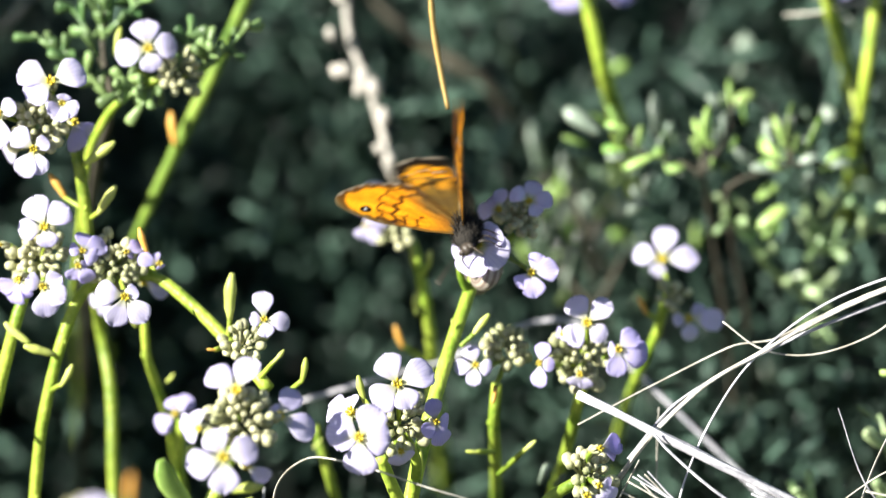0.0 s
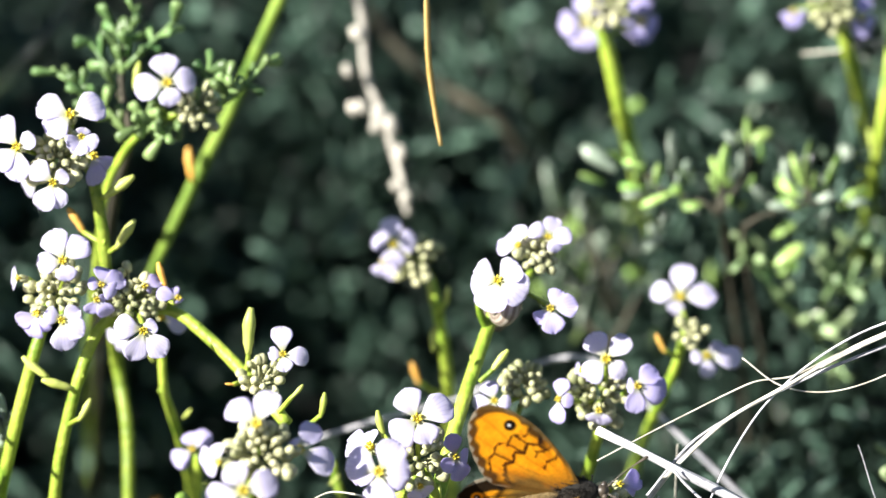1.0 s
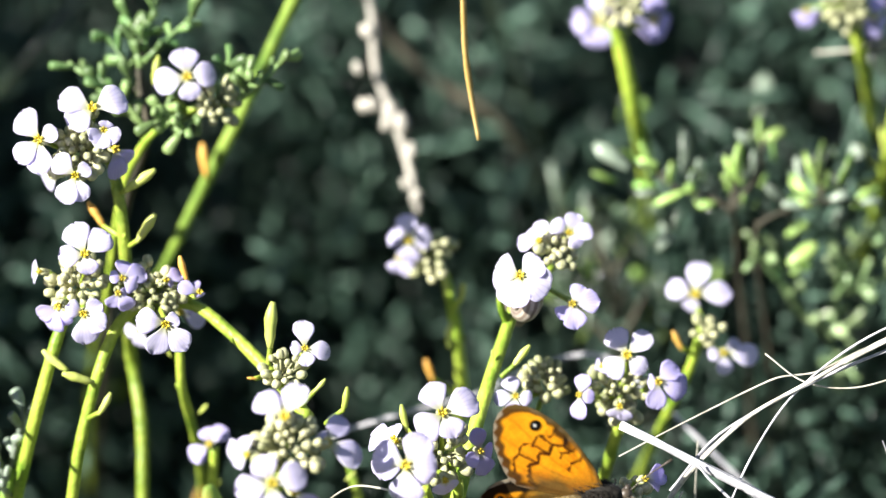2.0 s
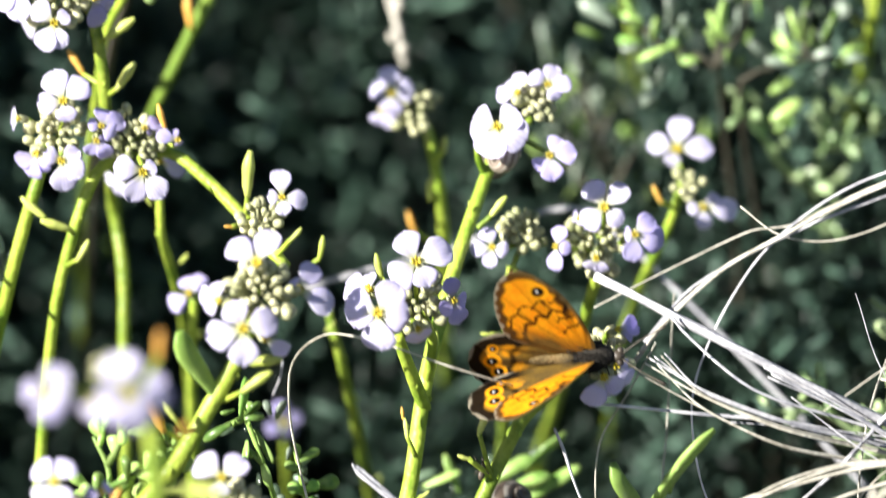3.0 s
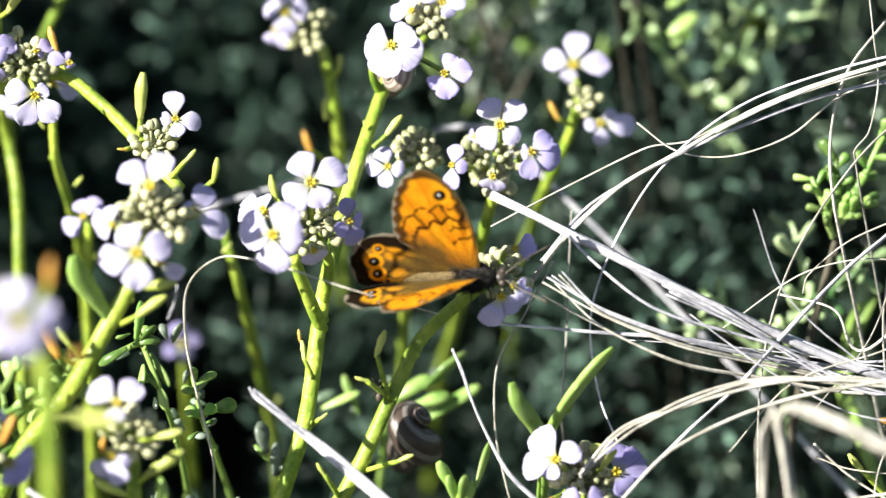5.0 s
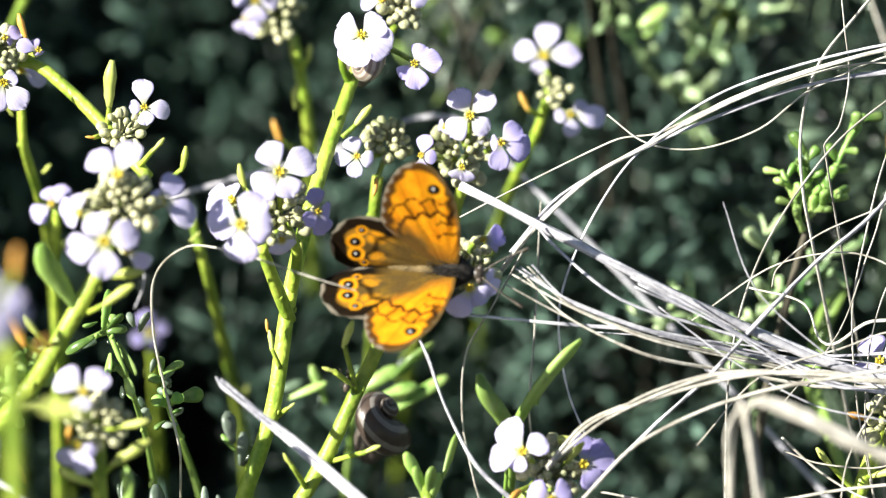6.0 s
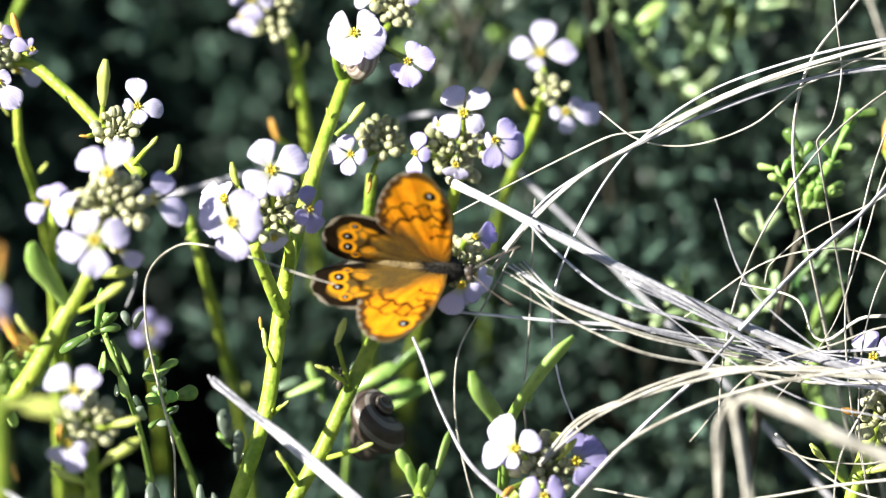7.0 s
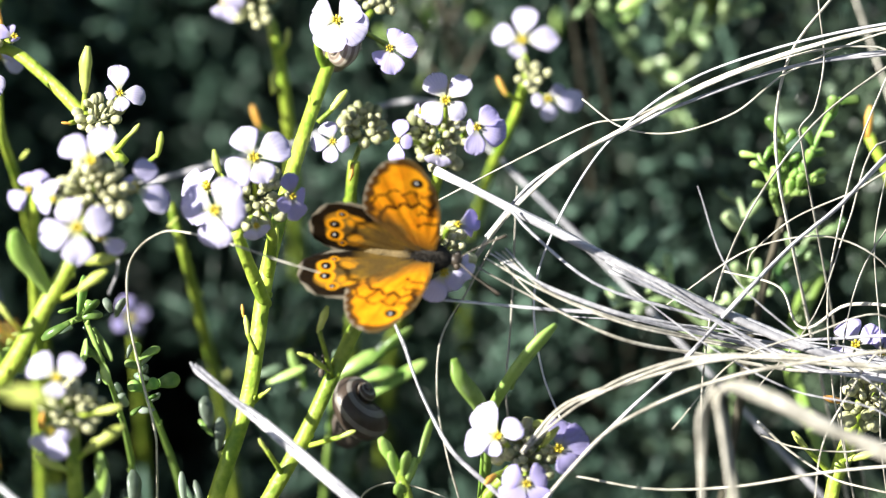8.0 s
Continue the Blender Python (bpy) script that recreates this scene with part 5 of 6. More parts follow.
# ------------------------------------------------------------------ shrubs behind
def shoot_mesh(seed, length, leaves, leaf_len, leaf_wid, mat, plain=False):
    """A woody shoot along +z, closely set with blunt fleshy leaves."""
    rng = random.Random(seed)
    bm = bmesh.new()
    line = [Vector((rng.uniform(-1, 1) * 0.06 * length * i / 4, rng.uniform(-1, 1) * 0.06 * length * i / 4, length * i / 4)) for i in range(5)]
    tube(bm, line, [0.00065, 0.0004], 5)
    for k in range(leaves):
        s = 0.15 + 0.85 * (k + 0.5) / leaves
        i = min(int(s * 4), 3)
        foot = line[i].lerp(line[i + 1], s * 4 - i)
        a = k * 2.4 + rng.uniform(-0.4, 0.4)
        rise = rng.uniform(0.5, 1.3)
        way = Vector((math.cos(a), math.sin(a), rise)).normalized()
        ln, wd = leaf_len * rng.uniform(0.7, 1.2), leaf_wid * rng.uniform(0.8, 1.2)
        side = way.orthogonal().normalized()
        if plain:
            tube(bm, [foot, foot + way * ln * 0.72, foot + way * ln], [wd * 0.28, wd * 0.58, wd * 0.28], 4, 0, 0.65)
        else:
            pts = [foot + way * ln * q + side * ln * 0.12 * q * q for q in (0, 0.3, 0.6, 0.85, 0.97, 1.0)]
            tube(bm, pts, [wd * k for k in (0.26, 0.38, 0.52, 0.56, 0.40, 0.12)], 7, 0, 0.65)
    return as_mesh("shoot", bm, mat)


def arrays(me):
    me.calc_loop_triangles()
    v = np.empty(len(me.vertices) * 3)
    me.vertices.foreach_get("co", v)
    t = np.empty(len(me.loop_triangles) * 3, dtype=np.int32)
    me.loop_triangles.foreach_get("vertices", t)
    return v.reshape(-1, 3), t.reshape(-1, 3)


def foliage(name, shoots, poses, mat):
    """Many shoots joined into one mesh."""
    vs, ts, off = [], [], 0
    for k, m in poses:
        v, t = shoots[k]
        a = np.array(m)
        vs.append(v @ a[:3, :3].T + a[:3, 3])
        ts.append(t + off)
        off += len(v)
    vs, ts = np.concatenate(vs), np.concatenate(ts)
    me = bpy.data.meshes.new(name)
    me.vertices.add(len(vs))
    me.vertices.foreach_set("co", vs.ravel())
    me.loops.add(ts.size)
    me.loops.foreach_set("vertex_index", ts.ravel())
    me.polygons.add(len(ts))
    me.polygons.foreach_set("loop_start", np.arange(0, ts.size, 3, dtype=np.int32))
    me.update(calc_edges=True)
    me.shade_smooth()
    me.materials.append(mat)
    return me


SHOOTS = [arrays(shoot_mesh(s, l, n, ll, w, SHRUB_SHADED, True)) for s, l, n, ll, w in ((31, 0.022, 10, 0.0072, 0.0015), (32, 0.030, 12, 0.0085, 0.0013), (33, 0.018, 8, 0.0055, 0.0019))]


def shrub(centre, radius, height, count, seed, mat, label):
    """A low rounded shrub: woody branches from one foot, and foliage over and inside the dome."""
    rng = random.Random(seed)
    ob = base("shrub", (centre[0], centre[1], 0.0), label, "shrub", "shrubs of the thicket")
    grow = 1.5 if centre[1] > 0.2 else 1.15      # the farther bushes carry the longer leaves
    poses = []
    bm = bmesh.new()
    for k in range(count):
        th, ph = rng.uniform(2.7, 6.7), math.asin(rng.uniform(0.0, 1.0))
        d = rng.uniform(0.25, 1.0) ** 0.5 * (1 + 0.25 * noise.noise((centre[0] * 30 + math.cos(th) * 2, math.sin(th) * 2 + seed, ph * 3)))
        way = Vector((math.cos(th) * math.cos(ph), math.sin(th) * math.cos(ph), math.sin(ph)))
        spot = way * d * radius
        if d > 0.8 and noise.noise(((spot.x + centre[0]) * 30, (spot.y + centre[1]) * 30, spot.z * 30 + seed)) < 0.02:
            continue                                          # open pockets between the clumps
        at = Vector((way.x * radius * d, way.y * radius * d, way.z * height * d * 0.95 + 0.004))
        axis = (way + Vector((rng.uniform(-0.7, 0.7), rng.uniform(-0.7, 0.7), rng.uniform(0.0, 0.9)))).normalized()
        poses.append((rng.randrange(3), facing(at, axis, rng.uniform(0, 360), rng.uniform(0.75, 1.35) * grow)))
        if k % 24 == 0:
            tube(bm, spline([Vector((0, 0, -0.002)), Vector((at.x * 0.4, at.y * 0.4, at.z * 0.65)), at], 4), [0.0016, 0.0011, 0.0006], 5)
    part("branch", bm, TWIG, ob)
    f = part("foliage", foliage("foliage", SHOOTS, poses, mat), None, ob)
    f["kind"] = "stuff"
    return ob


GREY_SHRUB = "grey-green shrub with blunt fleshy leaves, mostly shade-coloured; tall left ones unseen, added for shade"
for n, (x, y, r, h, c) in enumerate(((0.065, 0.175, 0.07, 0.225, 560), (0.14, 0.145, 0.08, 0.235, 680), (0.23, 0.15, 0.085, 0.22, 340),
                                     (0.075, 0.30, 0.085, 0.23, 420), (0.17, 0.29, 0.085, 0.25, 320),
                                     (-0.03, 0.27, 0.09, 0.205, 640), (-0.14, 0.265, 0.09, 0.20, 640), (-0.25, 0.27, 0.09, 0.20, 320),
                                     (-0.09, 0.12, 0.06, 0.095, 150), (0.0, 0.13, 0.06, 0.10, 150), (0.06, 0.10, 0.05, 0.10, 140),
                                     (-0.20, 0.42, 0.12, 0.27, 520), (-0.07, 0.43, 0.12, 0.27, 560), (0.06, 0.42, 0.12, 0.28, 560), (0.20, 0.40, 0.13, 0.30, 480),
                                     # unseen bushes at the left, added only to cast shade over the thicket
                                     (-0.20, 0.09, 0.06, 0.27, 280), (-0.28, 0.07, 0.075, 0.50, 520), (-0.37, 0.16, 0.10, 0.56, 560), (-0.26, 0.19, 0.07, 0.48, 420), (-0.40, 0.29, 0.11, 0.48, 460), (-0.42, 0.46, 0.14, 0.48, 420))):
    # near right bushes take the lit leaf colour, the rest the shaded copy
    shrub((x, y), r, h, c, 50 + n, SHRUB if x > 0.12 and y < 0.2 else SHRUB_SHADED, GREY_SHRUB)


def shoots_at(p, spots, mat, length=0.012, leaves=11, leaf_len=0.0048, leaf_wid=0.0021, seed=60):
    """Leafy shoots of a nearer sprig: each spot is (foot, tip)."""
    for k, (foot, tip) in enumerate(spots):
        foot, tip = Vector(foot), Vector(tip)
        me = shoot_mesh(seed + k, (tip - foot).length, leaves, leaf_len, leaf_wid, mat)
        part("shoot", me, None, p, at=facing(foot - p.location, tip - foot, 40 * k, 1.0))


p = base("shrub_sprig", (0.11, 0.05, 0.0), "fresh green sprig of short blunt leaves behind the dry grass", "shrub", "nearer sprigs")
stalk(p, [(0.11, 0.05, 0.0), (0.0725, 0.0184, 0.1779), (0.0764, 0.0209, 0.1954), (0.0786, 0.0230, 0.2036)], (1.8, 1.4, 1.0), TWIG, "branch", "", 7)
shoots_at(p, [((0.0777, 0.0221, 0.2020), (0.0867, 0.0278, 0.2170)), ((0.0768, 0.0208, 0.1995), (0.0735, 0.0238, 0.2093)), ((0.0772, 0.0217, 0.2012), (0.0822, 0.0221, 0.2061)), ((0.0777, 0.0226, 0.2028), (0.0778, 0.0251, 0.2118))], FRESH_LEAF, leaves=8, leaf_len=0.0036, leaf_wid=0.0016, seed=90)
p = base("shrub_sprig", (-0.14, 0.03, 0.0), "fresh green sprig of short blunt leaves between the stems", "shrub", "nearer sprigs")
stalk(p, [(-0.14, 0.03, 0.0), (-0.0789, 0.0194, 0.1926), (-0.0758, 0.0210, 0.2042)], (2.0, 1.8), LEAF, "branch", "", 7)
shoots_at(p, [((-0.0768, 0.0193, 0.2010), (-0.0748, 0.0223, 0.2108)), ((-0.0777, 0.0185, 0.1993), (-0.0821, 0.0210, 0.2084)), ((-0.0772, 0.0172, 0.1969), (-0.0809, 0.0140, 0.2038))], GREY_LEAF, leaves=6, leaf_len=0.0036, leaf_wid=0.0018, seed=105)
p = base("shrub_sprig", (-0.10, 0.13, 0.0), "pale green sprig of short blunt leaves beside a white flower", "shrub", "nearer sprigs")
stalk(p, [(-0.10, 0.13, 0.0), (-0.0654, 0.1079, 0.1886), (-0.0592, 0.0714, 0.2264), (-0.0555, 0.0593, 0.2421), (-0.0570, 0.0653, 0.2492), (-0.0561, 0.0711, 0.2558)], (1.8, 1.6, 1.3, 1.0), TWIG, "branch", "", 7)
stalk(p, [(-0.0553, 0.0575, 0.2430), (-0.0485, 0.0553, 0.2474), (-0.0409, 0.0545, 0.2500), (-0.0372, 0.0555, 0.2520)], (1.4, 1.2, 0.9), LEAF, "branch", "", 7)
shoots_at(p, [((-0.0559, 0.0598, 0.2430), (-0.0684, 0.0685, 0.2509)), ((-0.0570, 0.0642, 0.2471), (-0.0628, 0.0727, 0.2546)), ((-0.0567, 0.0662, 0.2508), (-0.0595, 0.0740, 0.2570)), ((-0.0563, 0.0667, 0.2516), (-0.0475, 0.0706, 0.2590)), ((-0.0556, 0.0587, 0.2430), (-0.0632, 0.0622, 0.2517)),
              ((-0.0542, 0.0559, 0.2443), (-0.0511, 0.0549, 0.2509)), ((-0.0485, 0.0553, 0.2474), (-0.0537, 0.0494, 0.2490)), ((-0.0456, 0.0538, 0.2488), (-0.0500, 0.0485, 0.2473)), ((-0.0404, 0.0536, 0.2506), (-0.0317, 0.0571, 0.2571)), ((-0.0437, 0.0543, 0.2496), (-0.0414, 0.0579, 0.2564)), ((-0.0395, 0.0540, 0.2512), (-0.0386, 0.0530, 0.2558)), ((-0.0563, 0.0684, 0.2529), (-0.0547, 0.0729, 0.2591))],
          SHADED_LEAF, leaves=6, leaf_len=0.0036, leaf_wid=0.0019, seed=130)


def spray(foot, at, label, twigs, leaves, fill=2, wood=TWIG):
    """A sprig of blunt leaves round a world point. Twigs and leaves run along the bank, in millimetres right and up from the point;
    a leaf is its foot, tip, width and how far it stands out of the bank."""
    p = base("shrub_sprig", foot, label, "shrub", "nearer sprigs")
    at = Vector(at)
    place = lambda q, f=0.0: at + TILT @ Vector((q[0], q[1], f)) * MM
    for k, line in enumerate(twigs):
        pts = [place(q, -1.0) for q in line]
        if k == 0:
            pts = [pts[0] - TILT @ Vector((0, 0, 45)) * MM, pts[1] - TILT @ Vector((0, 0, 22)) * MM, *pts[2:]]
        stalk(p, [foot, *pts] if k == 0 else pts, (1.2, 1.0, 0.8), wood, "branch", "", 6)
    for mat, rows in leaves:
        for a, b, width, f in rows:
            lean = RNG.uniform(-1.5, 1.5)
            foot_at, tip = place(a, f - 0.4), place(b, f + lean)
            leaf(p, [foot_at, foot_at.lerp(tip, 0.5) + TILT @ Vector((RNG.uniform(-0.3, 0.3), RNG.uniform(-0.2, 0.3), 0.5)) * MM, tip], width * 0.88, mat)
            for _ in range(fill):                 # smaller leaves crowd round each large one
                start = foot_at + TILT @ Vector((RNG.uniform(-2.2, 2.2), RNG.uniform(-2.2, 1.5), RNG.uniform(-9, -1))) * MM
                end = start + (tip - foot_at) * RNG.uniform(0.3, 0.6) + TILT @ Vector((RNG.uniform(-2, 2), RNG.uniform(-0.5, 2), RNG.uniform(-1, 1))) * MM
                leaf(p, [start, start.lerp(end, 0.5) + TILT @ Vector((0, 0, 0.4)) * MM, end], RNG.uniform(1.0, 1.8), RNG.choice((FRESH_LEAF, GREY_LEAF, SHRUB)))
    return p


# sunlit sprigs of the shrub in front of the thicket
spray((0.10, 0.13, 0.0), (0.0367, 0.0885, 0.2164), "sunlit shrub sprig with fresh yellow-green shoots and grey leaves",
      [[(10.6, -27.1), (7.9, -11.6), (5.8, -2.9), (1.0, -0.2), (-3.9, 1.2), (-8.2, 6.0)], [(5.8, -2.9), (6.6, 1.7), (6.6, 5.3)], [(5.8, -2.9), (10.4, 3.9), (11.4, 9.7)]],
      [(FRESH_LEAF, [((-7.0, 3.9), (-9.9, 9.1), 1.8, 0), ((-6.8, 5.0), (-10.4, 6.1), 1.5, 1), ((-5.0, 1.5), (-4.3, 5.6), 2.0, 1), ((-7.0, 1.5), (-11.0, 1.7), 1.9, 0), ((-0.2, 0.4), (-1.9, 1.7), 2.4, 1), ((-2.1, 0.6), (-7.5, -1.8), 1.6, 2), ((3.1, -1.5), (-0.2, -2.0), 1.8, 1), ((6.6, 1.9), (7.2, 8.7), 2.2, 1), ((6.4, 2.1), (4.8, 6.6), 1.7, 0), ((5.8, 1.4), (4.4, 3.5), 1.6, 1), ((7.9, -1.9), (7.9, 0.0), 1.7, 1), ((11.6, 7.7), (11.0, 13.7), 2.1, -8), ((11.4, 9.1), (15.3, 11.2), 2.4, -6)]),
       (GREY_LEAF, [((-11.4, 4.6), (-17.4, 8.9), 3.3, -6), ((-1.5, 3.9), (-1.9, 11.4), 3.4, -5), ((1.0, 3.9), (0.6, 6.3), 2.5, -6), ((9.9, 2.9), (9.9, 7.7), 1.9, -8), ((8.9, 8.9), (7.4, 11.2), 2.3, -8), ((-3.9, -7.0), (-7.4, -9.1), 2.7, -3), ((-3.7, -6.0), (-2.9, -2.7), 2.1, -4)])])
spray((0.13, 0.12, 0.0), (0.0580, 0.0889, 0.2159), "sunlit shrub sprig with pale upright blunt leaves",
      [[(-6.8, -27.1), (-9.7, -13.5), (-10.6, -4.8), (-5.8, -2.4), (0.0, -1.0), (9.7, -1.2)], [(0.0, -1.0), (-0.8, 2.9)]],
      [(FRESH_LEAF, [((-0.8, 1.5), (0.3, 9.5), 1.7, 1), ((-1.2, 1.4), (-2.9, 7.4), 1.7, 0), ((1.9, 0.4), (5.4, 7.4), 2.0, 1), ((-1.7, -0.2), (-4.4, 2.5), 1.9, 1), ((0.6, 0.8), (0.9, 4.1), 1.5, 2), ((6.0, -0.6), (8.9, 1.0), 1.8, 1), ((-5.8, -11.8), (-0.8, -8.3), 3.0, 0), ((-5.8, -6.6), (-2.1, -4.6), 2.5, -6), ((-1.9, -1.9), (-4.3, -0.4), 1.7, 2)]),
       (GREY_LEAF, [((-5.8, -1.2), (-9.7, 1.9), 2.2, 0), ((-1.2, -2.1), (-7.0, -1.5), 2.0, 1), ((1.5, -0.8), (4.8, 0.0), 2.0, 1), ((6.8, -1.4), (10.3, -1.0), 1.8, 1), ((-3.1, 3.9), (-4.3, 6.6), 1.9, -2), ((2.9, -5.3), (4.4, -2.1), 3.5, -10), ((5.8, 7.3), (7.7, 8.9), 3.5, -14)])])
spray((0.06, 0.15, 0.0), (0.0229, 0.1408, 0.1793), "blurred grey-green shrub sprig with blunt leaves in the sun",
      [[(4.0, -23.7), (2.0, -9.9), (-1.0, -4.0), (-4.0, 2.0), (-8.9, 8.9)], [(2.0, -9.9), (4.9, -4.0)]],
      [(FRESH_LEAF, [((-2.4, -4.7), (-4.2, -0.8), 3.0, 0), ((-8.4, 3.0), (-4.2, 5.7), 3.0, 2), ((4.5, 26.7), (7.7, 27.7), 2.6, -10), ((19.8, -2.0), (20.2, -6.3), 2.8, 0), ((5.9, -5.9), (5.1, -2.8), 3.2, 0)]),
       (GREY_LEAF, [((-8.7, 7.9), (-9.9, 16.6), 4.2, 0), ((1.0, 0.2), (1.6, 4.6), 3.8, 2), ((27.9, 31.5), (30.7, 32.5), 4.0, -20), ((27.9, 25.5), (29.1, 26.9), 2.8, -20), ((-3.0, -8.9), (-5.4, -5.9), 3.4, -4), ((10.9, -8.9), (9.9, -4.0), 3.6, -4), ((4.9, 4.9), (3.5, 7.9), 3.0, -6)])])
veil = random.Random(29)
leafy = lambda n, w, long: [((x, y), (x + veil.uniform(-2.6, 1.6), y + veil.uniform(0.5, 1.0) * long), veil.uniform(0.8, 1.2) * w, veil.uniform(-9, 1)) for x, y in ((veil.uniform(-9, 11), veil.uniform(-13, 11)) for _ in range(n))]
spray((0.05, 0.16, 0.0), (0.0222, 0.1286, 0.1818), "blurred dull green shrub sprig with narrow upright leaves",
      [[(3.0, -30.0), (2.0, -14.0), (0.5, -2.0), (-2.0, 8.0)], [(0.5, -2.0), (5.0, 6.0)], [(2.0, -14.0), (7.0, -4.0)], [(2.0, -14.0), (-5.0, -6.0)]],
      [(SHRUB, leafy(26, 2.6, 5.5)), (GREY_LEAF, leafy(12, 2.4, 5.0)), (FRESH_LEAF, leafy(7, 1.8, 3.0))], fill=1)
# fresh leaves low between the stems
spray((-0.055, -0.01, 0.0), (-0.0330, -0.0138, 0.1982), "fresh green sprig of blunt grooved leaves under the white flowers",
      [[(4.9, -28.4), (4.0, -16.0), (1.8, -5.3), (-0.9, 1.8), (-1.8, 5.3)], [(1.8, -5.3), (-1.1, -2.7)], [(-0.9, 1.8), (-4.4, 0.4)]],
      [(FRESH_LEAF, [((-1.8, 1.8), (-0.9, 8.2), 2.3, 1), ((-0.9, 2.1), (1.6, 4.3), 2.1, 2), ((-1.1, 1.6), (2.0, 2.1), 1.8, 2), ((-2.8, 3.1), (-4.9, 2.5), 1.8, 1), ((-0.7, -1.8), (-1.1, -5.3), 2.0, 0), ((1.6, -5.3), (2.8, -8.9), 2.1, -1), ((-3.1, 0.9), (-7.6, -1.8), 1.8, 1), ((0.4, 0.0), (3.4, -5.3), 1.6, -2)])], fill=1, wood=LEAF)
spray((-0.04, 0.0, 0.0), (-0.0255, -0.0093, 0.1855), "small green sprig of round pale leaves in the shade",
      [[(4.5, -19.7), (2.0, -8.1), (0.4, -0.9), (-0.9, 5.4)], [(0.4, -0.9), (4.5, 0.7)]],
      [(FRESH_LEAF, [((0.2, -0.9), (-2.1, -0.2), 2.3, 1), ((1.1, -0.4), (2.9, 0.4), 2.3, 2), ((2.3, 0.0), (6.1, 0.9), 2.9, 0), ((0.0, 2.7), (-2.5, 3.6), 1.8, 0), ((-0.4, 3.9), (2.9, 5.7), 1.6, 0), ((0.0, -3.6), (-1.6, -4.9), 2.1, 1), ((1.1, -2.7), (2.7, -1.8), 1.8, 1), ((-0.4, 4.5), (-0.9, 6.6), 1.8, 0)]),
       (GREY_LEAF, [((-2.5, -3.6), (-3.8, -1.8), 2.5, -6), ((-3.9, 10.7), (-2.5, 13.6), 2.3, 0)])], fill=1, wood=LEAF)
spray((-0.045, -0.03, 0.0), (-0.0269, -0.0084, 0.1662), "grey-green blunt leaves low in the shade",
      [[(0.9, -12.7), (-0.4, -3.6), (-2.7, -2.7)]],
      [(GREY_LEAF, [((-0.4, -4.1), (-0.4, 2.5), 3.6, 0), ((-5.2, -4.1), (-5.4, 3.1), 3.1, 0), ((11.9, 9.0), (10.9, 14.1), 3.3, -6), ((13.0, 5.4), (13.4, 10.7), 2.7, -6), ((8.1, -3.6), (7.4, 2.3), 1.8, 2), ((10.9, -4.1), (9.5, 0.9), 1.6, 2), ((41.6, 35.3), (43.1, 38.7), 2.4, -20)])], fill=1, wood=LEAF)

# soft green club leaves under the butterfly
spray((0.01, 0.06, 0.0), (0.0107, 0.0280, 0.1663), "soft green sprig of club-shaped leaves in the shade of the butterfly",
      [[(-9.3, -25.2), (-7.9, -13.1), (-6.3, -2.8), (-2.8, 0.5), (1.9, 2.8)], [(-6.3, -2.8), (0.0, -2.8)]],
      [(FRESH_LEAF, [((-6.5, -0.7), (0.7, 3.5), 2.8, 0), ((-0.5, 1.4), (6.5, 7.5), 2.8, 1), ((-1.9, -1.1), (3.9, 0.4), 2.5, 3), ((-0.5, -3.9), (8.8, 1.9), 2.5, 1), ((-4.7, 1.4), (-3.7, 5.8), 2.1, 0), ((-11.2, -2.8), (-13.8, 3.7), 2.2, -3), ((-17.7, -1.9), (-11.2, 0.9), 1.5, -2)])], fill=1, wood=LEAF)

# leafy green sprigs low in the bank and beside the tuft
def leafy_sprig(foot, branches, label, mat, leaf_len, leaf_wid, seed, width=1.4):
    """A thin twig with alternate short side shoots of blunt leaves along each branch."""
    rng = random.Random(seed)
    p = base("shrub_sprig", foot, label, "shrub", "nearer sprigs")
    for b, pts in enumerate(branches):
        stalk(p, [foot, *pts] if b == 0 else pts, (width, width * 0.8, width * 0.5), mat, "branch", "", 6)
        line = spline(pts, 4)
        for i in range(1 + b % 2, len(line), 2):
            way = (line[i] - line[i - 1]).normalized()
            out = (way * 0.8 + Vector((rng.uniform(-1, 1), rng.uniform(-1, 0.2), rng.uniform(-0.5, 1)))).normalized()
            shoots_at(p, [(line[i], line[i] + out * rng.uniform(4.0, 9.0) * MM)], mat, leaves=rng.randrange(2, 5), leaf_len=leaf_len, leaf_wid=leaf_wid, seed=seed * 100 + b * 20 + i)
    return p


FRESH = "fresh green sprig of small blunt leaves low between the stems"
leafy_sprig((-0.10, -0.02, 0.0), [[(-0.0605, -0.0421, 0.1835), (-0.0558, -0.0406, 0.1947), (-0.0540, -0.0365, 0.2024), (-0.0565, -0.0337, 0.2078)], [(-0.0558, -0.0406, 0.1947), (-0.0489, -0.0364, 0.1983), (-0.0450, -0.0323, 0.2019)]], FRESH, FRESH_LEAF, 0.0040, 0.0025, 24)
GRASSY = "pale green sprig of short blunt leaves behind the dry grass"
leafy_sprig((0.12, 0.06, 0.0), [[(0.0705, 0.0332, 0.1547), (0.0704, 0.0351, 0.1667), (0.0718, 0.0377, 0.1759), (0.0740, 0.0404, 0.1851)], [(0.0704, 0.0351, 0.1667), (0.0619, 0.0364, 0.1735), (0.0563, 0.0377, 0.1760)], [(0.0718, 0.0377, 0.1759), (0.0787, 0.0377, 0.1802), (0.0842, 0.0394, 0.1877)]], GRASSY, SPRIG, 0.0050, 0.0018, 26)
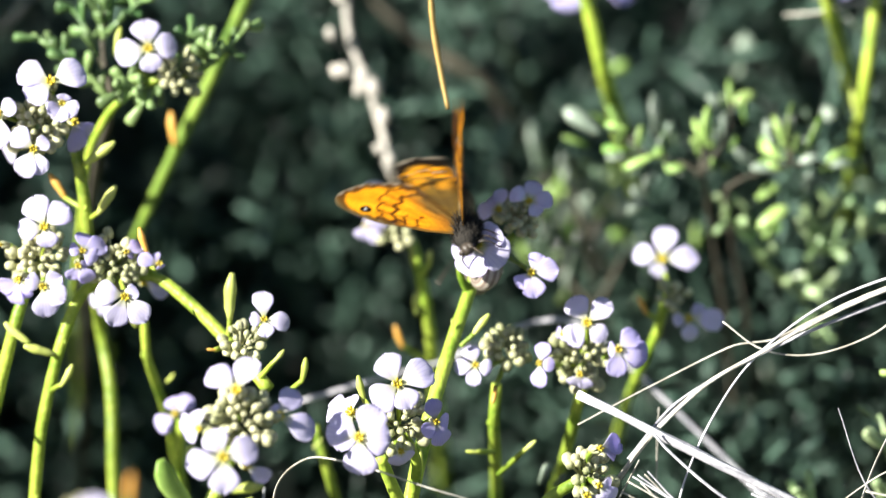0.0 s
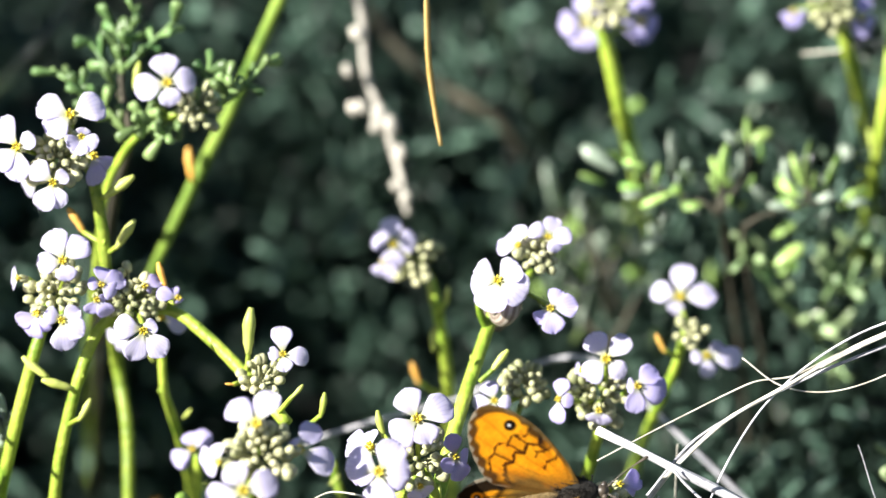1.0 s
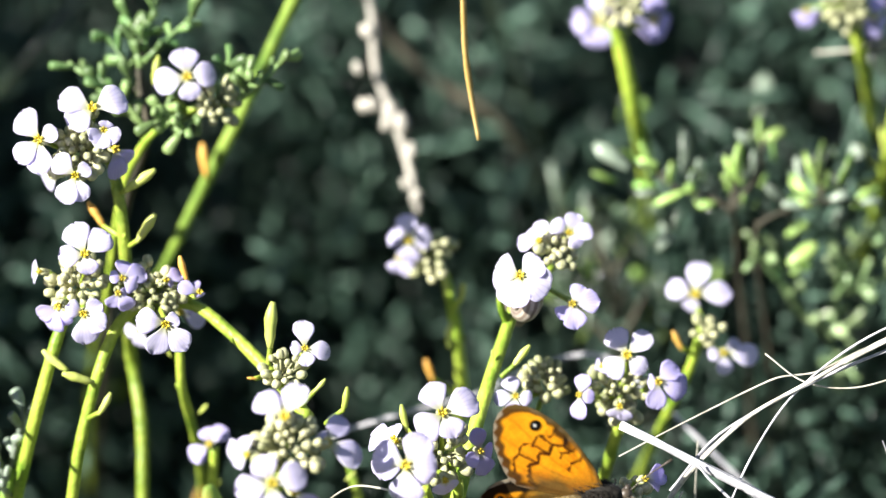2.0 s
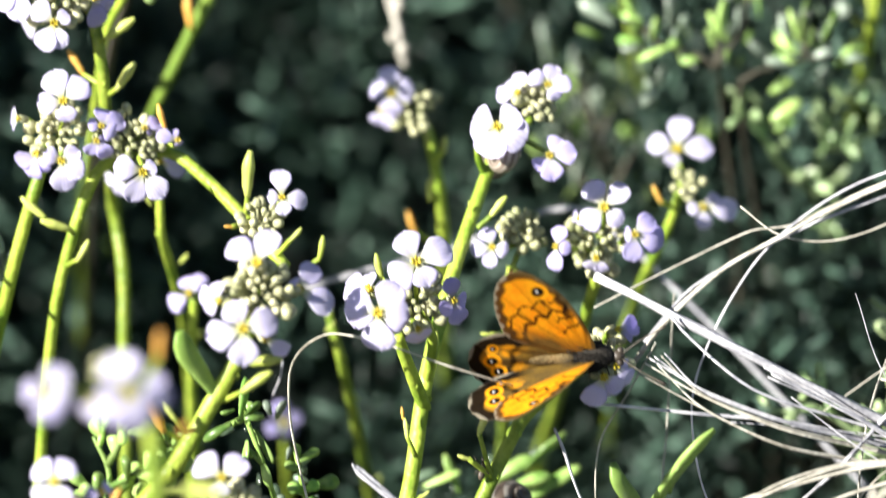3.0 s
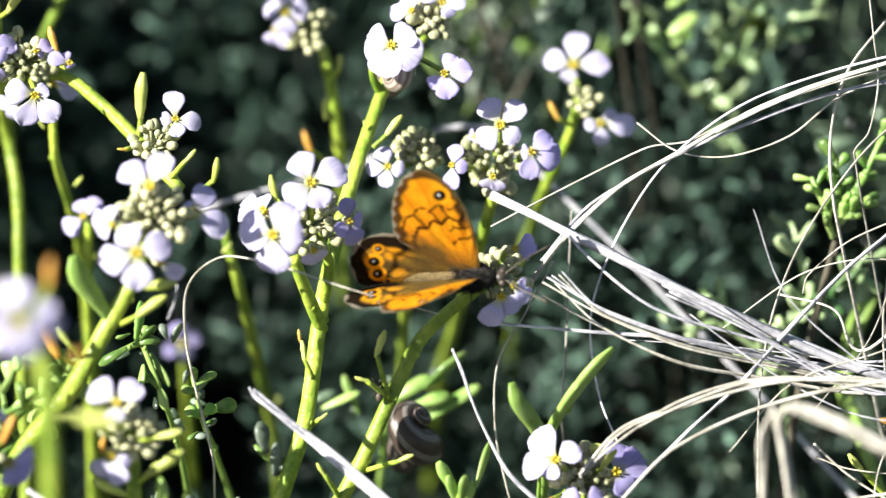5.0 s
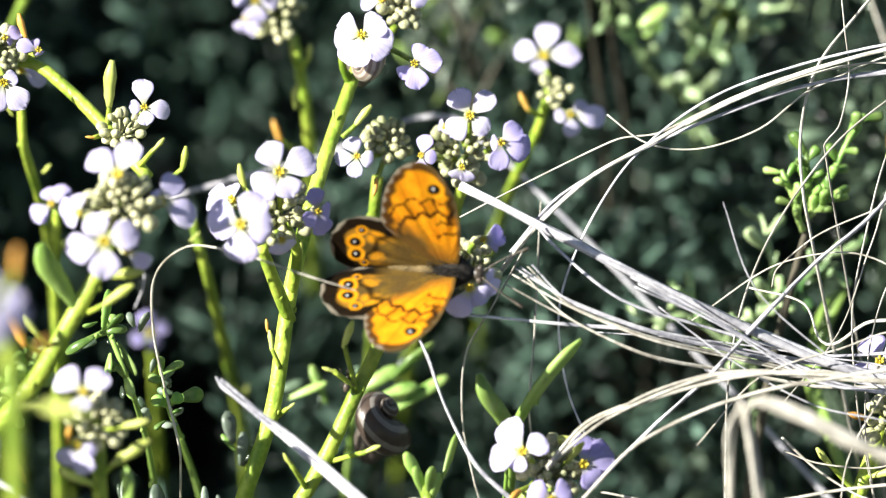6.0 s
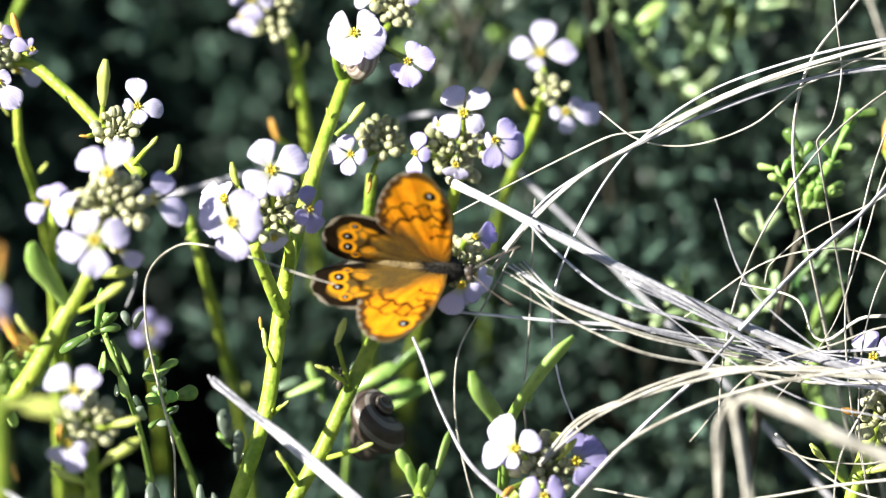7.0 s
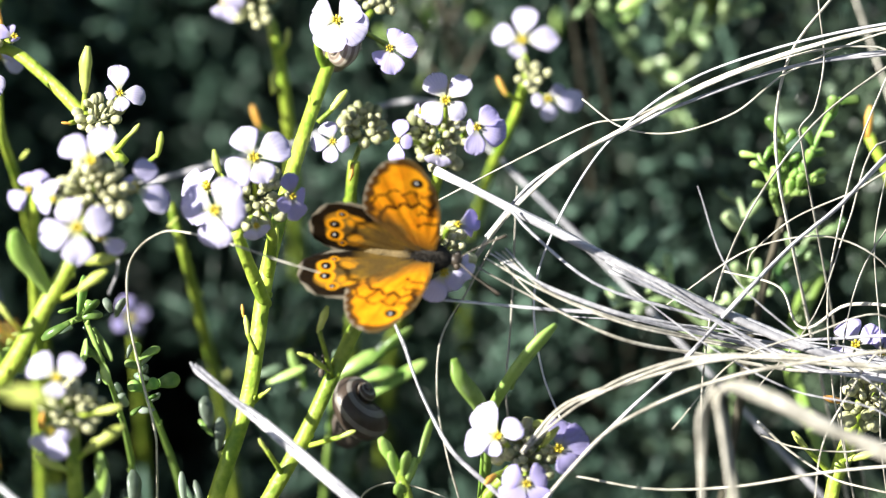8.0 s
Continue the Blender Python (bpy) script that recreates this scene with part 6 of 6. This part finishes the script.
leafy_sprig((0.13, 0.12, 0.0), [[(0.0647, 0.1265, 0.1598), (0.0610, 0.1037, 0.1807), (0.0614, 0.0985, 0.1922), (0.0641, 0.0990, 0.2018)], [(0.0610, 0.1037, 0.1807), (0.0536, 0.0980, 0.1913), (0.0495, 0.0977, 0.1992)], [(0.0614, 0.0985, 0.1922), (0.0700, 0.0963, 0.1966), (0.0738, 0.0977, 0.2035)]], GRASSY, SPRIG, 0.0052, 0.0019, 29)


# ------------------------------------------------------------------ snails
def snail(at, axis, spin, size, ground_mat, band_mat, label, foot_at, bands):
    """A coiled shell with bands along its whorls, and the drawn-in foot at its mouth."""
    ob = base("snail", at, label, "snail")
    bm = bmesh.new()
    turns, sides, steps = 3.6, 18, 120
    rings = []
    for i in range(steps + 1):
        th = i / steps * turns * 2 * math.pi
        g = math.exp(0.19 * (th - turns * 2 * math.pi))
        c = Vector((math.cos(th) * 0.46 * g, math.sin(th) * 0.46 * g, 0.75 * (1 - g))) * size
        out = Vector((math.cos(th), math.sin(th), 0))
        r = 0.50 * g * size * (1 + 0.012 * math.sin(th * 26))
        rings.append([bm.verts.new(c + r * (math.cos(a) * out + 0.95 * math.sin(a) * Vector((0, 0, 1)))) for a in (2 * math.pi * s / sides for s in range(sides))])
    for a, b in zip(rings, rings[1:]):
        for s in range(sides):
            f = bm.faces.new((a[s], b[s], b[(s + 1) % sides], a[(s + 1) % sides]))
            f.material_index = 1 if s in bands else 0
    bm.faces.new(rings[-1])
    me = as_mesh("shell", bm, ground_mat)
    me.materials.append(band_mat)
    part("shell", me, None, ob, at=facing((0, 0, 0), axis, spin))
    bm = bmesh.new()
    blob(bm, (0, 0, 0), (size * 0.42, size * 0.6), (0.2, 0.1, 1), 6, 9)
    part("foot", bm, SNAIL_SKIN, ob, at=Matrix.Translation(Vector(foot_at) - Vector(at)))
    return ob


snail((0.0081, 0.0237, 0.2279), bank(-0.80, 0.0, 0.55), 330, 6.3 * MM, SHELL, SHELL_BAND, "small white snail shell with brown bands on the flower stem", (0.0055, 0.0291, 0.2253), (0, 2, 4, 6, 8, 10, 12, 14, 16))
snail((0.0072, 0.0025, 0.1745), bank(0.55, 0.60, 0.55), 60, 7.6 * MM, SHELL_DARK, SHELL_TAN, "dark brown striped snail in the shade", (0.0072, 0.0100, 0.1671), (0, 3, 6, 9, 12, 15))

# ------------------------------------------------------------------ ant on the stem
def ant(at):
    """A small dark ant: head, thorax and gaster, six bent legs."""
    ob = base("ant", at, "tiny dark ant clinging to a green flower stem", "insect")
    for name, z, r, half in (("head", 1.5, 0.42, 0.5), ("thorax", 0.5, 0.32, 0.7), ("gaster", -0.9, 0.55, 0.85)):
        bm = bmesh.new()
        blob(bm, TILT @ Vector((0.15 * z, z, 0)) * MM, (r * MM, half * MM), TILT @ Vector((0.15, 1, 0)), 6, 8)
        part(name, bm, CHITIN, ob)
    for side in (-1, 1):
        for z in (0.9, 0.5, 0.1):
            bm = bmesh.new()
            pts = [TILT @ Vector(q) * MM for q in ((side * 0.2, z, 0), (side * 0.9, z + 1.5 * (z - 0.5), 0.4), (side * 1.3, z + 3.0 * (z - 0.5), -0.7))]
            tube(bm, pts, [0.09 * MM, 0.06 * MM], 4)
            part("leg", bm, CHITIN, ob)


ant((0.0036, -0.0229, 0.1963))

# ------------------------------------------------------------------ butterfly
ORANGE, DEEP, BROWN, DARK, PALE, YELLOW = (0.94, 0.42, 0.014), (0.86, 0.29, 0.008), (0.135, 0.087, 0.026), (0.004, 0.004, 0.004), (0.36, 0.32, 0.24), (0.26, 0.155, 0.022)
RUST = (0.060, 0.014, 0.004)
MARGIN = (0.022, 0.014, 0.010)
FORE_EDGE = [(0, 0.3), (1.6, 4), (3.0, 9), (3.6, 14), (2.8, 18.5), (0.6, 21.4), (-2.7, 21.0), (-5.6, 18.5), (-7.7, 14.8), (-8.5, 11.5), (-5.8, 6), (-2.4, 1.0)]
HIND_EDGE = [(0.5, 0.4), (-3.4, 7.1), (-7.9, 12.0), (-12.0, 13.7), (-15.6, 13.0), (-18.1, 10.0), (-18.4, 6.1), (-15.6, 2.8), (-10.6, 0.8), (-4.2, 0.0)]


def blend(a, b, k):
    k = max(0.0, min(1.0, k))
    return tuple(p + (q - p) * k for p, q in zip(a, b))


def soft(x, edge, wide):
    """1 below the edge, 0 above it, over the given width."""
    return max(0.0, min(1.0, (edge - x) / wide + 0.5))


def to_line(x, y, line):
    best = 99.0
    for (ax, ay), (bx, by) in zip(line, line[1:]):
        dx, dy = bx - ax, by - ay
        t = max(0.0, min(1.0, ((x - ax) * dx + (y - ay) * dy) / (dx * dx + dy * dy)))
        best = min(best, math.hypot(x - ax - t * dx, y - ay - t * dy))
    return best


def eyespot(c, x, y, ex, ey, r):
    d = math.hypot(x - ex, y - ey)
    c = blend(c, ORANGE, soft(d, r * 1.7, 0.3))
    c = blend(c, DARK, soft(d, r, 0.2))
    return blend(c, (0.9, 0.9, 0.9), soft(math.hypot(x - ex + 0.12 * r, y - ey - 0.1 * r), r * 0.24, 0.12))


def fore_colour(x, y, rim):
    n = noise.noise((x * 0.5, y * 0.5, 1.7))
    fine = noise.noise((x * 1.7, y * 1.7, 4.1))
    r = math.hypot(x, y)
    c = blend(ORANGE, DEEP, 0.45 + 0.6 * n + 0.25 * fine)
    # veins fan out from the root
    for a in (76, 86, 96, 106, 116, 127, 139):
        off = abs(math.atan2(y, x + 1e-6) - radians(a + 4 * math.sin(r * 0.25))) * r
        if r > 6:
            c = blend(c, RUST, 0.25 * soft(off, 0.16 + 0.05 * fine, 0.22))
    # zigzag bars across the blade, uneven in width
    bars = ([(3.2, 11.3), (1.4, 10.4), (0.4, 11.7), (-1.0, 11.0), (-2.0, 12.4), (-3.4, 11.4), (-4.4, 12.2), (-6.0, 10.8), (-6.6, 9.0)],
            [(3.0, 13.2), (1.2, 13.0), (0.2, 14.4), (-1.6, 14.2), (-2.6, 15.4), (-4.2, 14.6), (-5.4, 14.6), (-6.8, 13.0)],
            [(2.5, 7.0), (1.2, 6.6), (0.0, 7.6), (-1.2, 7.0)], [(2.8, 8.8), (1.5, 8.8), (0.3, 9.6), (-0.6, 9.2)])
    for k, b in enumerate(bars):
        c = blend(c, RUST, 0.95 * soft(to_line(x + 0.3 * fine, y + 0.3 * n, b), (0.30, 0.18, 0.22, 0.22)[k] + 0.24 * fine, 0.3))
    for b in ([(-1.0, 11.0), (-1.6, 14.2)], [(-3.4, 11.4), (-4.2, 14.6)], [(0.4, 11.7), (0.2, 14.4)], [(1.4, 10.4), (1.5, 8.8)]):
        c = blend(c, RUST, 0.85 * soft(to_line(x, y, b), 0.2 + 0.1 * fine, 0.2))
    # dusky inner edge and base
    c = blend(c, BROWN, 0.95 * soft(x + 0.42 * y + 0.9 * n, -0.2, 2.6) * soft(y, 10.5 + n * 2, 4.0))
    c = blend(c, BROWN, 0.5 * soft(r, 4.6 + 1.5 * n, 4.0))
    c = blend(c, MARGIN, 0.9 * soft(rim, 1.5 + 0.35 * n + 0.3 * math.sin(y * 1.9 + x * 1.3), 0.6) * soft(-y, -9.0, 3))
    c = blend(c, PALE, 0.75 * soft(rim, 0.34 + 0.30 * math.sin(y * 2.6 + x * 2.2), 0.2) * soft(-y, -10.0, 3))
    c = blend(c, BROWN, 0.85 * soft(to_line(x, y, FORE_EDGE[:6]), 0.5 + 0.1 * fine, 0.4))
    c = eyespot(c, x, y, 1.1, 15.9, 0.98)
    return c


def hind_colour(x, y, rim):
    n = noise.noise((x * 0.5, y * 0.5, 5.2))
    fine = noise.noise((x * 1.5, y * 1.5, 8.3))
    r = math.hypot(x, y)
    turn = math.atan2(y, x)
    c = blend(BROWN, YELLOW, 0.25 + 0.7 * n + 0.3 * fine)
    band = soft(rim, 3.6 + 0.7 * n + 0.4 * fine, 0.7) * soft(-r, -11.0, 2) * soft(-y, -2.6, 2)
    c = blend(c, ORANGE, 0.3 * band)
    c = blend(c, ORANGE, 0.85 * soft(math.hypot(x + 10.4, y - 9.0), 1.5 + 0.6 * n, 0.8))
    c = blend(c, ORANGE, 0.6 * soft(math.hypot(x + 11.4, y - 5.2), 1.2 + 0.6 * fine, 0.8))
    for a in (118, 128, 139, 150, 160, 169):
        off = abs(turn - radians(a)) * r
        c = blend(c, BROWN, 0.7 * soft(off, 0.2, 0.2) * soft(-r, -5, 2))
    wave = [(-6.5, 12), (-8.0, 10.6), (-8.2, 9.0), (-10.5, 8.2), (-11.2, 6.6), (-13.2, 5.6), (-13.6, 4.0)]
    c = blend(c, DARK, 0.85 * soft(to_line(x + 0.4 * fine, y + 0.4 * n, wave), 0.45 + 0.2 * fine, 0.6))
    edge = 2.5 + 0.45 * n + 0.35 * math.sin(turn * 17)
    c = blend(c, DARK, 0.97 * soft(rim, edge, 0.5) * soft(-r, -10.5, 3))
    c = blend(c, PALE, 0.8 * soft(rim, 0.30 + 0.34 * math.sin(turn * 26), 0.22) * soft(-r, -12.5, 2))
    for ex, ey, s in ((-14.1, 8.9, 0.95), (-14.6, 6.4, 0.85), (-12.4, 10.9, 0.6), (-13.8, 4.3, 0.45)):
        c = eyespot(c, x, y, ex, ey, s)
    return c


def wing_mesh(name, edge, colour, mirror, scallop, arch, size=1.0):
    """A thin arched wing blade of two closed skins, its scales coloured point by point."""
    ring = [(p.x, p.y) for p in spline([Vector((x, y, 0)) for x, y in edge] + [Vector((*edge[0], 0))], 12)[:-1]]
    cx, cy = sum(p[0] for p in ring) / len(ring), sum(p[1] for p in ring) / len(ring)
    n, layers = len(ring), 46
    bm = bmesh.new()
    skins, tint = [], {}
    for up in (1, -1):
        rows = []
        for k in range(layers + 1):
            q = (k / layers) ** 0.85
            row = []
            for i, (ex, ey) in enumerate(ring):
                r = math.hypot(ex, ey)
                wav = 1 + scallop * math.sin(i * 1.05) * (k / layers) ** 6 if r > 11 else 1
                x, y = cx + (ex - cx) * q * wav, cy + (ey - cy) * q * wav
                z = arch * (1 - ((y - 9) / 12) ** 2) + 0.10 * math.sin(math.atan2(y, x + 2.0) * 26) * min(1.0, r / 10)
                v = bm.verts.new((x * size * MM, (-y if mirror else y) * size * MM, (z + up * 0.07 * (1 - 0.7 * k / layers)) * MM))
                rim = (1 - q) * math.hypot(ex - cx, ey - cy)
                col = colour(x, y, rim)
                tint[v] = col if up > 0 else blend(col, (0.36, 0.27, 0.14), 0.55)
                row.append(v)
                if k == 0:
                    break
            rows.append(row)
        for a, b in zip(rows, rows[1:]):
            for i in range(n):
                j = (i + 1) % n
                loop = (a[0], b[i], b[j]) if len(a) == 1 else (a[i], b[i], b[j], a[j])
                bm.faces.new(loop if (up > 0) != mirror else loop[::-1])
        skins.append(rows[-1])
    for i in range(n):
        j = (i + 1) % n
        loop = (skins[0][i], skins[1][i], skins[1][j], skins[0][j])
        bm.faces.new(loop if not mirror else loop[::-1])
    bm.verts.index_update()
    cols = [None] * len(bm.verts)
    for v, c in tint.items():
        cols[v.index] = c
    me = as_mesh(name, bm, WING)
    att = me.color_attributes.new("scales", 'FLOAT_COLOR', 'POINT')
    att.data.foreach_set("color", [x for c in cols for x in (*c, 1.0)])
    return me


butterfly = base("butterfly", (0, 0, 0.2), "orange and brown butterfly with dark eyespots on its wings", "butterfly")
bm = bmesh.new()
blob(bm, (-0.4 * MM, 0, 0.1 * MM), (2.1 * MM, 3.6 * MM), (1, 0, 0.05), 10, 12)
rng = random.Random(5)
for k in range(420):
    a, s = rng.uniform(0, 6.28), rng.uniform(-2.8, 2.6)
    r = 2.05 * math.sqrt(max(0.05, 1 - (s / 3.4) ** 2))
    foot = Vector((s - 0.4, r * math.cos(a), r * math.sin(a))) * MM
    tip = foot + Vector((rng.uniform(-2.4, -0.3), math.cos(a) * 0.9, math.sin(a) * 0.9 + 0.1)) * MM
    tube(bm, [foot, foot.lerp(tip, 0.5), tip], [0.07 * MM, 0.03 * MM], 3)
part("thorax", bm, FUR, butterfly, "dark hairy thorax")
bm = bmesh.new()
tube(bm, spline([Vector((-2.5, 0, 0)) * MM, Vector((-6, 0, -0.2)) * MM, Vector((-10, 0, -0.5)) * MM, Vector((-13, 0, -0.9)) * MM], 6), [r * MM for r in (1.1, 1.35, 1.4, 1.3, 1.05, 0.3)], 10, 0.05)
part("abdomen", bm, ABDOMEN, butterfly, "yellow-brown hairy abdomen")
bm = bmesh.new()
blob(bm, (3.6 * MM, 0, 0), (1.15 * MM, 1.1 * MM), (1, 0, 0), 8, 10)
for s in (-1, 1):
    blob(bm, (3.9 * MM, s * 0.85 * MM, 0.25 * MM), (0.6 * MM, 0.7 * MM), (0.3, s, 0.2), 6, 8)
head = part("head", bm, CHITIN, butterfly)
for s in (-1, 1):
    bm = bmesh.new()
    line = spline([Vector((4.2, s * 0.4, 0.5)) * MM, Vector((7.0, s * 2.4, 1.6)) * MM, Vector((11.0, s * 4.6, 2.4)) * MM], 6)
    tube(bm, line, [0.12 * MM, 0.10 * MM, 0.10 * MM, 0.13 * MM, 0.3 * MM], 6)
    part("antenna", bm, CHITIN, head)
    for k, fx in enumerate((1.6, 0.2, -1.4)):
        bm = bmesh.new()
        tube(bm, spline([Vector((fx, s * 0.8, -1.0)) * MM, Vector((fx + 0.6, s * 2.6, -1.6)) * MM, Vector((fx + 0.4, s * 3.4, -4.4)) * MM], 4), [0.16 * MM, 0.11 * MM], 5)
        part("leg", bm, CHITIN, butterfly)
fore_left = part("forewing", wing_mesh("forewing", FORE_EDGE, fore_colour, False, 0.004, 0.5), None, butterfly, "orange forewing with one dark eyespot")
fore_right = part("forewing", wing_mesh("forewing", FORE_EDGE, fore_colour, True, 0.004, 0.5), None, butterfly, "orange forewing with one dark eyespot")
hind_left = part("hindwing", wing_mesh("hindwing", HIND_EDGE, hind_colour, False, 0.010, 0.5, 0.93), None, butterfly, "brown and orange hindwing with a row of eyespots")
hind_right = part("hindwing", wing_mesh("hindwing", HIND_EDGE, hind_colour, True, 0.010, 0.5), None, butterfly, "brown and orange hindwing with a row of eyespots")

# golden blade that swings in the air
swing = base("dry_grass_blade", (-0.01, 0.06, 0.40), "golden dry grass blade dangling from above", "dry grass", "dry grass blades")
bm = bmesh.new()
tip = Vector((-0.0035, 0.0369, 0.2511))
line = [q - swing.location for q in spline([(-0.01, 0.06, 0.40), (-0.0062, 0.0522, 0.2840), (-0.0056, 0.0462, 0.2728), (-0.0054, 0.0428, 0.2643), (-0.0046, 0.0403, 0.2574), tip], 6)]
tube(bm, line, [0.0004, 0.0005, 0.0006, 0.00065, 0.0007, 0.0006, 0.0004], 6, 0.08, 0.6)
part("blade", bm, STRAW_GOLD, swing)

# seconds; thorax; heading along the bank, nose-up; raise and sweep of the left and of the right wings, and twist of the right wings (of the left ones below 0), in degrees
FLIGHT = [
    (0.0, (0.0038, 0.0185, 0.2376), -86, 53, 88, 30, 10, 24, 0),
    (0.1, (0.0044, 0.0188, 0.2383), -64, 8, 8, 30, 26, 20, 42),
    (0.3, (0.0063, 0.0189, 0.2385), -60, 4, 6, 32, 30, 22, 44),
    (0.4, (0.0065, 0.0188, 0.2383), -55, 8, 5, 32, 46, 22, 36),
    (0.5, (0.0079, 0.0182, 0.2372), -41, 20, 4, 32, 74, 20, 0),
    (0.6, (0.0126, 0.0126, 0.2344), -36, 0, 14, 34, 66, 22, 30),
    (0.7, (0.0215, -0.0087, 0.2228), -3, 0, 0, 14, 55, 22, 0),
    (0.8, (0.0280, -0.0182, 0.2160), 5, 0, 20, 8, 30, 12, 0),
    (0.9, (0.0225, -0.0245, 0.2075), 4, 0, 60, 25, 60, 25, 0),
    (1.0, (0.0184, -0.0192, 0.2180), 3, 0, 28, 46, 50, 42, 30),
    (2.3, (0.0181, -0.0199, 0.2166), 3, 0, 26, 45, 50, 42, 30),
    (2.5, (0.0181, -0.0199, 0.2166), 3, 0, 26, 45, 50, 42, 30),
    (2.7, (0.0212, -0.0206, 0.2153), 2, 0, 42, 44, 55, 44, 30),
    (3.0, (0.0212, -0.0206, 0.2153), 0, 0, 42, 41, 54, 42, 30),
    (3.3, (0.0202, -0.0203, 0.2158), -3, 0, 3, 31, 46, 27, 33),
    (3.5, (0.0201, -0.0203, 0.2158), -2, 0, 2, 34, 47, 28, 33),
    (3.7, (0.0201, -0.0203, 0.2158), 0, 0, 26, 38, 56, 38, 33),
    (4.0, (0.0198, -0.0205, 0.2155), 0, 0, 27, 37, 55, 38, 31),
    (4.2, (0.0198, -0.0205, 0.2155), -2, 0, 20, 34, 54, 34, 31),
    (4.4, (0.0190, -0.0209, 0.2147), -8, 0, 2, 27, 45, 26, 36),
    (4.5, (0.0190, -0.0209, 0.2147), -8, 0, 0, 27, 45, 26, 36),
    (4.8, (0.0190, -0.0209, 0.2147), -8, 0, 4, 26, 43, 24, 35),
    (5.0, (0.0189, -0.0207, 0.2152), -2, 0, 36, 29, 72, 37, 17),
    (5.2, (0.0189, -0.0207, 0.2152), -2, 0, 36, 28, 70, 35, 17),
    (6.3, (0.0206, -0.0210, 0.2146), -7, 0, 40, 20, 46, 25, 8),
    (6.5, (0.0194, -0.0210, 0.2146), -7, 0, 49, 19, 56, 25, 7),
    (7.0, (0.0201, -0.0209, 0.2147), -7, 0, 48, 19, 54, 25, 7),
    (8.0, (0.0208, -0.0210, 0.2146), -7, 0, 47, 19, 53, 25, 7),
]


def motions():
    level = TILT.to_4x4()
    body, fl, fr, hl, hr = [], [], [], [], []
    for t, place, heading, nose, up_l, back_l, up_r, back_r, spread in FLIGHT:
        roll = (up_l - up_r) / 2
        body.append((t, Matrix.Translation(place) @ level @ Matrix.Rotation(radians(heading), 4, 'Z') @ Matrix.Rotation(radians(-nose), 4, 'Y') @ Matrix.Rotation(radians(roll), 4, 'X')))
        rise = (up_l + up_r) / 2
        fl.append((t, pose(0.6 * MM, 0.6 * MM, 1.1 * MM, rise) @ pose(0, 0, 0, 0, 0, back_l) @ pose(0, 0, 0, 0, min(spread, 0), 0)))
        fr.append((t, pose(0.6 * MM, -0.6 * MM, 1.1 * MM, -rise) @ pose(0, 0, 0, 0, 0, -back_r) @ pose(0, 0, 0, 0, -0.9 * max(spread, 0), 0)))
        hl.append((t, pose(-0.6 * MM, 0.6 * MM, 0.95 * MM, rise - 1.5) @ pose(0, 0, 0, 0, 0, back_l - 3) @ pose(0, 0, 0, 0, min(spread, 0), 0)))
        hr.append((t, pose(-0.6 * MM, -0.6 * MM, 0.95 * MM, -rise + 1.5) @ pose(0, 0, 0, 0, 0, -back_r * 0.75 + 5 + max(spread, 0) * 0.58) @ pose(0, 0, 0, 0, -0.5 * max(spread, 0), 0)))
    for ob, rows in ((butterfly, body), (fore_left, fl), (fore_right, fr), (hind_left, hl), (hind_right, hr)):
        for r in (rows,):
            last = r[-1]
            walk(ob, r if last[0] >= 8.0 else r + [(8.0, last[1])])
    # the dangling blade swings from its upper end
    m = Matrix.Translation(swing.location)
    walk(swing, [(t, m @ pose(0, 0, 0, 0, a, 0)) for t, a in ((0.0, -1.66), (0.5, 0.3), (1.0, 0.0), (1.7, -0.7), (2.5, -1.3), (3.5, -1.0), (5.0, 0.0), (6.5, -1.0), (8.0, 0.0))])


motions()
